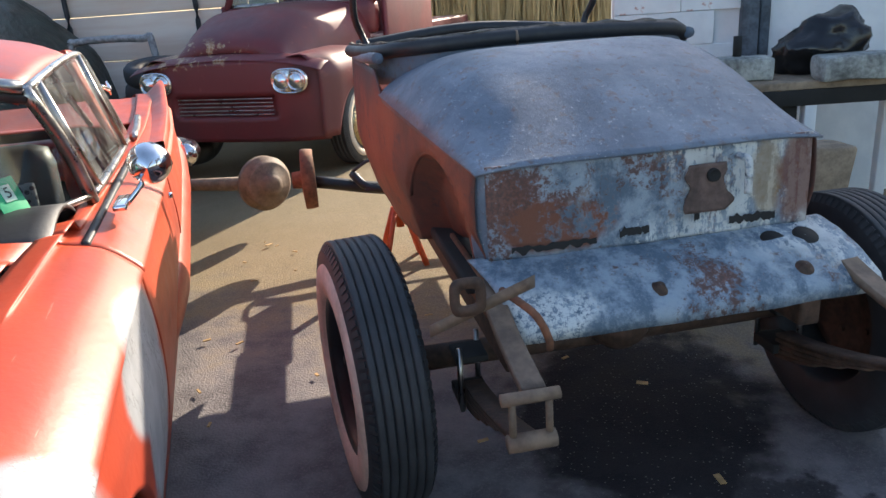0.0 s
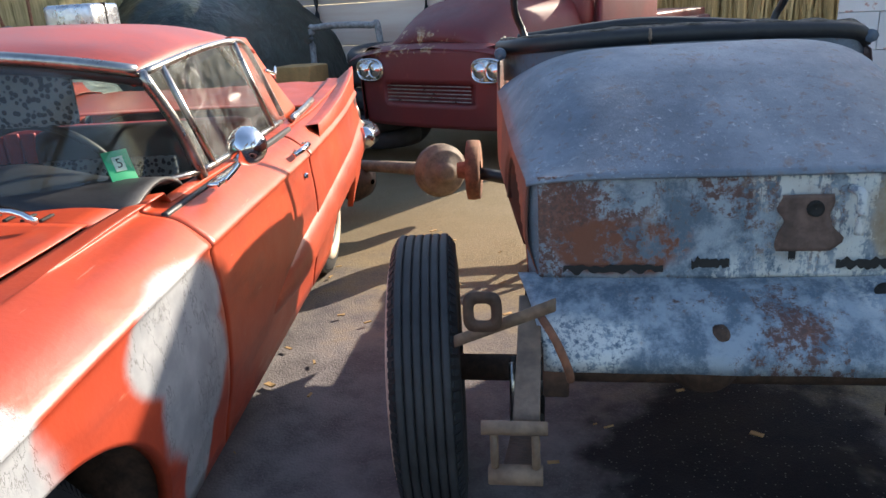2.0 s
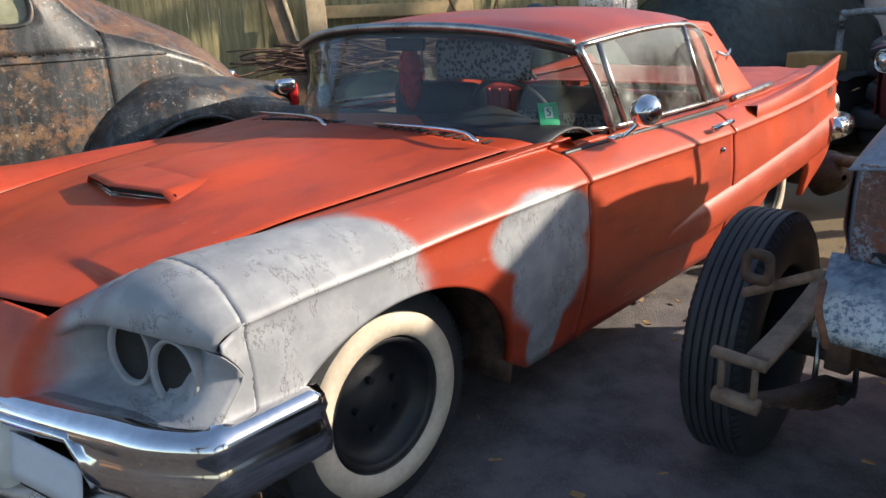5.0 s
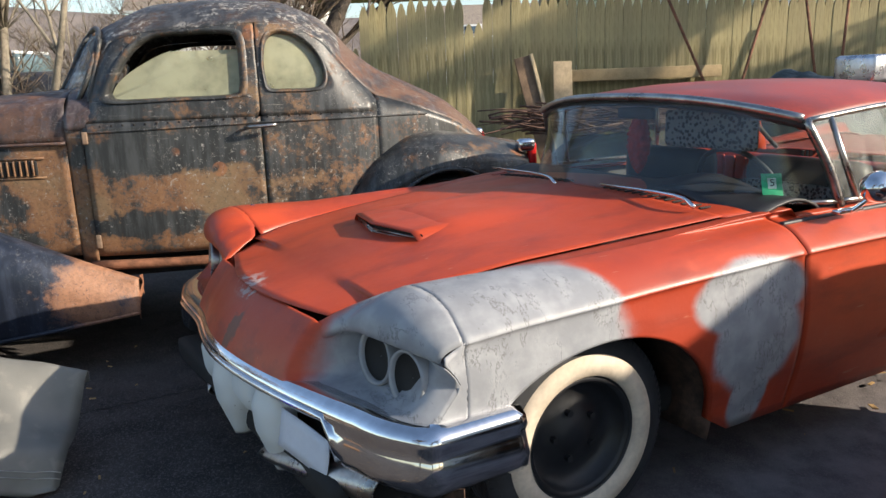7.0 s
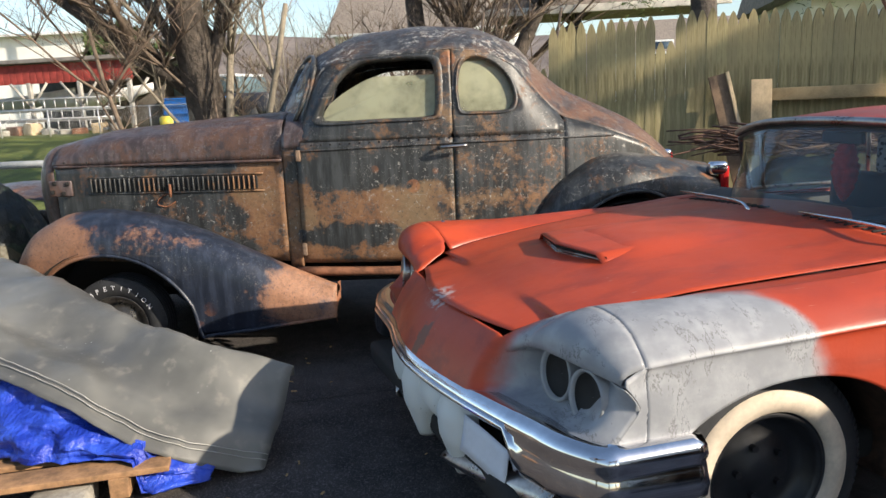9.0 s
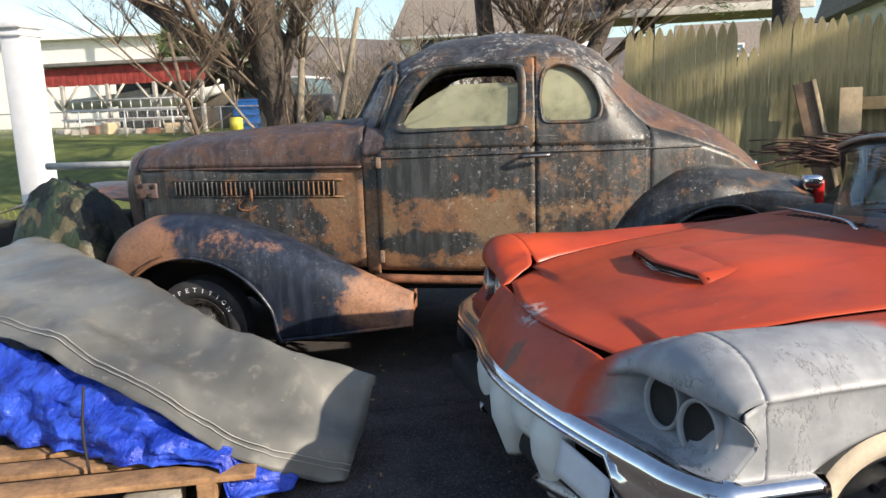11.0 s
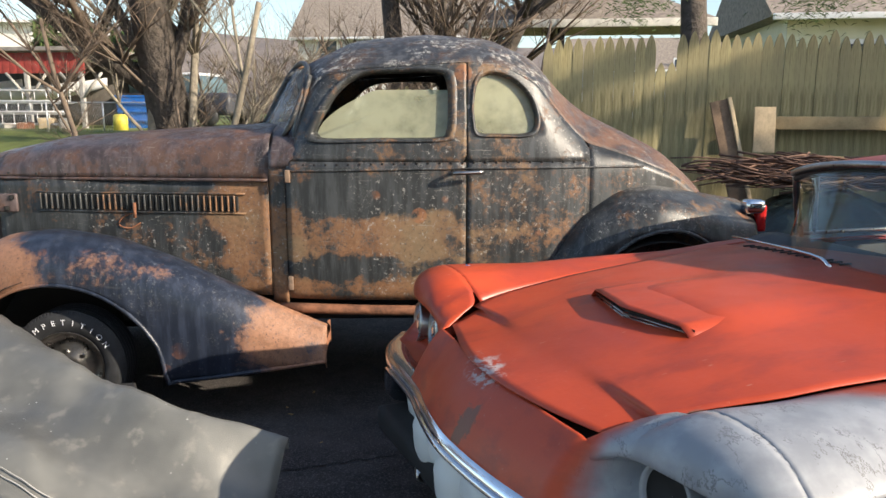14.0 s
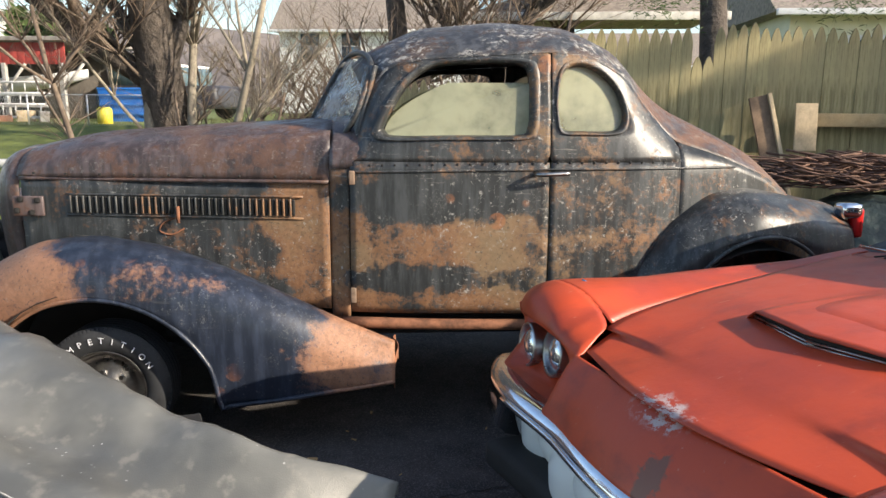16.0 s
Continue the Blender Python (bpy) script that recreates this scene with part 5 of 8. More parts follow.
# split windscreen
for side in (1, -1):
    a, b, c, d = Vector((-0.79, 0.02, 1.41)), Vector((-0.985, 0.54, 1.345)), Vector((-1.125, 0.51, 1.67)), Vector((-0.99, 0.02, 1.74))
    rows = [[tuple((a + (b - a) * u) * (1 - v) + (d + (c - d) * u) * v) for u in np.linspace(0, 1, 6)] for v in np.linspace(0, 1, 6)]
    bm = sheet(rows)
    gl = part("windscreen_pane", bm if side > 0 else mirrored(bm), SKYFILMGLASS, cp, "flat windscreen pane with a whitish film standing in for reflected sky")
    gl.visible_shadow = False
    fr = tube([tuple(q) for q in (a, b, c, d, a)], 0.015, 6, 40)
    part("windscreen_frame", fr if side > 0 else mirrored(fr), RC_BODY, cp)
    pl = sheet([[(-1.02 - 0.11 * k - 0.03 * v, (0.535 - 0.03 * k) + v * (0.06 + 0.03 * (1 - k)), 1.26 + 0.41 * k) for v in np.linspace(0, 1, 4)] for k in np.linspace(0, 1, 10)])
    part("front_pillar", pl if side > 0 else mirrored(pl), RC_BODY, cp, "", 0.02)
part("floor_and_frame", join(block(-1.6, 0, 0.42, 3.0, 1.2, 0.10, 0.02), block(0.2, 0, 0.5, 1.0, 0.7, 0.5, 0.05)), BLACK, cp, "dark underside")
part("seat_back", block(-2.05, 0, 0.90, 0.25, 1.2, 0.60, 0.08), simple("mouldy_seat_cloth", (0.20, 0.18, 0.10), 0.95, var=0.4), cp, "mouldy seat back")
for side in (1, -1):
    w = tyre(cp, "front_wheel", 0.10, side * 0.735, 0.195, 0.295, 0.20, 0.18, None, 0, side, 5, "black tyre with white raised lettering and bare steel rim", DULLCHROME)
    tyre(cp, "rear_wheel", -2.97, side * 0.72, 0.225, 0.325, 0.20, 0.19, WHITEWALL, 0, side, 5, "", BLACKPAINT, (0.20, 0.26))
    if side > 0:
        for i, ch in enumerate("COMPETITION"):
            a = radians(150 - 12 * i)
            tc = bpy.data.curves.new("tyre_letter", "FONT")
            tc.body, tc.size, tc.align_x, tc.align_y, tc.extrude = ch, 0.040, "CENTER", "CENTER", 0.001
            tc.materials.append(PAPER)
            lo = new("tyre_letter", tc)
            lo.parent = w
            lo.matrix_basis = pose(0, 0.104, 0) @ Matrix.Rotation(radians(180), 4, "Z") @ Matrix.Rotation(radians(90), 4, "X") @ Matrix.Rotation(a - math.pi / 2, 4, "Z") @ pose(0, 0.236, 0)


# ---- stripped roadster body on its chassis ----
RD = pose(0.78, 2.45, 0, 0, 0, 110)
def blistered(name, rust, white, tan):
    """Blistered blue-grey paint; rust and white give how far each has spread."""
    m = Mat(name, (0.1, 0.12, 0.14), 0.6)
    a, b, c = m.noise(2.4, 6, 0.65), m.noise(11, 7, 0.75), m.noise(60, 6, 0.8)
    dr = m.noise(8, 5, 0.7, m.stretched(1.0, 2.4, 0.30))
    col = m.mix(m.step(b, 0.40, 0.60), (0.10, 0.145, 0.195), (0.30, 0.36, 0.42))
    col = m.mix(m.math("MULTIPLY", m.step(c, 0.55, 0.61), 0.35), col, (0.38, 0.43, 0.47))
    col = m.mix(m.math("MULTIPLY", m.step(m.math("ADD", m.math("MULTIPLY", a, 0.6), m.math("MULTIPLY", c, 0.4)), rust, rust + 0.045), 0.92), col, m.mix(m.step(c, 0.4, 0.6), (0.20, 0.075, 0.040), (0.095, 0.042, 0.028)))
    wh = m.math("MULTIPLY", m.step(m.math("ADD", m.math("MULTIPLY", dr, 0.55), m.math("MULTIPLY", c, 0.45)), 0.475, 0.525), m.step(m.math("ADD", m.math("MULTIPLY", m.axis("Y"), -0.55), m.noise(3.2, 4)), white, white + 0.19))
    col = m.mix(m.math("MULTIPLY", wh, 0.9), col, (0.66, 0.68, 0.66))
    if tan:
        col = m.mix(m.math("MULTIPLY", m.blob(-0.13, -0.31, 0.86, 0.3, 0.045, 0.11, 0.5, 0.5, 14), 0.6), col, (0.42, 0.29, 0.14))
        col = m.mix(m.math("MULTIPLY", m.blob(-0.13, -0.40, 0.85, 0.3, 0.06, 0.12, 0.5, 0.7, 14), 0.85), col, (0.17, 0.062, 0.035))
        col = m.mix(m.math("MULTIPLY", m.blob(-0.13, 0.28, 0.80, 0.3, 0.16, 0.06, 0.5, 0.9, 9), m.step(b, 0.42, 0.52)), col, (0.19, 0.070, 0.038))
    else:
        edge = m.math("MULTIPLY", m.blob(-0.33, 0.34, 0.63, 0.07, 0.12, 0.08, 0.6, 0.8, 12), m.step(c, 0.42, 0.52))
        col = m.mix(m.math("MULTIPLY", edge, 0.9), col, (0.68, 0.70, 0.68))
    m.set("Base Color", col)
    m.set("Roughness", m.math("ADD", 0.42, m.math("MULTIPLY", c, 0.4)))
    m.bump(m.math("ADD", c, m.math("MULTIPLY", b, 0.6)), 0.6, 0.006)
    return m.mat


RD_PANEL = blistered("blistered_grey_paint", 0.515, 0.40, True)
RD_APRON = blistered("scuffed_blue_grey_paint", 0.545, 0.58, False)
m = Mat("worn_dark_blue_paint", (0.03, 0.035, 0.045), 0.5)
a, b, c = m.noise(2.0, 6, 0.65), m.noise(10, 6, 0.7), m.noise(70, 6, 0.8)
col = m.mix(m.step(a, 0.36, 0.68), (0.095, 0.125, 0.170), (0.235, 0.28, 0.345))
col = m.mix(m.math("MULTIPLY", m.step(m.math("ADD", m.math("MULTIPLY", b, 0.6), m.math("MULTIPLY", a, 0.4)), 0.55, 0.63), 0.6), col, (0.20, 0.125, 0.09))
fl = m.math("MULTIPLY", m.step(c, 0.58, 0.64), m.step(m.noise(3.5, 3), 0.40, 0.60))
col = m.mix(m.math("MULTIPLY", fl, 0.8), col, (0.42, 0.46, 0.50))
col = m.mix(m.math("MULTIPLY", m.step(m.noise(38, 6, 0.8), 0.56, 0.62), 0.55), col, (0.13, 0.075, 0.055))
m.set("Base Color", col)
m.set("Roughness", m.math("ADD", 0.46, m.math("MULTIPLY", b, 0.25)))
m.bump(m.math("ADD", m.math("MULTIPLY", c, 0.6), m.math("ADD", b, m.math("MULTIPLY", m.noise(4, 3), 2.5))), 0.32, 0.008)
RD_DECK = m.mat
m = Mat("rust_red_side", (0.2, 0.06, 0.03), 0.6)
a, b, c = m.noise(2.2, 6, 0.65), m.noise(12, 6, 0.7), m.noise(60, 5, 0.7)
col = m.mix(m.step(a, 0.35, 0.62), (0.28, 0.075, 0.035), (0.10, 0.045, 0.035))
col = m.mix(m.math("MULTIPLY", m.step(b, 0.55, 0.66), 0.7), col, (0.045, 0.040, 0.045))
col = m.mix(m.math("MULTIPLY", m.step(m.axis("Z"), 0.98, 1.12), 0.8), col, (0.050, 0.050, 0.058))
m.set("Base Color", col)
m.bump(m.math("ADD", c, b), 0.35, 0.004)
RD_SIDE = m.mat
JACKRED = simple("orange_jack_paint", (0.62, 0.10, 0.03), 0.5, var=0.25)

rd = thing("roadster_body", RD, "stripped vintage roadster with blistered grey paint and rust, no hood", "car")
rw_ = prof([(-0.14, 0.455), (0.1, 0.495), (0.4, 0.535), (0.8, 0.585), (1.5, 0.60), (1.75, 0.56)], 0.1)
rz = prof([(-0.14, 0.962), (0.0, 0.985), (0.2, 1.035), (0.45, 1.10), (0.70, 1.145), (0.80, 1.155)], 0.08)
# deck lid, crowned
rows = []
for x in np.linspace(-0.155, 0.72, 40):
    w = rw_(x) + 0.006
    k = (x + 0.155) / 0.875
    ez = 0.948 + 0.10 * k
    rows.append([(x - 0.02 * (1 - v * v) * (1 - k), v * w, ez + (rz(x) + 0.110 * (k * (1 - k)) * 4.0 * (0.8 + 0.2 * k) - ez) * (1 - abs(v) ** 5.5)) for v in np.linspace(-1, 1, 41)])
part("deck_lid", sheet(rows), RD_DECK, rd, "dark blue-grey deck lid with worn paint", 0.006)
part("deck_handle", tube([(0.30, -0.15, 1.085), (0.285, -0.155, 1.112), (0.285, -0.20, 1.118), (0.29, -0.245, 1.112), (0.305, -0.25, 1.085)], 0.007, 8, 24), DULLCHROME, rd, "chrome deck handle")
# body tub sides with a concave wheel housing
for side in (1, -1):
    rows = []
    for x in np.linspace(-0.135, 1.70, 60):
        w = rw_(x)
        top = 0.946 + 0.10 * (x + 0.155) / 0.875 if x < 0.70 else min(1.13, 1.044 + 1.2 * (x - 0.70))
        bot = 0.715 - 0.14 * min(1, max(0, (x - 0.05) / 0.5))
        row = []
        for z in np.linspace(top, bot, 22):
            y = w + 0.008 * math.sin(math.pi * (z - bot) / max(0.1, top - bot)) - 0.06 * max(0, (0.80 - z)) / 0.25
            d = ((x - 0.18) / 0.30) ** 2 + ((z - 0.60) / 0.34) ** 2
            if d < 1:
                y -= 0.085 * min(1, (1 - d) * 3.5)
            row.append((x, side * y, z))
        rows.append(row)
    part("body_side", sheet(rows), RD_SIDE, rd, "rust-red body side with an empty wheel housing", 0.004)
    part("wheel_housing_lip", tube([(0.18 + 0.30 * math.cos(t_), side * (rw_(0.18 + 0.30 * math.cos(t_)) - 0.006), 0.60 + 0.34 * math.sin(t_)) for t_ in np.linspace(0.5, math.pi - 0.35, 16)], 0.008, 8, 40), RD_SIDE, rd)
    part("corner_post", sheet([[(-0.145 + 0.055 * (1 - math.cos(t_)), side * (0.405 + 0.058 * math.sin(t_)), z) for t_ in np.linspace(0, math.pi / 2, 8)] for z in np.linspace(0.715, 0.95, 8)]), RD_DECK, rd, "", 0.004)
    part("cockpit_rim", tube([(0.74, side * (rw_(0.74) - 0.01), 1.165), (1.2, side * (rw_(1.2)), 1.145), (1.70, side * (rw_(1.7)), 1.14)], 0.020, 8, 30), RD_DECK, rd)
    part("windscreen_stanchion", tube([(1.62, side * 0.50, 1.12), (1.66, side * 0.53, 1.20), (1.62, side * 0.56, 1.30), (1.58, side * 0.55, 1.50), (1.55, side * 0.53, 1.72)], 0.016, 8, 30), BLACKPAINT, rd, "black windscreen stanchion")
    part("frame_rail", block(0.9, side * 0.40, 0.52, 2.3, 0.06, 0.11, 0.008), GREASE, rd, "greasy frame rail")
    # rear spring, arm and shackle
    part("spring_hanger", sheet([[(-0.20 - 0.36 * k, side * (0.455 + 0.025 * v), 0.70 - 0.10 * k - 0.012 * math.sin(math.pi * k)) for v in (-1, -0.9, 0.9, 1)] for k in np.linspace(0, 1, 10)]), DUSTYSTEEL, rd, "dusty steel spring hanger arm", 0.022)
    for dy in (-0.038, 0.038):
        part("shackle_link", tube([(-0.60, side * (0.475 + dy), 0.605), (-0.60, side * (0.475 + dy), 0.500)], 0.008, 8), DUSTYSTEEL, rd, "dusty shackle link")
    part("shackle_bolt", tube([(-0.60, side * 0.415, 0.605), (-0.60, side * 0.535, 0.605)], 0.013, 10, taper=0.014), DUSTYSTEEL, rd)
    part("shackle_bush", tube([(-0.60, side * 0.425, 0.505), (-0.60, side * 0.525, 0.505)], 0.019, 12), DUSTYSTEEL, rd, "cast shackle bush")
    for i in range(5):
        l = 1 - 0.17 * i
        part("spring_leaf", sheet([[(-0.05 - 0.55 * l * k, side * (0.475 + 0.027 * v), 0.345 - 0.016 * i + 0.155 * k ** 1.4 * (l if l < 1 else 1)) for v in (-1, 1)] for k in np.linspace(-0.5, 1, 16)]), GREASE, rd, "", 0.010)
    part("axle_clamp", block(-0.02, side * 0.475, 0.30, 0.10, 0.09, 0.03, 0.004), BLACK, rd)
    part("axle_clamp", block(-0.02, side * 0.475, 0.42, 0.10, 0.09, 0.02, 0.004), BLACK, rd)
    part("clamp_bolt", tube([(0.03, side * 0.44, 0.27), (0.03, side * 0.44, 0.46)], 0.008, 6), DULLCHROME, rd)
    part("clamp_bolt", tube([(-0.07, side * 0.51, 0.27), (-0.07, side * 0.51, 0.46)], 0.008, 6), DULLCHROME, rd)
# rear panel with ragged rust edges, raised handle plate
rows = []
for z in np.linspace(0.725, 0.962, 24):
    rows.append([(-0.148 - 0.012 * math.cos(v * 1.4) + 0.004 * noise.noise((v * 5, z * 9, 0)), v * 0.435, z) for v in np.linspace(-1, 1, 60)])
part("tail_panel", sheet(rows), RD_PANEL, rd, "blistered white, blue and rust tail panel", 0.004)
def ragged(y0, y1, z0, z1, x, n=26, seed=0):
    up = [(x + 0.0, y0 + (y1 - y0) * k, z1 + 0.011 * noise.noise((k * 9 + seed, seed, 1))) for k in np.linspace(0, 1, n)]
    lo = [(x - 0.002, y0 + (y1 - y0) * k, z0 + 0.014 * noise.noise((k * 11 + seed, seed, 5))) for k in np.linspace(0, 1, n)]
    return sheet([up, lo])


part("rust_hole", ragged(0.38, 0.16, 0.742, 0.758, -0.166, seed=2), BLACK, rd, "dark rusted-through gap")
part("rust_hole", ragged(0.10, 0.02, 0.752, 0.772, -0.167, seed=5), BLACK, rd)
part("rust_hole", ragged(-0.10, -0.115, 0.77, 0.86, -0.169, seed=7), BLACK, rd)
part("rust_hole", ragged(-0.20, -0.33, 0.748, 0.768, -0.167, seed=9), BLACK, rd)
part("lock_plate", sheet([[(-0.174 + 0.004 * noise.noise((y * 20, z * 20, 3)), y + 0.008 * noise.noise((z * 30, 0, 2)), z) for y in np.linspace(-0.075 - 0.02 * noise.noise((z * 24, 1, 0)), -0.185 + 0.03 * noise.noise((z * 19, 7, 0)), 8)] for z in np.linspace(0.79, 0.915, 14)]), simple("scabby_brown_plate", (0.135, 0.088, 0.072), 0.8, var=0.5, scale=18, bump=0.5, dist=0.003), rd, "ragged brown plate round the lock", 0.003)
part("lock_hole", lathe([(0.001, 0.0), (0.011, 0.0), (0.016, -0.006), (0.018, 0.004)], 14, "x"), BLACK, rd, place=pose(-0.178, -0.145, 0.885))
part("panel_handle", tube([(-0.165, -0.215, 0.925), (-0.195, -0.225, 0.92), (-0.203, -0.225, 0.88), (-0.203, -0.225, 0.835)], 0.010, 8, 16), RD_PANEL, rd, "small rusty pull handle")
# sloping apron below the panel
rows = []
for k in np.linspace(0, 1, 16):
    x = -0.125 - 0.215 * k
    z = 0.728 - 0.095 * k - 0.018 * math.sin(math.pi * k) * -1
    rows.append([(x - 0.01 * (1 - v * v), v * (0.485 - 0.03 * k * (v > 0)) - 0.03 * k, z + 0.004 * noise.noise((v * 4, k * 5, 2))) for v in np.linspace(-1, 1, 40)])
rows.append([(q[0] - 0.012, q[1], q[2] - 0.018) for q in rows[-1]])
rows.append([(q[0] + 0.000, q[1], q[2] - 0.026) for q in rows[-1]])
part("rear_apron", sheet(rows), RD_APRON, rd, "blistered blue and white sloping rear apron", 0.004)
for y in (-0.30, -0.39):
    part("apron_hole", lathe([(0.001, 0.0), (0.033, 0.0), (0.034, -0.004)], 20, "z"), BLACK, rd, "round hole in the apron", place=pose(-0.215, y, 0.708, 0, -24, 0))
part("apron_hole", lathe([(0.001, 0.0), (0.010, 0.0), (0.011, -0.004)], 12, "z"), BLACK, rd, place=pose(-0.20, -0.07, 0.712, 0, -24, 0))
for y in (-0.325, 0.06):
    part("apron_bolt", lathe([(0.001, 0.02), (0.012, 0.018), (0.013, 0.008), (0.024, 0.006), (0.026, 0.0)], 14, "z"), GREASE, rd, "greasy apron bolt", place=pose(-0.305, y, 0.655, 0, -30, 0))
# cockpit back rim with a folded dark trim
rim = [(0.80, -0.57, 1.15), (0.74, -0.50, 1.185), (0.70, -0.25, 1.20), (0.69, 0, 1.205), (0.70, 0.25, 1.20), (0.76, 0.47, 1.188), (1.0, 0.575, 1.17), (1.5, 0.60, 1.15)]
part("cockpit_trim", tube(rim, 0.026, 10, 60), VINYL, rd, "cracked dark cockpit trim roll")
rows = [[(q.x - 0.01 * k, q.y, q.z - 0.115 * k) for q in curve_pts(rim[:7], 40)] for k in np.linspace(0, 1, 5)]
part("cockpit_back", sheet(rows), RD_DECK, rd, "dark cockpit back panel", 0.006)
rows = [[(q.x + 0.002, q.y * 1.006, q.z + 0.022 + 0.010 * noise.noise((q.x * 14, q.y * 14, k * 3))) for q in curve_pts(rim, 70)] for k in (0, 1)]
part("crumbling_wood_strip", sheet([[(x - 0.012, y, z) for x, y, z in rows[0]], [(x + 0.012, y, z + 0.008) for x, y, z in rows[1]]]), simple("crumbling_wood", (0.12, 0.10, 0.08), 0.9, var=0.6, scale=30), rd, "crumbling wooden strip on the rim", 0.012)
part("far_cowl_rim", tube([(1.72, -0.55, 1.15), (1.80, 0, 1.19), (1.72, 0.55, 1.15)], 0.030, 8, 24), VINYL, rd)
part("rim_hook", tube([(0.70, 0.10, 1.225), (0.67, 0.10, 1.215), (0.665, 0.10, 1.17)], 0.006, 6), DUSTYSTEEL, rd)
part("floor_tub", block(0.8, 0, 0.62, 1.7, 0.95, 0.04, 0.01), BLACK, rd)
part("rear_cross_tube", tube([(0.05, -0.62, 0.385), (0.05, 0.70, 0.385)], 0.036, 12), GREASE, rd, "greasy rear axle tube")
part("differential", lathe([(0.001, -0.12), (0.05, -0.11), (0.085, -0.06), (0.095, 0.0), (0.085, 0.05), (0.05, 0.10)], 24, "x"), GREASE, rd, "greasy differential housing", place=pose(0.02, 0.03, 0.45))
part("rear_crossmember", block(-0.22, -0.02, 0.585, 0.06, 0.86, 0.06, 0.01), GREASE, rd)
# tail lamp bracket hanging off the corner
part("lamp_bracket_plate", sheet([[(-0.40, 0.545 + 0.040 * math.copysign(abs(math.cos(t_)) ** 0.55, math.cos(t_)) * r_, 0.745 + 0.044 * math.copysign(abs(math.sin(t_)) ** 0.55, math.sin(t_)) * r_) for t_ in np.linspace(0, 2 * math.pi, 25)[:-1]] for r_ in (0.45, 1.0)], close_v=True), GREASE, rd, "round-cornered lamp bracket plate", 0.006)
part("slotted_strap", sheet([[(-0.41 + 0.10 * (1 - k), 0.62 - 0.22 * k, 0.635 + 0.13 * k + s_ * 0.014) for s_ in (-1, 1)] for k in np.linspace(0, 1, 12)]), DUSTYSTEEL, rd, "slotted steel strap", 0.006)
part("brake_pipe", tube([(-0.28, 0.44, 0.70), (-0.40, 0.40, 0.685), (-0.42, 0.375, 0.63), (-0.41, 0.37, 0.60)], 0.009, 8, 20), RUST, rd, "bent rusty pipe")
part("exhaust_mesh_guard", block(0.12, 0.43, 0.60, 0.45, 0.015, 0.10, 0.004), RUST, rd)
tyre(rd, "rear_wheel", 0.05, 0.742, 0.376, 0.376, 0.175, 0.215, PINKWALL, 7, 1, 6, "tall ribbed black tyre with a pinkish whitewall", BLACKPAINT, (0.222, 0.318))
tyre(rd, "rear_wheel", 0.0, -0.70, 0.365, 0.365, 0.175, 0.215, None, 0, -1, 6, "", GREASE)
# front axle with brake gear
fx = 2.35
part("front_axle", tube([(fx, -0.55, 0.36), (fx, -0.3, 0.30), (fx, 0.3, 0.30), (fx, 0.82, 0.40)], 0.036, 8, 20), BLACKPAINT, rd, "black front axle")
for side in (1, -1):
    part("brake_drum", lathe([(0.05, -0.03), (0.165, -0.028), (0.170, 0.01), (0.168, 0.04), (0.12, 0.045), (0.05, 0.05), (0.045, 0.10), (0.001, 0.10)], 32), RUST, rd, "rusty brake drum", place=pose(fx, side * 0.84, 0.42))
    part("steering_arm", tube([(fx, side * 0.60, 0.42), (fx - 0.12, side * 0.52, 0.36), (fx - 0.14, side * 0.3, 0.33)], 0.024, 8), BLACKPAINT, rd)
    part("front_rail_horn", block(2.1, side * 0.36, 0.53, 0.7, 0.05, 0.12, 0.01), simple("tan_rail_paint", (0.33, 0.20, 0.10), 0.7), rd)
part("tie_rod", tube([(fx - 0.14, -0.5, 0.33), (fx - 0.14, 0.55, 0.35)], 0.012, 8), BLACKPAINT, rd)
part("brake_hose", tube([(fx - 0.02, 0.60, 0.44), (fx - 0.06, 0.5, 0.50), (fx - 0.02, 0.42, 0.44), (fx - 0.05, 0.36, 0.48)], 0.010, 6, 24), RUBBER, rd)

# jack stand under the frame
js = thing("jack_stand", RD @ pose(1.95, 0.40, 0), "orange steel jack stand on the ground", "jack stand")
for dx, dy in ((-1, -1), (-1, 1), (1, -1), (1, 1)):
    part("leg", tube([(dx * 0.11, dy * 0.11, 0.0), (dx * 0.025, dy * 0.025, 0.30)], 0.016, 6), JACKRED, js)
part("post", tube([(0, 0, 0.20), (0, 0, 0.44)], 0.022, 8), JACKRED, js)
part("saddle", block(0, 0, 0.455, 0.11, 0.05, 0.03, 0.008), JACKRED, js)
# loose rear axle lying on the ground
ax = thing("loose_axle", pose(-1.72, 4.85, 0.0, 0, 0, -8), "loose rusty rear axle with a brake drum on the ground", "car part")
part("axle_tube", tube([(-0.55, 0, 0.27), (0.40, 0, 0.30)], 0.035, 10, taper=0.045), DUSTYSTEEL, ax)
part("brake_drum", lathe([(0.04, -0.05), (0.150, -0.05), (0.172, -0.03), (0.172, 0.02), (0.150, 0.030), (0.148, 0.060), (0.135, 0.072), (0.075, 0.075), (0.065, 0.11), (0.03, 0.12), (0.001, 0.12)], 40, "x"), DUSTYSTEEL, ax, "rusty brake drum", place=pose(0.46, 0, 0.30, 0, 0, -32))
part("differential", lathe([(0.02, -0.16), (0.11, -0.10), (0.16, 0.0), (0.11, 0.10), (0.02, 0.16)], 24, "x"), GREASE, ax, "greasy differential bulb", place=pose(-0.30, 0, 0.17))
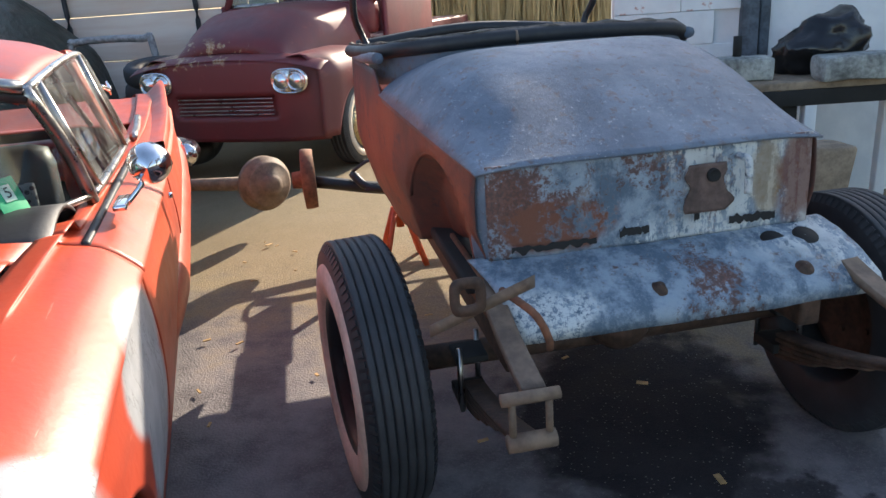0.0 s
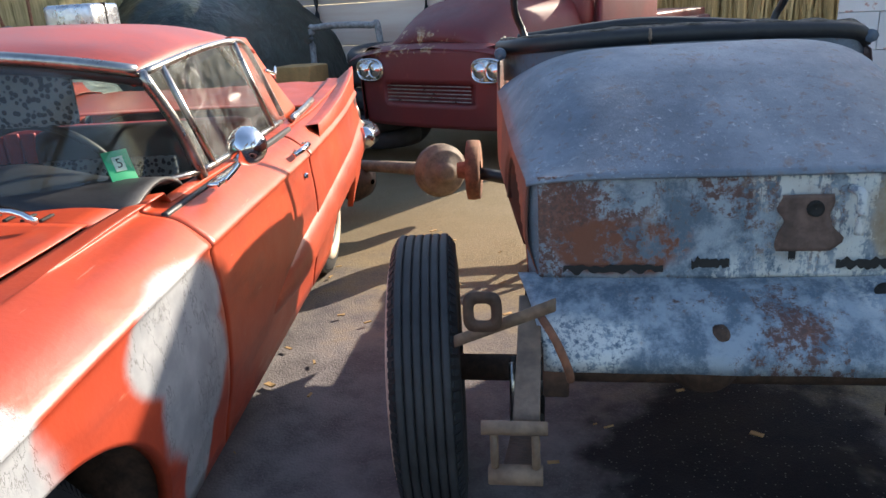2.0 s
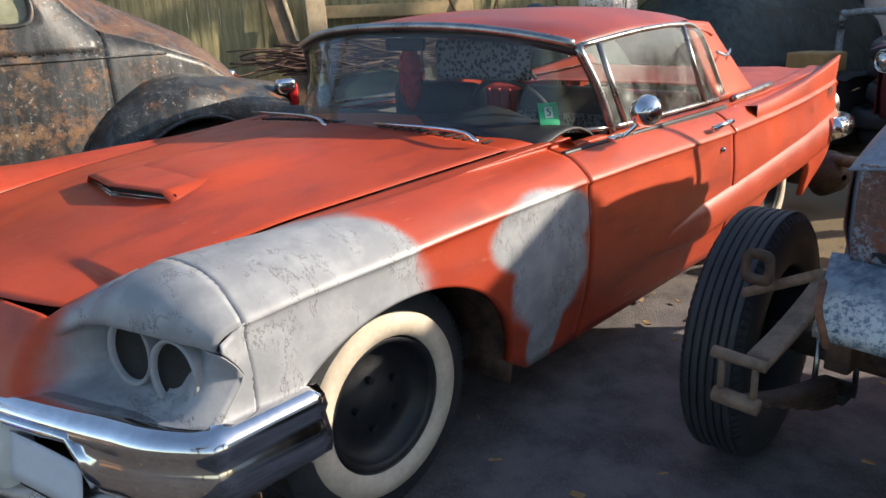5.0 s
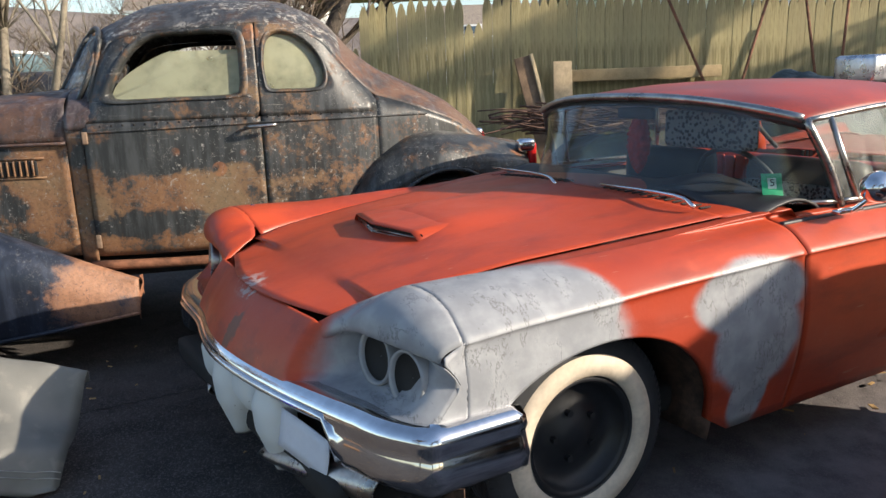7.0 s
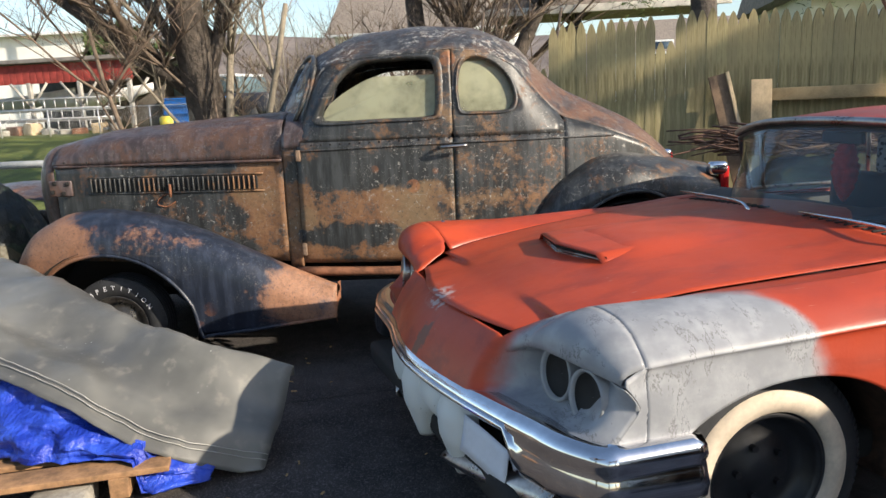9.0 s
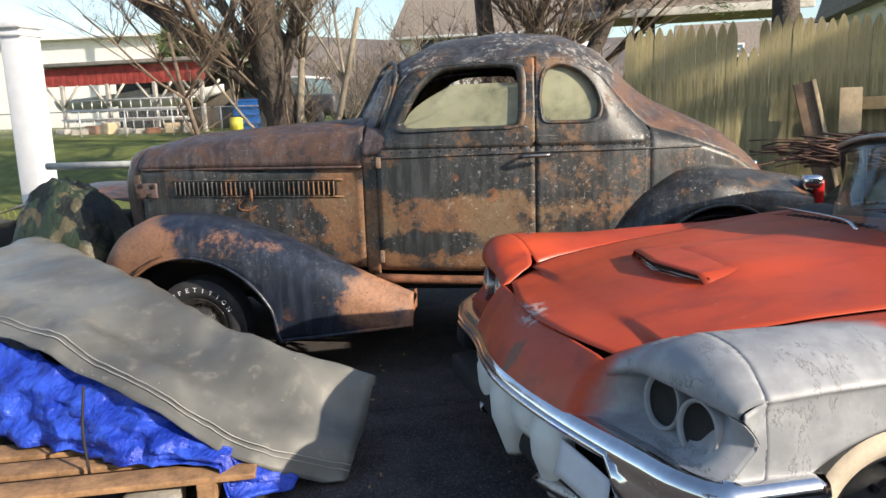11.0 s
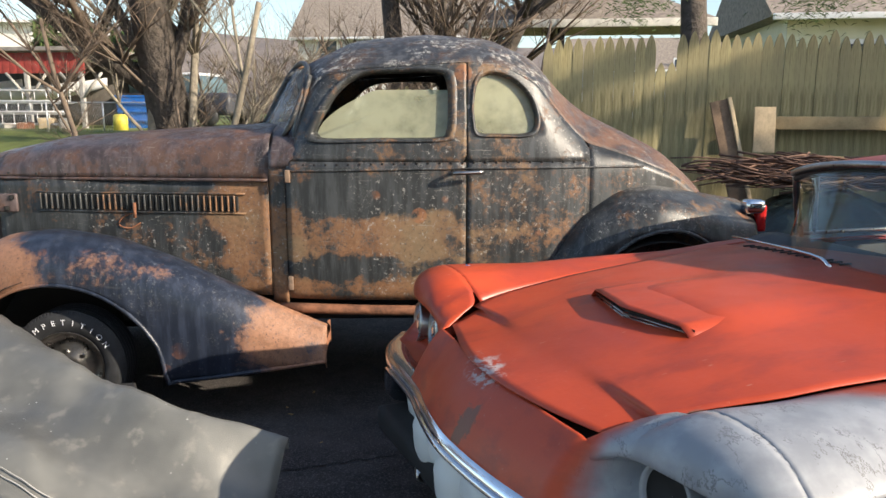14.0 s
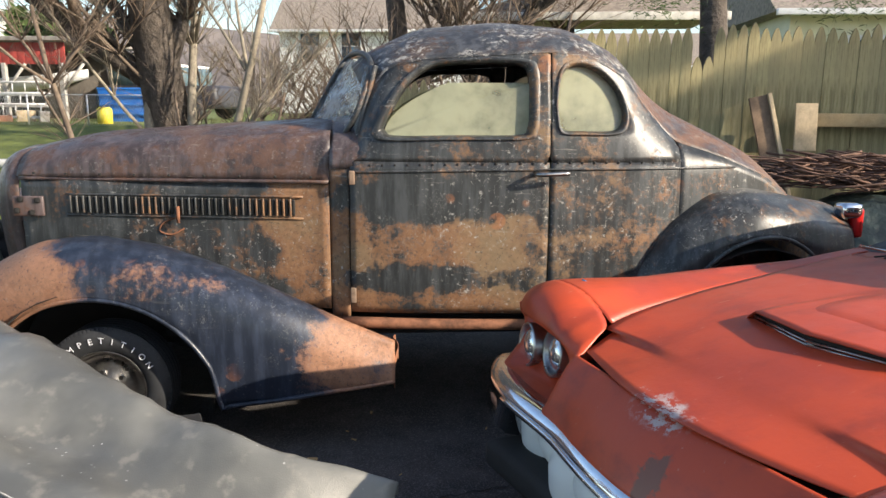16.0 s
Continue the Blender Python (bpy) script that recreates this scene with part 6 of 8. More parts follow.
part("far_brake_drum", lathe([(0.04, -0.06), (0.165, -0.05), (0.16, 0.05), (0.05, 0.07)], 28, "x"), GREASE, ax, place=pose(-0.62, 0, 0.20))


# ---- maroon pickup ----
TK = pose(-2.11, 6.25, 0, 0, 0, -100)
m = Mat("faded_maroon_paint", (0.16, 0.03, 0.03), 0.5)
a, b, c = m.noise(1.8, 5, 0.6), m.noise(9, 6, 0.7), m.noise(50, 4)
col = m.mix(m.step(a, 0.36, 0.66), (0.17, 0.028, 0.030), (0.12, 0.030, 0.034))
chip = m.math("MULTIPLY", m.step(m.math("ADD", m.math("MULTIPLY", b, 0.65), m.math("MULTIPLY", a, 0.35)), 0.52, 0.56), m.math("MAXIMUM", m.blob(-0.12, -0.35, 1.0, 0.35, 0.62, 0.12, 0.5, 0.3, 6), 0.0))
col = m.mix(chip, col, m.mix(m.step(c, 0.4, 0.6), (0.48, 0.36, 0.24), (0.30, 0.16, 0.07)))
col = m.mix(m.math("MULTIPLY", m.step(b, 0.60, 0.70), 0.35), col, (0.30, 0.09, 0.07))
m.set("Base Color", col)
m.set("Roughness", m.math("ADD", 0.33, m.math("MULTIPLY", b, 0.3)))
m.bump(m.math("ADD", m.math("MULTIPLY", c, 0.3), b), 0.15, 0.004)
MAROON = m.mat
tk = thing("pickup_truck", TK, "faded maroon vintage pickup with chipped fenders and twin headlamps", "truck")
kt = prof([(0.06, 0.95), (0.0, 0.985), (-0.2, 1.00), (-0.6, 1.01), (-1.0, 0.97), (-1.3, 0.90)], 0.08)
ko = prof([(0.06, 0.74), (0.0, 0.84), (-0.2, 0.93), (-0.6, 0.97), (-1.2, 0.95), (-1.5, 0.92)], 0.08)
rows = []
for y in np.linspace(-0.86, 0.86, 51):
    av = abs(y) / 0.86
    xf = 0.04 - 0.14 * av ** 4
    rows.append([(xf + 0.03 * math.sin(math.pi * (z - 0.30) / 0.7) - (0.07 if 0.52 < z < 0.68 and abs(y) < 0.46 else 0), y, z - 0.05 * av ** 6 * (z > 0.6)) for z in list(np.linspace(0.31, 0.51, 6)) + [0.525, 0.60, 0.675] + list(np.linspace(0.69, 0.96, 9))])
part("front_panel", sheet(rows), MAROON, tk, "smooth maroon front panel", 0.004)
part("grille_recess", block(-0.03, 0, 0.60, 0.02, 0.92, 0.16), BLACK, tk)
for i in range(5):
    part("grille_bar", block(0.055, 0, 0.538 + 0.031 * i, 0.012, 0.90, 0.010, 0.003), DULLCHROME, tk, "thin chrome grille bar")
rows = []
for k in np.linspace(0, 1, 14):
    rows.append([(0.05 - 0.16 * k, v * 0.90, 0.945 + 0.055 * math.sin(k * math.pi / 2) - 0.06 * abs(v) ** 5 + 0.02 * math.cos(v * 3)) for v in np.linspace(-1, 1, 41)])
part("chipped_brow_panel", sheet(rows), MAROON, tk, "chipped maroon and cream brow over the grille", 0.004)
rows = []
for x in np.linspace(-0.05, -1.30, 30):
    k = (-x - 0.05) / 1.25
    w = 0.52 + 0.20 * k
    t = 1.02 + 0.30 * min(1, k * 2.3) ** 0.55 + 0.06 * k
    half = curve_pts([(x, 0, t), (x, w * 0.5, t - 0.015), (x, w * 0.85, t - 0.08), (x, w, t - 0.22 if t - 0.22 > 0.97 else 0.97), (x, w + 0.03, 0.93)], 16)
    rows.append([(q.x, -q.y, q.z) for q in half[::-1]] + [tuple(q) for q in half[1:]])
part("hood", sheet(rows), MAROON, tk, "domed maroon hood", 0.004)
for side in (1, -1):
    rows = []
    for x in np.linspace(-0.02, -1.45, 50):
        t, o = kt(x), ko(x)
        d = 1 - ((x + 0.62) / 0.44) ** 2
        bt = 0.33 + 0.40 * max(0, d) ** 0.5 if d > 0 else 0.33
        sec = curve_pts([(x, 0.50, t - 0.03), (x, 0.68, t), (x, o - 0.09, t - 0.035), (x, o - 0.01, t - 0.14), (x, o, max(bt, t - 0.26))], 18)
        sec = [Vector((q.x, q.y, max(q.z, bt))) for q in sec]
        for k in np.linspace(0.2, 1, 6):
            sec.append(Vector((x, o - 0.01 * k, sec[17].z + (bt - sec[17].z) * k)))
        rows.append([(q.x, side * q.y, q.z) for q in sec])
    part("front_fender", sheet(rows), MAROON, tk, "", 0.004)
    bez = part("lamp_bezel", sheet([[(0.05 + dx, side * 0.63 + 0.155 * r_ * math.copysign(abs(math.cos(t_)) ** 0.7, math.cos(t_)), 0.795 + 0.098 * r_ * math.copysign(abs(math.sin(t_)) ** 0.8, math.sin(t_))) for t_ in np.linspace(0, 2 * math.pi, 41)[:-1]] for r_, dx in ((1.0, 0.0), (1.0, 0.035), (0.90, 0.04), (0.86, 0.02), (0.2, 0.015))], close_v=True), CHROME, tk, "chrome twin lamp bezel")
    for dy in (-0.068, 0.068):
        part("headlamp", lathe([(0.066, 0.0), (0.068, 0.03), (0.060, 0.036), (0.045, 0.048), (0.001, 0.058)], 28, "x"), GLASSLAMP, bez, "round glass headlamp", place=pose(0.055, side * 0.63 + dy, 0.795))
        part("headlamp_ring", lathe([(0.066, 0.03), (0.074, 0.036), (0.066, 0.046), (0.060, 0.036)], 28, "x"), CHROME, bez, place=pose(0.055, side * 0.63 + dy, 0.795))
    tyre(tk, "front_wheel", -0.62, side * 0.82, 0.36, 0.36, 0.18, 0.20, WHITEWALL, 0, side, 4, "wheel with whitewall and brassy cone hubcap", BLACKPAINT, (0.235, 0.30))
    part("cone_hubcap", lathe([(0.215, side * 0.08), (0.20, side * 0.105), (0.10, side * 0.13), (0.001, side * 0.165)], 32), simple("dull_brass", (0.50, 0.42, 0.26), 0.3, 0.9, var=0.2), tk, "dull brassy cone hubcap", place=pose(-0.62, side * 0.82, 0.36))
    part("cab_side", block(-2.0, side * 0.86, 0.90, 1.25, 0.06, 0.96, 0.03), MAROON, tk)
    part("cab_pillar", tube([(-1.33, side * 0.78, 1.33), (-1.52, side * 0.70, 1.80)], 0.035, 8), MAROON, tk)
    part("cab_rear_pillar", tube([(-2.55, side * 0.82, 1.30), (-2.55, side * 0.70, 1.80)], 0.05, 8), MAROON, tk)
    dg = part("door_glass", sheet([[(-1.40 - 1.1 * v - 0.10 * k * (1 - v), side * (0.83 - 0.11 * k), 1.36 + 0.40 * k) for v in np.linspace(0, 1, 8)] for k in np.linspace(0, 1, 5)]), GLASS, tk, "door window glass")
    dg.visible_shadow = False
    part("rear_wheel_cover", block(-3.6, side * 0.80, 0.75, 1.5, 0.10, 0.5, 0.05), MAROON, tk)
part("cab_body", join(block(-2.0, 0, 0.72, 1.25, 1.66, 0.60, 0.05), block(-2.60, 0, 1.05, 0.08, 1.66, 0.70, 0.03)), MAROON, tk)
part("cab_roof", sheet([[(-1.48 - 1.2 * k, v * 0.76, 1.80 + 0.10 * (1 - v ** 4) * math.sin(math.pi * (0.15 + 0.7 * k))) for v in np.linspace(-1, 1, 15)] for k in np.linspace(0, 1, 12)]), MAROON, tk, "", 0.03)
wsr = [[(-1.28 - 0.20 * k - 0.10 * abs(v) ** 2, v * (0.76 - 0.06 * k), 1.36 + 0.42 * k) for v in np.linspace(-1, 1, 15)] for k in np.linspace(0, 1, 6)]
wg = part("windscreen", sheet(wsr), GLASS, tk, "windscreen glass")
wg.visible_shadow = False
part("windscreen_frame", tube([tuple(q) for q in wsr[0]], 0.022, 8, 30), DULLCHROME, tk, "pale windscreen frame")
part("windscreen_bar", tube([wsr[0][7], wsr[-1][7]], 0.014, 6), DULLCHROME, tk)
part("cowl", block(-1.36, 0, 1.20, 0.18, 1.60, 0.30, 0.06), MAROON, tk)
part("cargo_bed", block(-3.6, 0, 0.80, 1.9, 1.40, 0.55, 0.03), MAROON, tk)
part("chassis", block(-1.8, 0, 0.40, 3.6, 0.9, 0.14, 0.02), BLACK, tk)
part("inner_wheel_well", block(-0.62, 0, 0.62, 1.0, 1.2, 0.36, 0.05), BLACK, tk)


# ---- fence, buildings and trees round the yard ----
rng = random.Random(7)
m = Mat("green_grey_fence_wood", (0.3, 0.28, 0.16), 0.85)
gr = m.noise(18, 5, 0.65, m.stretched(1, 1, 0.10))
col = m.mix(m.step(gr, 0.40, 0.60), (0.23, 0.195, 0.092), (0.46, 0.39, 0.20))
col = m.mix(m.math("MULTIPLY", m.random(), 0.55), col, (0.27, 0.23, 0.13))
col = m.mix(m.math("MULTIPLY", m.step(m.noise(2.5, 4), 0.48, 0.7), 0.4), col, (0.19, 0.18, 0.085))
m.set("Base Color", col)
m.bump(gr, 0.4, 0.004)
FENCEWOOD = m.mat
fence = thing("picket_fence", pose(-6.0, 0, -0.12), "tall weathered greenish wooden picket fence", "fence")


def picket(h, w=0.097):
    bm = bmesh.new()
    prof_ = [(-w / 2, 0), (w / 2, 0), (w / 2, h - 0.14), (w * 0.40, h - 0.08), (w * 0.18, h - 0.02), (0, h), (-w * 0.18, h - 0.02), (-w * 0.40, h - 0.08), (-w / 2, h - 0.14)]
    front = [bm.verts.new((0.010, y, z)) for y, z in prof_]
    back = [bm.verts.new((-0.010, y, z)) for y, z in prof_]
    bm.faces.new(front)
    bm.faces.new(back[::-1])
    for i in range(len(prof_)):
        j = (i + 1) % len(prof_)
        bm.faces.new((front[j], front[i], back[i], back[j]))
    me = bpy.data.meshes.new("picket")
    bm.to_mesh(me)
    bm.free()
    me.materials.append(FENCEWOOD)
    return me


shapes = [picket(2.29), picket(2.32), picket(2.26), picket(2.30), picket(2.03)]
y, i = 0.30, 0
while y < 9.5:
    me = shapes[4] if i in (11, 12) else shapes[rng.randrange(4)]
    ob = new("picket", me)
    ob.parent = fence
    ob.matrix_basis = pose(rng.uniform(-0.006, 0.006), y, rng.uniform(-0.02, 0.02) + 0.035 * math.sin(y * 0.9), rng.uniform(-0.12, 0.12), 0, rng.uniform(-2, 2))
    y += 0.0972 + rng.uniform(0, 0.0012)
    i += 1
for z in (0.45, 1.65):
    part("fence_rail", block(-0.035, 4.9, z, 0.04, 9.3, 0.09), FENCEWOOD, fence)
# the older dark run of fence behind the coupe
fence2 = thing("old_fence", pose(-6.9, 0, -0.12), "dark weathered old wooden fence run", "fence")
for k in range(20):
    ob = new("picket", shapes[k % 3])
    ob.parent = fence2
    ob.matrix_basis = pose(-0.03 * k * 0.6, 0.25 - 0.0975 * k, -0.42 + rng.uniform(-0.05, 0.03), rng.uniform(-0.2, 0.2), 0, rng.uniform(-3, 3))

# white painted block wall with its dark door frame
m = Mat("peeling_white_blockwork", (0.75, 0.76, 0.78), 0.8)
peel = m.math("MULTIPLY", m.step(m.noise(3.2, 5, 0.7), 0.60, 0.63), m.step(m.axis("X"), 0.9, 0.2))
m.set("Base Color", m.mix(peel, m.mix(m.step(m.noise(5, 5), 0.3, 0.7), (0.66, 0.68, 0.70), (0.78, 0.79, 0.80)), (0.55, 0.36, 0.32)))
m.bump(m.noise(45, 4), 0.3, 0.004)
WHITEWASH = m.mat
wall = thing("wall_shop", pose(0.92, 5.40, -0.05), "white painted block wall with peeling pink patches", "wall", kind="structure")
part("wall_core", block(2.6, 0.16, 1.28, 5.2, 0.28, 2.56), WHITEWASH, wall)
mesh_cache = {}
for r in range(12):
    x = 0.0 if r % 2 == 0 else -0.2
    while x < 3.4:
        x0, x1 = max(0.0, x), min(x + 0.40, 3.4)
        if not (0.72 < (x0 + x1) / 2 < 1.72) or r > 10:
            key = round(x1 - x0, 3)
            if key > 0.05:
                if key not in mesh_cache:
                    bm = block(0, 0, 0, key - 0.003, 0.03, 0.197, 0.003)
                    mesh_cache[key] = bpy.data.meshes.new("wall_block")
                    bm.to_mesh(mesh_cache[key])
                    bm.free()
                    mesh_cache[key].materials.append(WHITEWASH)
                ob = new("wall_block", mesh_cache[key])
                ob.parent = wall
                ob.matrix_basis = pose((x0 + x1) / 2, 0.010 + rng.uniform(0, 0.0015), 0.1 + 0.2 * r)
        x += 0.40
DOORPAINT = simple("dark_blue_grey_door_paint", (0.085, 0.105, 0.13), 0.7, var=0.5, scale=14, bump=0.4)
part("door_frame", join(block(0.80, -0.01, 1.1, 0.10, 0.10, 2.2, 0.01), block(0.89, 0.0, 1.1, 0.06, 0.06, 2.2, 0.01)), DOORPAINT, wall, "chipped dark door frame")
part("door_leaf", block(1.32, 0.02, 1.1, 0.80, 0.04, 2.15, 0.01), WHITEWASH, wall)
# bench of scrap with concrete blocks and a black bag against the wall
tbl = thing("work_bench", pose(1.95, 4.72, 0, 0, 0, 8), "rough outdoor bench with white posts, dark boards", "bench")
part("bench_top", block(0, 0, 0.80, 1.1, 0.50, 0.04, 0.006), WOOD, tbl)
for dx, dy in ((-0.15, -0.22), (0.48, -0.22), (-0.48, 0.20), (0.48, 0.20)):
    part("post", block(dx, dy, 0.39, 0.06, 0.06, 0.78, 0.006), WHITEWASH, tbl, "white painted post")
part("front_board", block(0, -0.24, 0.74, 1.1, 0.03, 0.08, 0.005), BLACK, tbl)
part("dark_panel", block(-0.28, -0.20, 0.40, 0.16, 0.02, 0.72, 0.003), BLACK, tbl)


def rough_block(name, place, sx, sy, sz, mat_, label, category, seed, amp=0.012):
    bm = block(0, 0, sz / 2, sx, sy, sz, 0.02)
    bmesh.ops.subdivide_edges(bm, edges=bm.edges, cuts=3, use_grid_fill=True)
    for v in bm.verts:
        v.co += amp * noise.noise_vector(v.co * 9 + Vector((seed, 0, 0)))
    return solo(name, bm, mat_, place, label, category)


MOSSY = simple("mossy_concrete", (0.34, 0.34, 0.31), 0.9, var=0.65, scale=7, bump=0.6, dist=0.008)
rough_block("concrete_block", pose(1.50, 4.62, 0.82, 0, 0, 4), 0.34, 0.18, 0.12, MOSSY, "mossy grey concrete block on the bench", "concrete block", 1)
rough_block("concrete_block", pose(2.13, 4.50, 0.82, 0, 0, 6), 0.55, 0.18, 0.12, MOSSY, "long mossy concrete block on the bench", "concrete block", 5)
solo("short_pipe", tube([(0, 0, 0), (0, 0, 0.11)], 0.022, 10), BLACK, pose(1.50, 4.62, 0.935), "short black pipe stub on a concrete block", "pipe")
bm = bmesh.new()
bmesh.ops.create_icosphere(bm, subdivisions=4, radius=1)
for v in bm.verts:
    v.co = Vector((v.co.x * 0.24, v.co.y * 0.16, v.co.z * 0.15)) * (1 + 0.30 * noise.noise(v.co * 1.7) + 0.16 * abs(noise.noise(v.co * 5)))
solo("rubbish_bag", bm, simple("shiny_black_plastic", (0.012, 0.012, 0.014), 0.22, var=0.3), pose(1.98, 4.80, 0.97, 0, -18, 10), "crumpled shiny black plastic bag on the bench", "bag")
rough_block("wooden_stump", pose(1.62, 3.72, 0, 0, 6, 14), 0.20, 0.16, 0.66, WOOD, "weathered grey wooden stump leaning by the bench", "stump", 9)

# pale pink boarded trailer side with black straps
m = Mat("faded_pink_boards", (0.6, 0.42, 0.34), 0.8)
gw = m.noise(3, 5, 0.6, m.stretched(0.25, 1, 2.5))
m.set("Base Color", m.mix(m.step(gw, 0.3, 0.7), (0.74, 0.55, 0.45), (0.84, 0.70, 0.61)))
m.bump(gw, 0.3, 0.006)
trailer = thing("box_trailer", pose(-4.35, 8.6, 0, 0, 0, 0), "faded pink boarded trailer side with black straps", "trailer")
for r in range(4):
    part("side_board", block(0, 0.0, 0.62 + 0.50 * r, 3.1, 0.05, 0.494, 0.004), m.mat, trailer)
for x in (-0.62, 0.95):
    part("strap", tube([(x, -0.05, 0.9), (x + 0.02, -0.07, 1.6), (x - 0.02, -0.05, 2.6)], 0.028, 6, 12), RUBBER, trailer, "black rubber strap")
part("chassis", block(0, 0.3, 0.32, 3.1, 0.9, 0.12, 0.01), BLACK, trailer)
part("corner_panel", sheet([[(1.56 + 0.25 * math.sin(a), 0.25 * (1 - math.cos(a)), z) for a in np.linspace(0, 1.57, 8)] for z in np.linspace(0.38, 2.6, 6)]), simple("cream_paint", (0.66, 0.58, 0.46), 0.6), trailer, "cream rounded corner", 0.02)
hoop = thing("roll_hoop", pose(-3.75, 7.4, 0), "tape-wrapped grey bent tube frame", "tube frame")
part("hoop", tube([(-0.45, 0, 0.0), (-0.45, 0, 1.02), (-0.36, 0, 1.14), (0.30, 0, 1.14), (0.42, 0, 1.05), (0.44, 0, 0)], 0.035, 8, 50), simple("peeling_tape", (0.30, 0.30, 0.31), 0.5, var=0.5, scale=20), hoop)
# dark pile of old tyres and parts behind the hardtop
pile = thing("tyre_pile", pose(-3.1, 6.9, 0), "stacked worn black tyres beside a parts heap", "tyre pile")
for k, (x, y, z, rx, ry) in enumerate(((-3.0, 6.9, 0.85, 8, 5), (-3.05, 6.95, 0.66, -4, 6), (-3.4, 7.1, 0.50, 14, -10), (-2.95, 6.85, 0.47, 0, 6), (-3.05, 6.8, 0.28, 3, 0), (-3.45, 7.0, 0.30, 0, 4), (-3.0, 6.9, 0.10, 0, 0), (-3.55, 7.05, 0.10, 0, 0))):
    pr = [(0.20, -0.07), (0.30, -0.085), (0.33, -0.05), (0.335, 0.0), (0.33, 0.05), (0.30, 0.085), (0.20, 0.07), (0.19, 0.0), (0.20, -0.07)]
    part("tyre", lathe(pr, 36, "z"), RUBBER, pile, place=pose(x + 3.1, y - 6.9, z, rx, ry, 0))
rough_block("wooden_crate", pose(-3.75, 6.6, 0.62, 0, 0, 5), 0.40, 0.35, 0.20, simple("yellow_wood", (0.42, 0.26, 0.10), 0.8), "yellowed wooden crate on the parts pile", "crate", 3, 0.004)
rough_block("scrap_heap", pose(-3.75, 6.6, 0, 0, 0, 0), 0.9, 0.8, 0.62, BLACK, "dark heap of old car parts", "parts heap", 4, 0.10)

# dark tarpaulins over heaps by the fence
TARPGREEN = simple("dark_green_tarpaulin", (0.030, 0.042, 0.036), 0.42, var=0.55, scale=5, bump=0.7, dist=0.03, fine=10)
m = Mat("camouflage_tarpaulin", (0.1, 0.12, 0.07), 0.5)
n_ = m.noise(5.0, 2, 0.4)
m.set("Base Color", m.mix(m.step(n_, 0.52, 0.54), m.mix(m.step(m.noise(7, 2, 0.4), 0.55, 0.57), (0.022, 0.036, 0.022), (0.085, 0.075, 0.045)), (0.010, 0.013, 0.011)))
m.bump(m.noise(9, 5), 0.8, 0.04)
CAMO = m.mat


def heap(name, cx, cy, rx, ry, h, mat_, label, seed, sharp=1.3, fold=0.06):
    rows = []
    for i in range(41):
        row = []
        for j in range(41):
            u, v = -1 + i / 20, -1 + j / 20
            r = max(abs(u), abs(v)) * 0.35 + math.hypot(u, v) * 0.65
            z = h * max(0.0, 1 - r ** 2.4) ** (1 / sharp)
            q = Vector((u * 2.2 + seed, v * 2.2, seed))
            z += (fold * noise.noise(q) + fold * 0.7 * abs(noise.noise(q * 3.1))) * min(1, z * 3) 
            row.append((u * rx * (1 + 0.12 * noise.noise(q * 0.7)), v * ry * (1 + 0.12 * noise.noise(q * 0.6 + Vector((4, 4, 0)))), max(0.0, z)))
        rows.append(row)
    return solo(name, sheet(rows), mat_, pose(cx, cy, ground_z(cx, cy) - 0.03), label, "tarpaulin")


heap("tarpaulin_cover", -4.5, 2.5, 0.85, 0.9, 0.98, TARPGREEN, "crumpled dark green tarpaulin over a heap by the fence", 3, 1.8, 0.10)
heap("tarpaulin_cover", -4.35, 3.9, 0.80, 1.15, 1.42, TARPGREEN, "large dark green tarpaulin draped over a heap", 8, 1.6, 0.12)
heap("tarpaulin_cover", -5.6, 7.4, 1.3, 1.9, 1.85, TARPGREEN, "tall dark tarpaulin heap beside the trailer", 14, 1.7, 0.14)
heap("camouflage_tarpaulin", -2.65, -3.72, 0.42, 0.50, 1.12, CAMO, "folded camouflage tarpaulin standing in front of the coupe", 21, 2.2, 0.12)
# brush pile lying over the heap
sticks = []
for k in range(420):
    a = rng.gauss(0.2, 0.5)
    l = rng.uniform(0.25, 0.8)
    c = Vector((-4.75 + rng.gauss(0, 0.20), 2.45 + rng.gauss(0, 0.36), 0.98 + rng.uniform(-0.06, 0.13)))
    d = Vector((math.sin(a) * 0.6, math.cos(a), rng.uniform(-0.25, 0.22))) * l / 2
    sticks.append(tube([c - d, c + Vector((rng.uniform(-.03, .03), rng.uniform(-.03, .03), rng.uniform(-.03, .04))), c + d], rng.uniform(0.004, 0.010), 4, 4))
solo("brush_pile", join(*sticks), simple("dead_twigs", (0.15, 0.085, 0.06), 0.9, var=0.5), Matrix(), "tangled pile of dead brown twigs on tarpaulin", "brush pile", kind="stuff")
# boards leaning on the fence
PALEBOARD = simple("pale_plywood", (0.52, 0.40, 0.25), 0.8, var=0.25)
solo("leaning_board", block(0, 0, 0.85, 0.03, 0.16, 1.70, 0.003), simple("brown_board", (0.22, 0.145, 0.09), 0.85, var=0.35), pose(-5.66, 2.28, -0.06, 13, -7, 0), "brown board leaning against the fence", "board")
solo("leaning_board", block(0, 0, 0.86, 0.035, 0.035, 1.74, 0.003), PALEBOARD, pose(-5.63, 2.38, -0.06, 13, -7, 0), "pale batten leaning against the fence", "board")
solo("plywood_offcut", block(0, 0, 0.20, 0.02, 0.19, 0.42, 0.002), PALEBOARD, pose(-5.72, 2.30, 1.12, 0, -6, 0), "pale plywood offcut against the fence", "board")
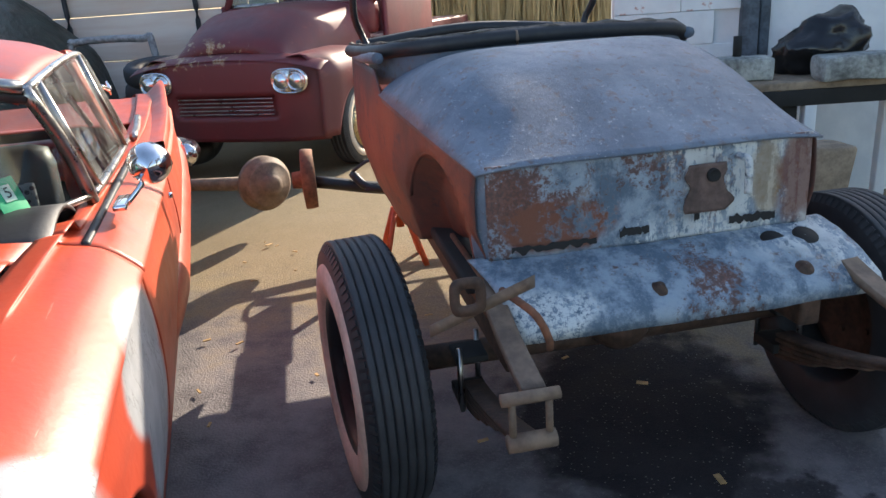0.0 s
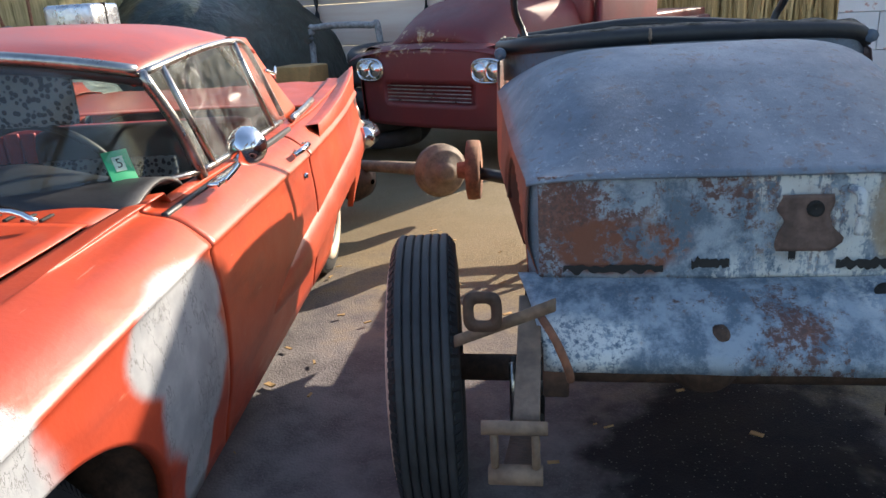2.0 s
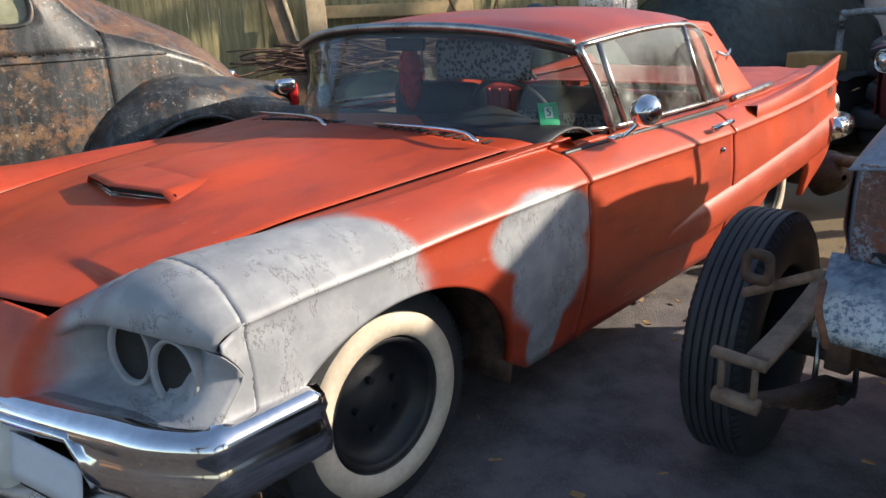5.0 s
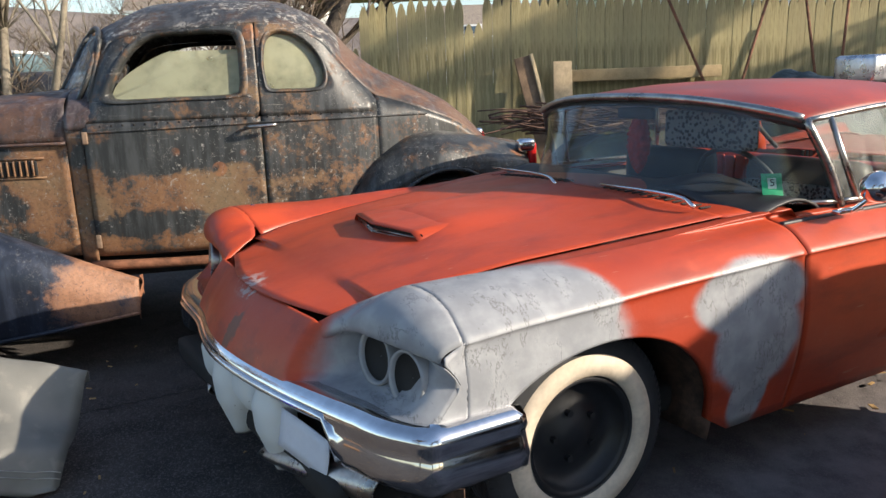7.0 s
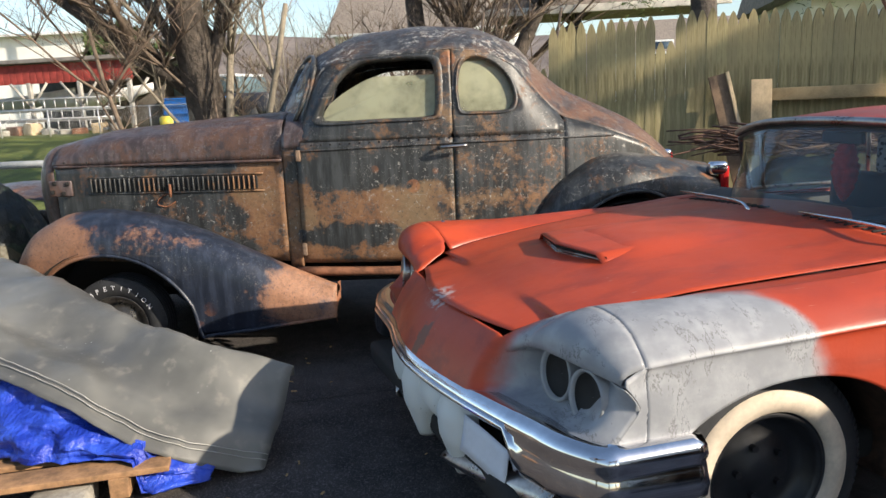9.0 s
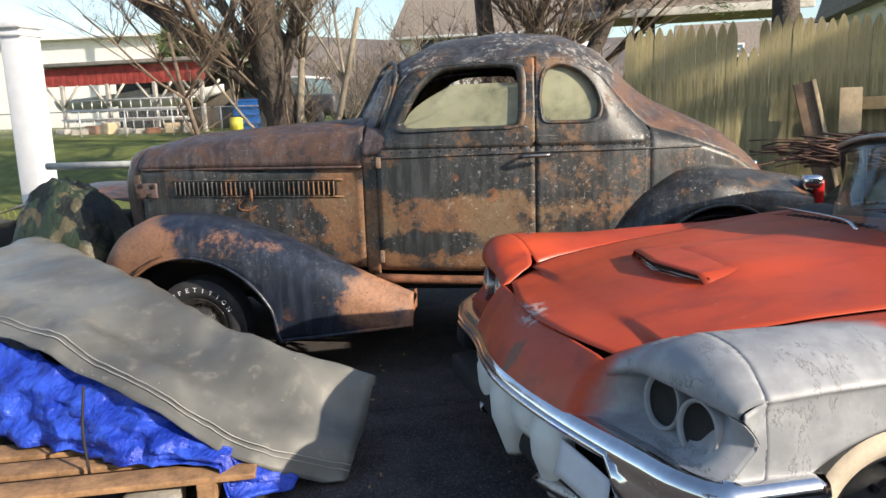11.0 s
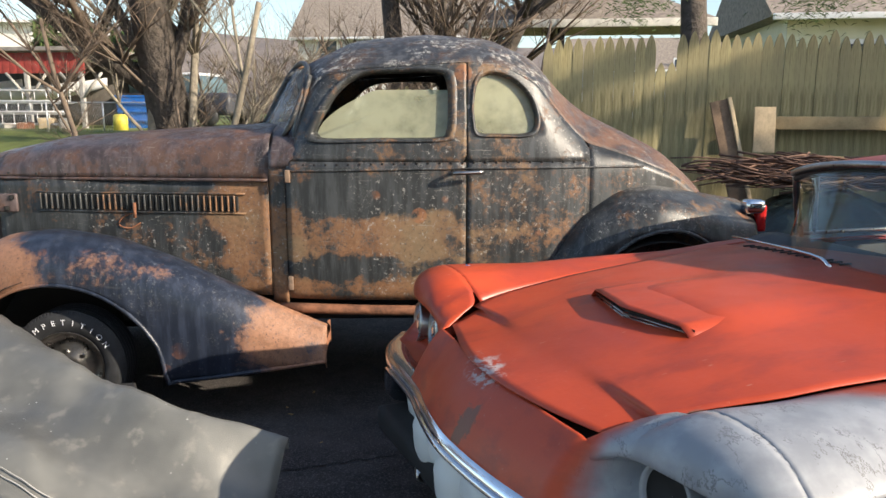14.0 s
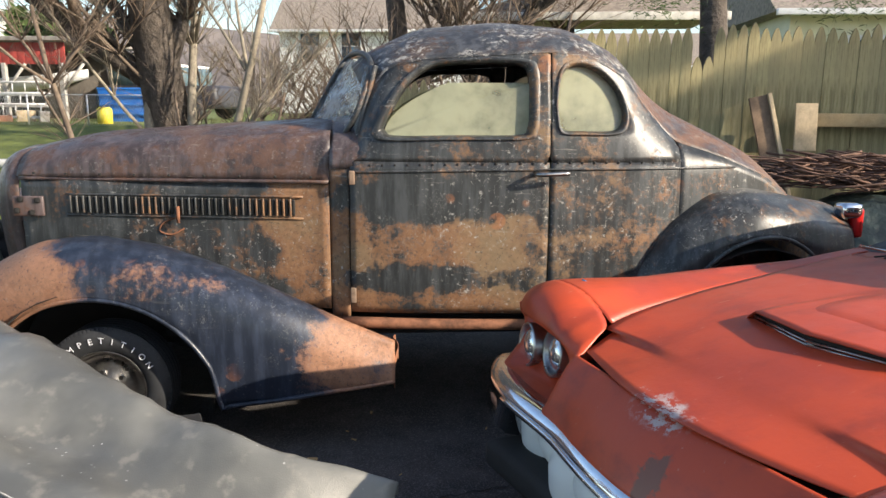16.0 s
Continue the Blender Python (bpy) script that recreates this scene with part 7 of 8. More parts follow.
solo("timber_beam", block(0, 0, 0, 0.10, 1.6, 0.12, 0.006), simple("yellow_timber", (0.36, 0.265, 0.14), 0.8, var=0.25), pose(-5.85, 3.18, 1.38), "yellowish timber beam along the fence", "beam")
for (yy_, zz_, a_, l_) in ((2.75, 0.7, 24, 1.1), (3.05, 0.6, -18, 1.3), (3.9, 0.6, 8, 1.25), (4.1, 0.5, -6, 1.2)):
    solo("rusty_bar", tube([(0, 0, 0), (0, 0, l_ + (zz_ + 0.6) / math.cos(radians(a_)))], 0.016, 6), RUST, pose(-5.45, yy_ + 1.0 + (zz_ + 0.6) * math.tan(radians(a_)), -0.10, a_, -6, 0), "thin rusty bar leaning on the fence", "bar")
bx = thing("silver_box", pose(-3.55, 4.12, 1.26, 0, 0, 20), "dented silver foil-wrapped box on the heap", "box")
part("box_body", block(0, 0, 0.10, 0.34, 0.34, 0.20, 0.03), simple("crumpled_foil", (0.62, 0.64, 0.68), 0.28, 0.8, var=0.3, scale=12, bump=0.5, dist=0.01, fine=18), bx)
part("box_strap", block(0, 0, 0.10, 0.346, 0.02, 0.206, 0.006), BLACK, bx)

# front of the yard: torn leatherette sheet on a pallet with a blue tarpaulin
m = Mat("grey_leatherette", (0.10, 0.10, 0.095), 0.45)
w1, w2 = m.noise(2.2, 4), m.noise(14, 5)
specks_ = m.step(m.voronoi(30), 0.13, 0.07)
c_ = m.mix(m.step(w1, 0.35, 0.65), (0.100, 0.101, 0.095), (0.185, 0.184, 0.168))
c_ = m.mix(m.math("MULTIPLY", m.step(w2, 0.55, 0.72), 0.35), c_, (0.31, 0.29, 0.25))
m.set("Base Color", m.mix(m.math("MULTIPLY", specks_, m.step(m.noise(3, 2), 0.5, 0.6)), c_, (0.42, 0.42, 0.40)))
m.set("Roughness", m.math("ADD", 0.28, m.math("MULTIPLY", w2, 0.25)))
m.bump(m.math("ADD", m.math("MULTIPLY", m.noise(240, 2), 0.3), m.math("MULTIPLY", m.noise(5, 4), 1.0)), 0.22, 0.012)
LEATHER = m.mat
far = [(-0.62, -0.56, 0.43), (-0.59, -0.91, 0.535), (-0.70, -1.22, 0.580), (-0.86, -1.53, 0.620), (-1.06, -1.90, 0.675), (-1.32, -2.38, 0.71), (-1.60, -2.82, 0.73), (-1.90, -3.30, 0.72)]
mid = [(-0.54, -0.58, 0.27), (-0.45, -0.93, 0.38), (-0.53, -1.33, 0.470), (-0.66, -1.70, 0.550), (-0.84, -2.10, 0.625), (-1.00, -2.50, 0.660), (-1.20, -2.92, 0.68), (-1.35, -3.35, 0.67)]
near = [(-0.40, -0.62, 0.06), (-0.31, -0.98, 0.19), (-0.36, -1.45, 0.35), (-0.48, -1.95, 0.475), (-0.60, -2.50, 0.53), (-0.67, -3.10, 0.53)]
n_u = 70
fa, mi, ne = curve_pts(far, n_u), curve_pts(mid, n_u), curve_pts(near, n_u)
hub = Vector((2.0, 0.5, 1.43))
for i in range(n_u):
    end = max(0.0, 1 - i / 22)
    fa[i] = hub + (fa[i] - hub) * 1.09
    mi[i] = hub + (mi[i] - hub) * (1.055 + 0.035 * end)
    ne[i] = hub + (ne[i] - hub) * (1.0 + 0.06 * end)
rows = []
for i in range(n_u):
    back = min(1.0, i / 12)
    row = curve_pts([fa[i] + Vector((-0.02 - 0.10 * back, 0.03 * back, -0.04 - 0.30 * back)), fa[i], mi[i], (mi[i] + ne[i]) / 2 + Vector((0.03, 0.02, 0.035)), ne[i]], 34)
    q = []
    for j, v in enumerate(row):
        s = Vector((v.x * 3.2, v.y * 3.2, 0))
        d = 0.026 * noise.noise(s) + 0.014 * noise.noise(s * 2.3) + 0.008 * abs(noise.noise(s * 4.7))
        d -= 0.055 * math.exp(-((v.x + 0.80) / 0.11) ** 2 - ((v.y + 1.60) / 0.25) ** 2)
        q.append((v.x, v.y, max(0.02, v.z + d)))
    rows.append(q)
tarp = thing("leatherette_sheet", Matrix(), "scuffed grey leatherette sheet draped over a stack", "sheet")
part("sheet", sheet(rows), LEATHER, tarp, "", 0.006)
for off in (0.05, 0.062):
    seam = [Vector(rows[i][int(33 - off * 60)]) + Vector((0.004, 0, 0.006 + (off - 0.05) * 0.3)) for i in range(0, n_u)]
    part("stitched_seam", tube([tuple(v + Vector((0.10 * (off - 0.05), 0, 0))) for v in seam], 0.0022, 5, 140), simple("pale_thread", (0.42, 0.41, 0.38), 0.8), tarp, "pale stitched seam")
m = Mat("blue_tarpaulin", (0.02, 0.06, 0.5), 0.32)
w1 = m.noise(7, 5, 0.6)
m.set("Base Color", m.mix(m.step(w1, 0.3, 0.7), (0.012, 0.035, 0.36), (0.035, 0.095, 0.62)))
m.set("Roughness", m.math("ADD", 0.22, m.math("MULTIPLY", m.noise(20, 4), 0.2)))
m.bump(m.math("ADD", m.noise(16, 5, 0.6), m.math("MULTIPLY", m.voronoi(11), 0.8)), 0.75, 0.035)
BLUETARP = m.mat
rows = []
for i in range(90):
    u = i / 89
    y = -0.84 - 2.35 * u
    xf = float(np.interp(y, [-3.2, -2.4, -1.5, -1.0, -0.84], [-0.52, -0.40, -0.27, -0.32, -0.42]))
    zt = float(np.interp(y, [-3.2, -2.4, -1.5, -0.98, -0.84], [0.55, 0.50, 0.37, 0.20, 0.12]))
    row = []
    for j in range(26):
        k = j / 25
        s = Vector((u * 17, k * 5, 2))
        bulge = 0.05 * math.sin(math.pi * k) + 0.05 * noise.noise(s) + 0.030 * abs(noise.noise(s * 2.6)) + 0.05 * k * noise.noise(Vector((u * 26, 1, 5)))
        row.append((xf + bulge - 0.20 * (1 - k) + 0.02 * k, y, max(0.04, zt * (1 - k) + (0.16 if u > 0.1 else 0.02) * k + 0.012 * noise.noise(s * 2))))
    rows.append(row)
blue = thing("blue_tarpaulin", Matrix(), "crumpled shiny blue tarpaulin under the grey sheet", "tarpaulin")
part("tarpaulin_sheet", sheet(rows), BLUETARP, blue, "", 0.003)
part("tie_cord", tube([(-0.255, -1.62, 0.46), (-0.20, -1.60, 0.30), (-0.185, -1.58, 0.14)], 0.006, 6, 12), BLACK, blue, "thin black tie cord")
PALLETWOOD = simple("orange_brown_pallet_wood", (0.30, 0.17, 0.085), 0.85, var=0.45, scale=14, bump=0.4)
pal = thing("wooden_pallet", pose(-0.10, -1.62, 0.10, 0, 0, 24), "splintered brown wooden pallet on a stone", "pallet")
part("deck_board", block(0.02, 0.0, 0.03, 0.13, 1.40, 0.024, 0.004), PALLETWOOD, pal)
part("deck_board", block(-0.16, 0.05, 0.03, 0.12, 1.40, 0.024, 0.004), PALLETWOOD, pal)
part("deck_board", block(-0.34, 0.0, 0.03, 0.13, 1.40, 0.024, 0.004), PALLETWOOD, pal)
part("bearer", block(-0.14, 0.52, -0.02, 0.46, 0.07, 0.08, 0.004), PALLETWOOD, pal)
part("bearer", block(-0.14, -0.50, -0.02, 0.46, 0.07, 0.08, 0.004), PALLETWOOD, pal)
rough_block("foundation_stone", pose(-0.15, -1.30, -0.02, 0, 0, 20), 0.30, 0.20, 0.11, CONCRETE, "rough pale stone under the pallet", "stone", 12)
rough_block("foundation_stone", pose(-0.35, -2.35, -0.02, 0, 0, 10), 0.30, 0.20, 0.11, CONCRETE, "rough pale stone under the pallet", "stone", 15)
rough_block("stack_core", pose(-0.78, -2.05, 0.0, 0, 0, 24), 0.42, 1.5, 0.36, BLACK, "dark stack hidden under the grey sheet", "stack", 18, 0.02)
# white porch post and the hulk in front of the coupe
pst = thing("white_post", pose(-4.5, -5.72, -0.1), "square white vinyl post with a moulded cap", "post")
part("shaft", block(0, 0, 1.25, 0.26, 0.26, 2.5, 0.015), simple("white_vinyl", (0.78, 0.79, 0.82), 0.45, var=0.06), pst)
part("cap", join(block(0, 0, 2.52, 0.34, 0.34, 0.07, 0.015), block(0, 0, 2.43, 0.30, 0.30, 0.05, 0.012)), simple("white_vinyl_cap", (0.78, 0.79, 0.82), 0.45, var=0.06), pst)
hk = thing("stripped_car_hulk", pose(-3.55, -4.2, -0.1, 0, 0, 10), "stripped grey-brown car front with a bare frame behind the coupe", "car")
rows = [[(-0.5 + 1.0 * k, -0.75 + 1.5 * v, 0.62 + 0.40 * math.sin(math.pi * (0.15 + 0.6 * v)) * (0.8 + 0.2 * math.sin(math.pi * k))) for v in np.linspace(0, 1, 20)] for k in np.linspace(0, 1, 14)]
part("hood", sheet(rows), RC_HOOD, hk, "", 0.004)
part("body", block(0, 0, 0.45, 0.95, 1.5, 0.55, 0.10), BLACK, hk)
part("cross_bar", tube([(-0.7, -0.9, 1.12), (-0.7, 0.9, 1.12)], 0.035, 8), simple("grey_paint_bar", (0.42, 0.43, 0.42), 0.6), hk)
# fallen leaves and twigs on the asphalt
LEAF = simple("dry_leaf", (0.42, 0.27, 0.12), 0.85, var=0.4)
bits = []
for k in range(240):
    x, y = rng.uniform(-2.4, 2.0), rng.uniform(-1.6, 4.6)
    a, l = rng.uniform(0, 3.14), rng.uniform(0.012, 0.045)
    bits.append(block(x, y, ground_z(x, y) + 0.016, l, l * rng.uniform(0.12, 0.5), 0.004, 0, None))
    bmesh.ops.rotate(bits[-1], cent=(x, y, 0), matrix=Matrix.Rotation(a, 3, "Z"), verts=bits[-1].verts)
solo("leaf_litter", join(*bits), LEAF, Matrix(), "scattered dry leaves and twigs on asphalt", "litter", kind="stuff", smooth=False)


# ---- far surroundings ----
BARK = simple("grey_brown_bark", (0.085, 0.070, 0.058), 0.95, var=0.45, scale=9, bump=0.8, dist=0.03, fine=22)
PALEBARK = simple("pale_bark", (0.27, 0.235, 0.18), 0.9, var=0.3, scale=10, bump=0.5, dist=0.01)
TWIG = simple("twig_bark", (0.16, 0.12, 0.09), 0.9, var=0.4, scale=10)


def bare_tree(name, x, y, h, r, mat_, label, seed, levels=4, spread=0.6, forks=4, lean=(0, 0), first=0.35):
    rr = random.Random(seed)
    ob = thing(name, pose(x, y, -0.12), label, "tree")
    limbs, twigs = [], []

    def grow(p0, d, l, rad, lev):
        pts, p = [p0], p0
        for s in range(3):
            d = (d + Vector((rr.gauss(0, 0.12), rr.gauss(0, 0.12), rr.gauss(0.04, 0.06)))).normalized()
            p = p + d * l / 3
            pts.append(p)
        n = 7 if lev == 0 else (6 if lev == 1 else 4)
        bm = tube([tuple(q) for q in pts], rad, n, 5 if lev < 2 else 4, taper=rad * 0.55)
        (limbs if lev < 2 else twigs).append(bm)
        if lev < levels:
            for k in range(forks + (1 if lev else 0)):
                t = rr.uniform(first if lev == 0 else 0.25, 1.0)
                q = pts[min(3, int(t * 3))]
                a = rr.uniform(0, 6.283)
                side_ = Vector((math.cos(a), math.sin(a), rr.uniform(0.0, 0.8)))
                grow(q, (d * (1 - spread) + side_ * spread).normalized(), l * rr.uniform(0.42, 0.68), rad * rr.uniform(0.30, 0.50), lev + 1)

    grow(Vector((0, 0, 0)), Vector((lean[0], lean[1], 1)).normalized(), h * 0.62, r, 0)
    part("trunk", join(*limbs), mat_, ob)
    part("twig_crown", join(*twigs), TWIG if mat_ is not PALEBARK else PALEBARK, ob)["kind"] = "stuff"
    return ob


bare_tree("bare_tree", -9.0, -4.85, 9, 0.34, BARK, "thick grey bare tree trunk with winter twigs", 2, 4, 0.6, 5)
bare_tree("bare_sapling", -8.3, -5.15, 5.5, 0.085, PALEBARK, "slim pale bare sapling", 3, 4, 0.5, 5, (-0.10, -0.12), 0.3)
bare_tree("bare_sapling", -8.2, -4.45, 6, 0.075, PALEBARK, "slim pale bare sapling", 5, 4, 0.5, 5, (0, 0.06), 0.3)
bare_tree("bare_sapling", -8.0, -4.15, 5, 0.06, PALEBARK, "slim pale bare sapling", 8, 4, 0.5, 5, (0, 0.02), 0.3)
bare_tree("bare_sapling", -7.7, -5.6, 4.5, 0.045, TWIG, "thin dark bare sapling", 18, 4, 0.6, 5, (0, -0.25), 0.2)
bare_tree("bare_tree", -10.2, -1.95, 9, 0.20, BARK, "dark bare tree behind the coupe", 11, 4, 0.6, 5, (0, -0.05))
bare_tree("bare_tree", -10.0, -1.45, 8, 0.16, BARK, "dark bare tree behind the coupe", 13, 4, 0.6, 5, (0, 0.28))
bare_tree("bare_tree", -8.2, 2.25, 9, 0.22, BARK, "tree trunk standing behind the fence", 17, 3, 0.6, 4, (0, 0), 0.8)
bare_tree("bare_tree", -5.6, -9.5, 8, 0.16, BARK, "bare tree with branches over the lawn", 23, 4, 0.6, 6, (0.0, 0.3), 0.3)
for k in range(24):
    rr = random.Random(50 + k)
    bare_tree("bare_shrub", -7.6 - rr.uniform(0, 2.5), -4.6 + 0.20 * k + rr.uniform(-0.2, 0.2), rr.uniform(2.6, 4.4), 0.03, TWIG, "dense brown leafless shrub", 60 + k, 3, 0.62, 6, (rr.uniform(-0.3, 0.3), rr.uniform(-0.3, 0.3)), 0.05)

# unseen spruce, added beyond the trailer so that its boughs dapple the fence
NEEDLE = Mat("spruce_needles", (0.04, 0.08, 0.025), 0.9)
NEEDLE.set("Base Color", NEEDLE.mix(NEEDLE.island(), (0.020, 0.045, 0.014), (0.085, 0.13, 0.035)))
rs = random.Random(77)
spruce = thing("spruce_tree", pose(-2.9, 11.5, -0.1), "unseen dark green spruce added behind the trailer to dapple the fence", "tree")
part("trunk", tube([(0, 0, 0), (0.05, 0, 4), (0, 0, 8.6)], 0.17, 8, 9, taper=0.03), BARK, spruce)
verts, faces = [], []
for k in range(18):
    u = k / 17
    ang, reach = 2.4 * k, 0.7 + 2.0 * (1 - u) * rs.uniform(0.7, 1.1)
    tip = Vector((reach * math.cos(ang), reach * math.sin(ang), 3.6 + 4.8 * u - 0.4))
    part("bough", tube([(0, 0, tip.z + 0.3), tuple(tip * 0.6 + Vector((0, 0, 0.4 * tip.z + 0.15))), tuple(tip)], 0.035, 5, 6, taper=0.008), BARK, spruce)
    for q in range(300):
        w = rs.uniform(0.25, 1.0)
        c = Vector((tip.x * w, tip.y * w, tip.z + 0.3 * (1 - w))) + Vector((rs.gauss(0, 0.14), rs.gauss(0, 0.14), rs.gauss(-0.05, 0.09)))
        d = Vector((rs.gauss(0, 1), rs.gauss(0, 1), rs.gauss(-0.6, 0.6))).normalized() * rs.uniform(0.10, 0.20)
        b0 = len(verts)
        verts += [tuple(c - d), tuple(c + d), tuple(c + Vector((0.06 * d.y, -0.06 * d.x, 0.05)) + d * 0.2)]
        faces.append((b0, b0 + 1, b0 + 2))
me = bpy.data.meshes.new("needle_crown")
me.from_pydata(verts, [], faces)
me.materials.append(NEEDLE.mat)
ob = new("needle_crown", me)
ob.parent = spruce
ob["kind"] = "stuff"

# unseen trees added towards the sun and behind the eye, for reflections
for k, (x, y) in enumerate(((8.5, 4.5), (7.5, -3.5), (9.5, 0.5))):
    bare_tree("bare_tree", x, y, 10, 0.25, BARK, "unseen bare winter tree, added for reflections", 80 + k, 4, 0.6, 5)

# dry reeds bank behind the pickup
rr = random.Random(31)
REED = Mat("dry_reeds", (0.5, 0.38, 0.18), 0.9)
REED.set("Base Color", REED.mix(REED.island(), (0.30, 0.21, 0.09), (0.62, 0.48, 0.24)))
verts, faces = [], []
for k in range(9000):
    x, y = rr.uniform(-4.5, 5.0), 12 + rr.uniform(0, 2.2)
    h, w = rr.uniform(1.2, 2.6), rr.uniform(0.006, 0.016)
    dx, dy = rr.gauss(0, 0.22), rr.gauss(0, 0.15)
    z0 = rr.uniform(-0.1, 0.5)
    b0 = len(verts)
    verts += [(x - w, y, z0), (x + w, y, z0), (x + dx * 0.5 + w, y + dy * 0.5, z0 + h * 0.6), (x + dx * 0.5 - w, y + dy * 0.5, z0 + h * 0.6), (x + dx, y + dy, z0 + h)]
    faces += [(b0, b0 + 1, b0 + 2, b0 + 3), (b0 + 3, b0 + 2, b0 + 4)]
me = bpy.data.meshes.new("reed_bank")
me.from_pydata(verts, [], faces)
me.materials.append(REED.mat)
tagged(new("reed_bank", me), "dense bank of dry tan reeds", "reeds", kind="stuff")
rows = [[(x, 14.3 + 0.5 * noise.noise((x, z, 0)), z) for z in np.linspace(-0.2, 2.4, 10)] for x in np.linspace(-5, 6, 40)]
tagged(part("reed_backing", sheet(rows), REED.mat), "matted dry tan reeds", "reeds", kind="stuff")

# lawn beyond the yard: blades of grass
GRASS = Mat("winter_grass", (0.1, 0.14, 0.03), 0.9)
GRASS.set("Base Color", GRASS.mix(GRASS.island(), (0.07, 0.11, 0.02), (0.24, 0.24, 0.07)))
verts, faces = [], []
for k in range(14000):
    x, y = -7.6 - 7.0 * rr.random(), -3.5 - 12.0 * rr.random()
    h = rr.uniform(0.03, 0.09)
    a = rr.uniform(0, 6.28)
    b0 = len(verts)
    verts += [(x - 0.008 * math.cos(a), y - 0.008 * math.sin(a), -0.11), (x + 0.008 * math.cos(a), y + 0.008 * math.sin(a), -0.11), (x + rr.gauss(0, 0.02), y + rr.gauss(0, 0.02), -0.11 + h)]
    faces.append((b0, b0 + 1, b0 + 2))
me = bpy.data.meshes.new("lawn_grass")
me.from_pydata(verts, [], faces)
me.materials.append(GRASS.mat)
tagged(new("lawn_grass", me), "short green and straw-coloured winter grass", "grass", kind="stuff")

# raised yard bank so that the lawn, shed and bins stand at their height
BANKGRASS = simple("lawn_green", (0.13, 0.155, 0.035), 0.95, var=0.35, scale=3, bump=0.6, dist=0.03, fine=40)
rows = [[(x, y, -0.13 + 1.16 * min(1, max(0, (-8.6 - x) / 5.0))) for y in np.linspace(-40, 14, 30)] for x in np.concatenate([np.linspace(-8.6, -15, 20), np.linspace(-16, -60, 10)])]
tagged(part("lawn_bank", sheet(rows), BANKGRASS), "gently rising green lawn beyond the yard", "lawn", kind="structure")
# open red shed with boats and ladders
REDWOOD = simple("faded_red_boards", (0.36, 0.055, 0.045), 0.8, var=0.35, scale=5, bump=0.3)
GREYWOOD = simple("grey_timber", (0.38, 0.36, 0.33), 0.85, var=0.3)
shed = thing("red_shed", pose(-16, 0, 1.0), "open-fronted red boarded shed with grey posts", "shed")
for k in range(26):
    part("fascia_board", block(0, -15.95 + 0.2 * k, 1.62, 0.04, 0.192, 0.50, 0.004), REDWOOD, shed)
part("roof", block(-1.6, -13.4, 1.95, 3.6, 5.6, 0.10, 0.01), simple("grey_roofing", (0.24, 0.22, 0.20), 0.9), shed)
part("back_wall", block(-3.2, -13.4, 0.9, 0.05, 5.4, 1.9), simple("shed_shadow_boards", (0.10, 0.09, 0.08), 0.9), shed)
for y in (-15.4, -13.9, -12.4, -10.95):
    part("post", block(0, y, 0.70, 0.10, 0.10, 1.40, 0.005), GREYWOOD, shed)
    for s in (-1, 1):
        part("brace", tube([(0.02, y, 0.75), (0.02, y + s * 0.55, 1.38)], 0.04, 4), GREYWOOD, shed)
WHITEGEL = simple("white_boat_hull", (0.72, 0.73, 0.74), 0.35, var=0.1)
for k, (x, y, z, l) in enumerate(((-17.2, -12.6, 1.75, 3.2), (-17.6, -15.2, 1.75, 3.0))):
    rows = [[(0.55 * math.sin(a) * (1 - u ** 3), (u - 0.5) * l, 0.35 - 0.45 * math.cos(a) * (1 - 0.4 * u ** 2) + 0.25 * u ** 2) for a in np.linspace(-1.4, 1.4, 12)] for u in np.linspace(0, 1, 14)]
    solo("boat_hull", sheet(rows), WHITEGEL, pose(x, y, z), "white upturned boat hull stored by the shed", "boat", "stored boats", thick=0.02)
ALU = simple("dull_aluminium", (0.60, 0.60, 0.60), 0.4, 0.6, var=0.2)
for k in range(3):
    ld = thing("ladder", pose(-15.86 + 0.06 * k, -13.1 - 0.1 * k, 1.65 - 0.26 * k), "long aluminium ladder stored on its side", "ladder", "stored ladders")
    for z in (0, 0.30):
        part("rail", tube([(0, -2.0, z), (0, 2.0, z)], 0.03, 4), ALU, ld)
    for j in range(13):
        part("rung", tube([(0, -1.9 + 0.316 * j, 0), (0, -1.9 + 0.316 * j, 0.30)], 0.018, 4), ALU, ld)
for k in range(9):
    rough_block("scrap_block", pose(-15.6 - 0.3 * rr.random(), -15.2 + 0.48 * k, 1.0, 0, 0, rr.uniform(0, 90)), rr.uniform(0.3, 0.6), rr.uniform(0.2, 0.5), rr.uniform(0.12, 0.35), (GREYWOOD, CONCRETE, RUST, PALEBOARD)[k % 4], "stacked odds and ends beneath the ladders", "scrap", 40 + k, 0.03)
# chain-link fence
wf = thing("chain_fence", pose(-13.6, 0, 0.9), "thin chain-link fence with steel posts", "fence")
for k in range(7):
    part("post", tube([(0, -15.5 + 1.3 * k, 0), (0, -15.5 + 1.3 * k, 0.75)], 0.02, 6), ALU, wf)
part("top_rail", tube([(0, -15.6, 0.74), (0, -7.6, 0.74)], 0.014, 5), ALU, wf)
wires = []
for k in range(140):
    y = -15.5 + 0.0565 * k
    for s in (-1, 1):
        wires.append(tube([(0, y, 0.0), (0, y + s * 0.36, 0.72)], 0.0022, 3))
part("mesh", join(*wires), ALU, wf)["kind"] = "stuff"
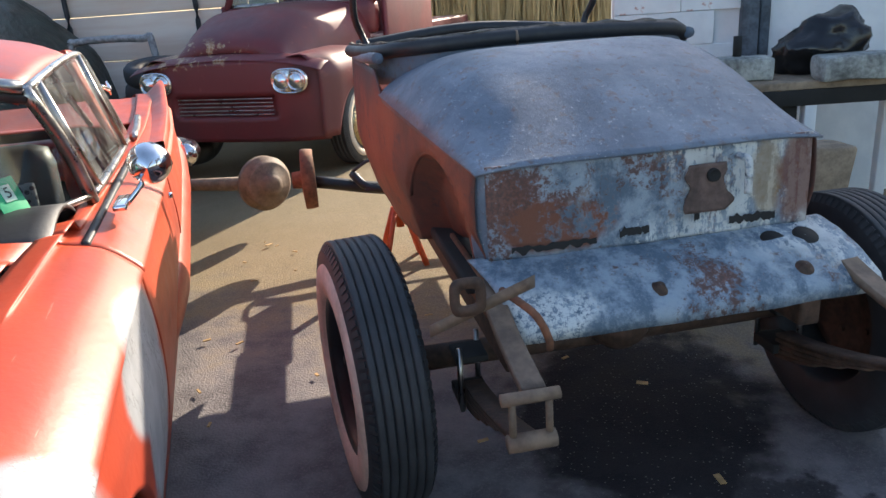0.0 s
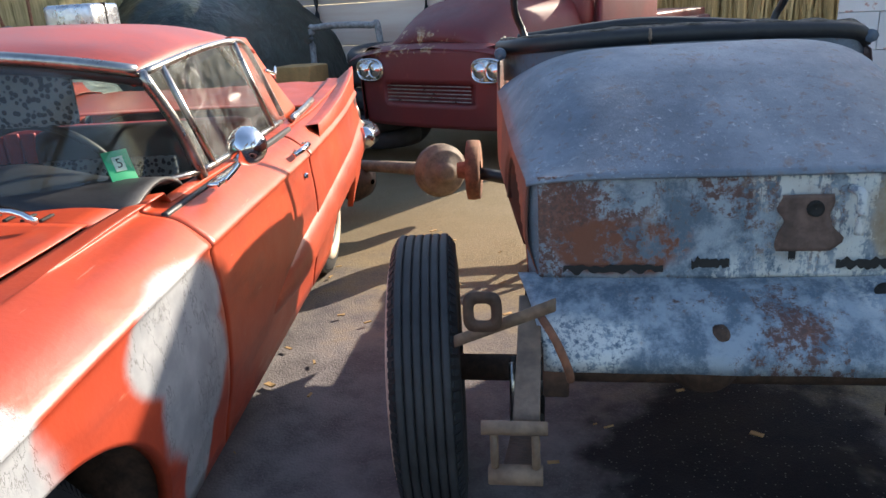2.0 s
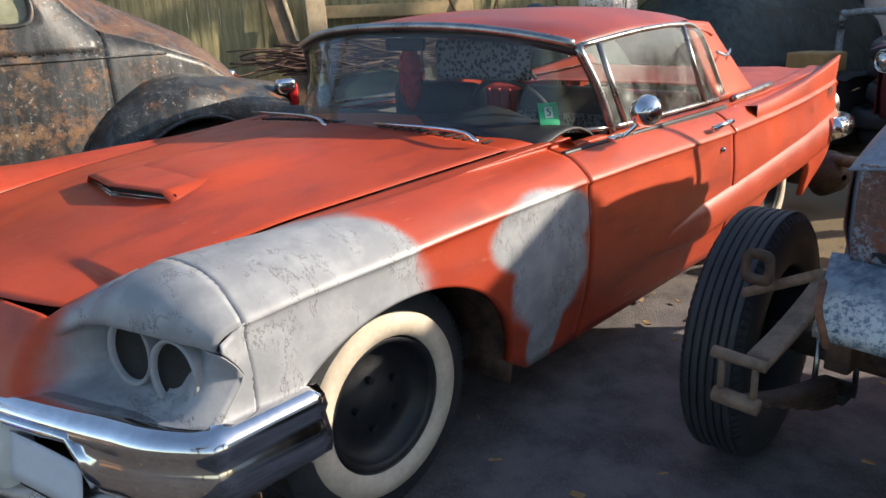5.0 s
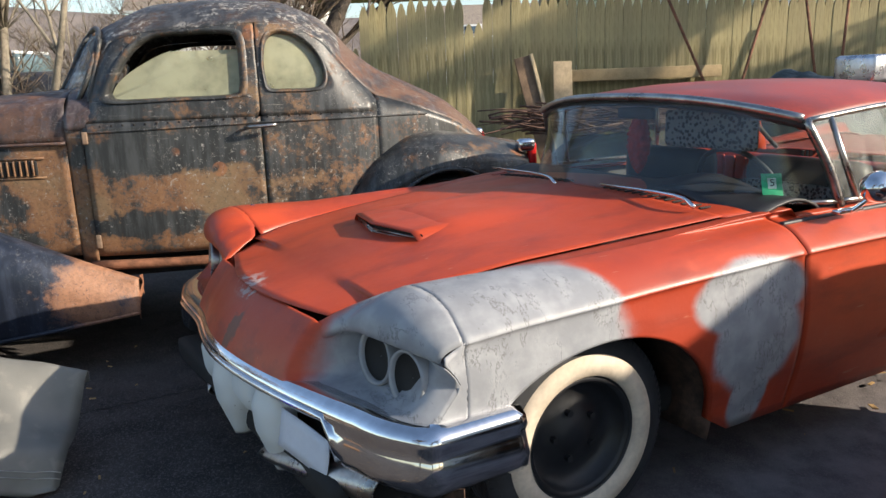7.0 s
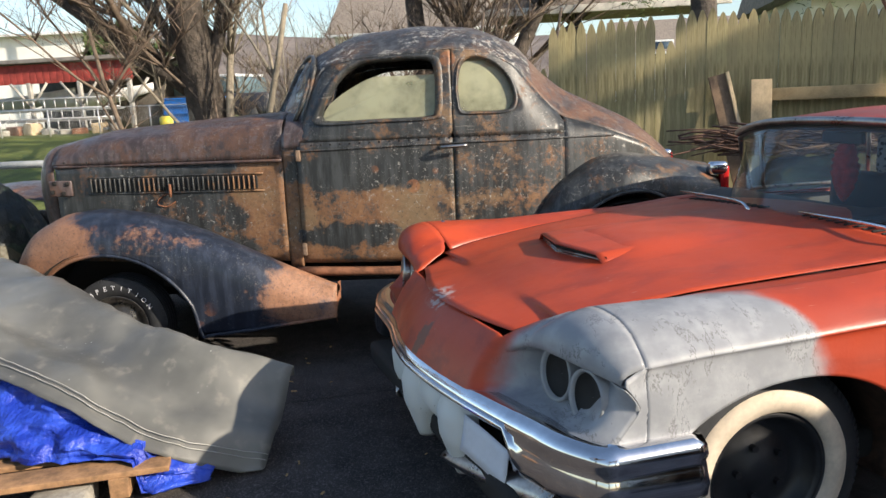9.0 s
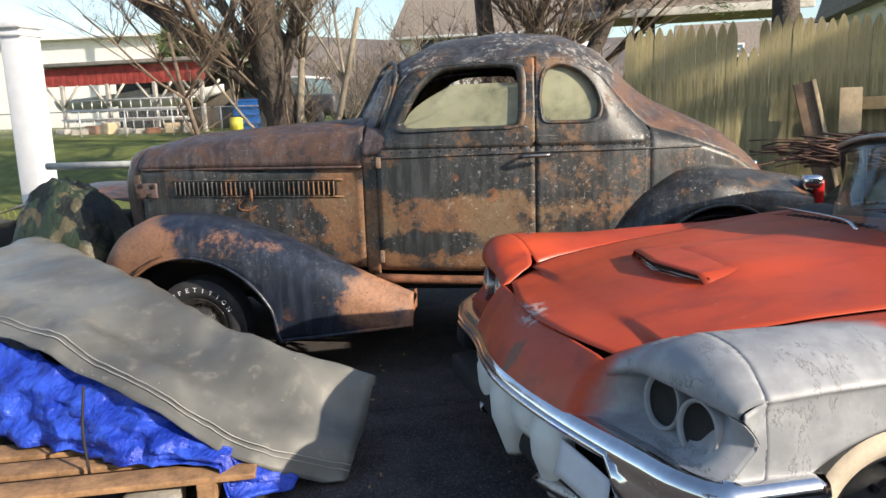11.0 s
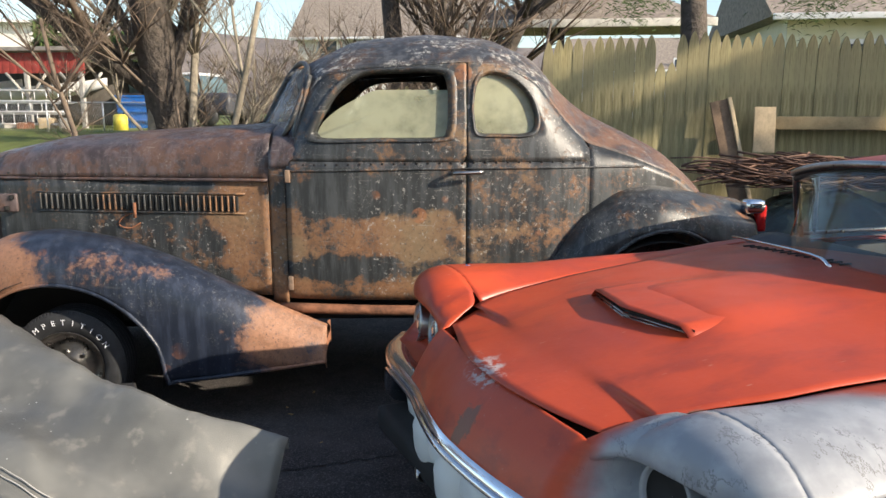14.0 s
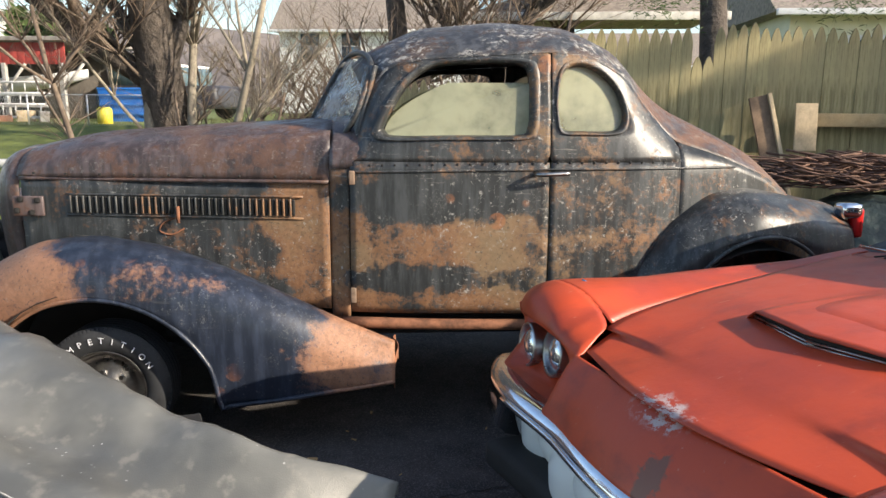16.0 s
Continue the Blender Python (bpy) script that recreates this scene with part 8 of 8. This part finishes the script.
# blue bin, van and tub
BLUE = simple("blue_bin_paint", (0.02, 0.16, 0.55), 0.45, var=0.2)
bn = thing("skip_bin", pose(-17, -9.72, 1.02), "blue ribbed steel waste bin", "waste bin")
part("tub", sheet([[(0.45 * sx_ * (1 + 0.12 * k), 0.62 * sy_ * (1 + 0.10 * k), 0.78 * k) for sx_, sy_ in ((-1, -1), (1, -1), (1, 1), (-1, 1))] for k in (0, 0.5, 1)], close_v=True), BLUE, bn, "", 0.03, False)
part("lid", block(0, 0, 0.80, 1.04, 1.40, 0.05, 0.01), BLUE, bn)
for z in (0.2, 0.42, 0.62):
    part("rib", block(0.50 + 0.02 * z, 0, z, 0.03, 1.30, 0.05, 0.005), BLUE, bn)
van = thing("parked_van", pose(-19.5, -9.9, 1.02, 0, 0, 80), "dark parked car with a pale roof by the bin", "car")
part("body", block(0, 0, 0.62, 3.8, 1.7, 0.62, 0.12), simple("dark_van_paint", (0.05, 0.05, 0.06), 0.4), van)
part("cabin", block(-0.3, 0, 1.15, 2.4, 1.5, 0.55, 0.14), simple("van_windows", (0.10, 0.15, 0.17), 0.2), van)
part("roof", block(-0.3, 0, 1.45, 2.2, 1.45, 0.08, 0.03), WHITEGEL, van)
for x in (-1.2, 1.2):
    for y in (-0.8, 0.8):
        part("wheel", lathe([(0.001, -0.1), (0.3, -0.1), (0.33, 0), (0.3, 0.1), (0.001, 0.1)], 20), RUBBER, van, place=pose(x, y, 0.33))
solo("yellow_drum", lathe([(0.001, 0), (0.16, 0), (0.16, 0.40), (0.10, 0.44), (0.001, 0.44)], 16, "z"), simple("yellow_plastic", (0.62, 0.52, 0.05), 0.5), pose(-14.6, -9.2, 0.95), "small yellow plastic drum on the lawn", "drum")


def house(name, x, y, yaw, w, d, h, roof_h, wallmat, roofmat, label, windows, over=0.4):
    hs = thing(name, pose(x, y, 0, 0, 0, yaw), label, "house")
    part("wall", block(0, 0, h / 2, d, w, h), wallmat, hs, smooth=False)
    bm = bmesh.new()
    a, b = d / 2 + over, w / 2 + over
    vs = [bm.verts.new(q) for q in ((-a, -b, h), (a, -b, h), (a, b, h), (-a, b, h), (0, -b, h + roof_h), (0, b, h + roof_h))]
    for f_ in ((0, 1, 4), (1, 2, 5, 4), (2, 3, 5), (3, 0, 4, 5), (3, 2, 1, 0)):
        bm.faces.new([vs[i_] for i_ in f_])
    part("roof", bm, roofmat, hs, smooth=False)
    part("gutter", block(a + 0.04, 0, h - 0.02, 0.10, 2 * b, 0.12, 0.01), WHITEGEL, hs)
    for wy, wz, ww, wh in windows:
        wn = part("window", block(d / 2 + 0.02, wy, wz, 0.06, ww + 0.16, wh + 0.16, 0.005), WHITEGEL, hs)
        part("pane", block(d / 2 + 0.056, wy, wz + wh / 4, 0.012, ww, wh / 2 - 0.03), simple("house_window_glass", (0.06, 0.09, 0.12), 0.1), wn)
        part("pane", block(d / 2 + 0.056, wy, wz - wh / 4, 0.012, ww, wh / 2 - 0.03), simple("house_window_glass", (0.06, 0.09, 0.12), 0.1), wn)
    return hs


SIDING = Mat("pale_green_siding", (0.6, 0.62, 0.5), 0.6)
wv = SIDING.node("ShaderNodeTexWave")
wv.bands_direction, wv.wave_profile = "Z", "SAW"
wv.inputs["Scale"].default_value = 1.6
SIDING.link(SIDING.coord, wv.inputs["Vector"])
SIDING.set("Base Color", SIDING.mix(SIDING.step(SIDING.noise(3), 0.3, 0.7), (0.58, 0.60, 0.46), (0.66, 0.67, 0.54)))
SIDING.bump(wv.outputs["Fac"], 0.5, 0.02)
SHINGLE = simple("brown_shingles", (0.26, 0.22, 0.185), 0.95, var=0.4, scale=12, bump=0.7, dist=0.02)
house("neighbour_house", -17.0, 9.6, 0, 9.0, 5, 3.3, 1.8, SIDING.mat, SHINGLE, "pale green sided house behind the fence", ((-3.0, 2.3, 0.7, 1.0), (-0.8, 2.3, 0.7, 1.0)))
house("far_white_house", -38, -7.0, 0, 9, 6, 4.9, 2.5, simple("white_siding", (0.74, 0.74, 0.72), 0.6, var=0.08), SHINGLE, "white two-storey house beyond the trees", ((-3, 4.2, 0.9, 1.2), (-1, 4.2, 0.9, 1.2), (2.2, 4.2, 0.9, 1.2)))
house("white_hall", -36, -32, 8, 16, 9, 5.6, 0.3, simple("white_metal_cladding", (0.78, 0.77, 0.74), 0.55, var=0.06, scale=2), simple("white_roof_edge", (0.70, 0.70, 0.70), 0.5), "long white flat-roofed hall beyond the lawn", ())
house("far_grey_house", -44, 6.5, 0, 8, 6, 3.6, 2.0, simple("grey_blue_siding", (0.50, 0.52, 0.54), 0.6), SHINGLE, "grey house far behind the fence", ((-1.5, 3.6, 0.9, 1.2), (1.5, 3.6, 0.9, 1.2)))
# porch roof behind the fence
pr_ = thing("porch_roof", pose(-11.6, 0.95, 0), "low brown shingled porch roof on dark posts", "porch")
bm = bmesh.new()
vs = [bm.verts.new(q) for q in ((-1.4, -1.9, 2.86), (1.2, -1.9, 2.86), (1.2, 1.9, 2.86), (-1.4, 1.9, 2.86), (-0.2, -0.6, 3.45), (-0.2, 1.0, 3.45))]
for f_ in ((0, 1, 4), (1, 2, 5, 4), (2, 3, 5), (3, 0, 4, 5), (3, 2, 1, 0)):
    bm.faces.new([vs[i_] for i_ in f_])
part("roof", bm, SHINGLE, pr_, smooth=False)
part("fascia", block(1.2, 0, 2.80, 0.06, 3.8, 0.12, 0.01), simple("pale_fascia", (0.62, 0.60, 0.55), 0.6), pr_)
for y in (-1.7, -0.4, 1.6):
    part("post", block(1.0, y, 1.38, 0.11, 0.11, 2.76, 0.01), BLACK, pr_)
# evergreens
EVER = Mat("evergreen_needles", (0.04, 0.08, 0.025), 0.9)
EVER.set("Base Color", EVER.mix(EVER.island(), (0.020, 0.045, 0.014), (0.085, 0.13, 0.035)))
for k, (x, y, h) in enumerate(((-26, -18.6, 4.7), (-26.3, -17.7, 4.9), (-26, -16.9, 4.6), (-27, -16.0, 4.2))):
    ev = thing("evergreen_tree", pose(x, y, 0.9), "dense dark green columnar evergreen", "tree", "row of evergreens")
    part("trunk", tube([(0, 0, 0), (0, 0, h * 0.5)], 0.10, 6), BARK, ev)
    verts, faces = [], []
    for q in range(1500):
        u = rr.random()
        rad = 0.85 * (1 - u) ** 0.6 * (0.75 + 0.35 * rr.random())
        a = rr.uniform(0, 6.283)
        cx, cy, cz = rad * math.cos(a), rad * math.sin(a), 0.2 + (h - 1.0) * u
        s = rr.uniform(0.08, 0.20)
        b0 = len(verts)
        verts += [(cx + rr.gauss(0, s), cy + rr.gauss(0, s), cz + rr.gauss(0, s)) for _ in range(3)] + [(cx * 1.1, cy * 1.1, cz + s)]
        faces += [(b0, b0 + 1, b0 + 3), (b0 + 1, b0 + 2, b0 + 3)]
    me = bpy.data.meshes.new("crown")
    me.from_pydata(verts, [], faces)
    me.materials.append(EVER.mat)
    ob = new("crown", me)
    ob.parent = ev
# drooping needle boughs over the neighbour's fence
verts, faces = [], []
for q in range(1600):
    c0 = ((-7.6, 1.35, 2.75), (-7.4, 3.2, 2.7), (-7.5, 3.7, 2.9))[q % 3]
    p_ = Vector(c0) + Vector((rr.gauss(0, 0.25), rr.gauss(0, 0.20), rr.gauss(0, 0.16)))
    d_ = Vector((rr.gauss(0, 0.5), rr.gauss(0, 1), rr.gauss(-0.5, 0.5))).normalized() * 0.09
    b0 = len(verts)
    verts += [p_, p_ + d_, p_ + d_ * 0.5 + Vector((0, 0, 0.012))]
    faces.append((b0, b0 + 1, b0 + 2))
me = bpy.data.meshes.new("needle_boughs")
me.from_pydata([tuple(v) for v in verts], [], faces)
me.materials.append(EVER.mat)
tagged(new("needle_boughs", me), "drooping dark green needle boughs above the fence", "foliage", kind="stuff")
# utility pole and wooded ridge
up = thing("utility_pole", pose(-30, -21.6, 0), "tall grey wooden utility pole", "pole")
part("pole", tube([(0, 0, 0), (0, 0, 9)], 0.13, 8), GREYWOOD, up)
part("cross_arm", block(0, 0, 8.3, 0.1, 1.8, 0.12), GREYWOOD, up)
m = Mat("wooded_ridge", (0.2, 0.17, 0.15), 1.0)
m.set("Base Color", m.mix(m.step(m.noise(0.06, 6, 0.7), 0.35, 0.65), (0.13, 0.115, 0.115), (0.23, 0.195, 0.175)))
rows = []
for k in range(60):
    y = -700 + 1100 * k / 59
    top = 46 + 6 * noise.noise((y * 0.006, 0, 0)) + 0.9 * noise.noise((y * 0.2, 3, 0)) - max(0, (y + 250)) * 0.055
    rows.append([(-300 - 60 * v, y, -2 + max(6, top) * v ** 0.6) for v in np.linspace(0, 1, 8)])
tagged(part("backdrop_ridge", sheet(rows), m.mat), "long wooded grey-brown ridge on the horizon", "hill", kind="structure")
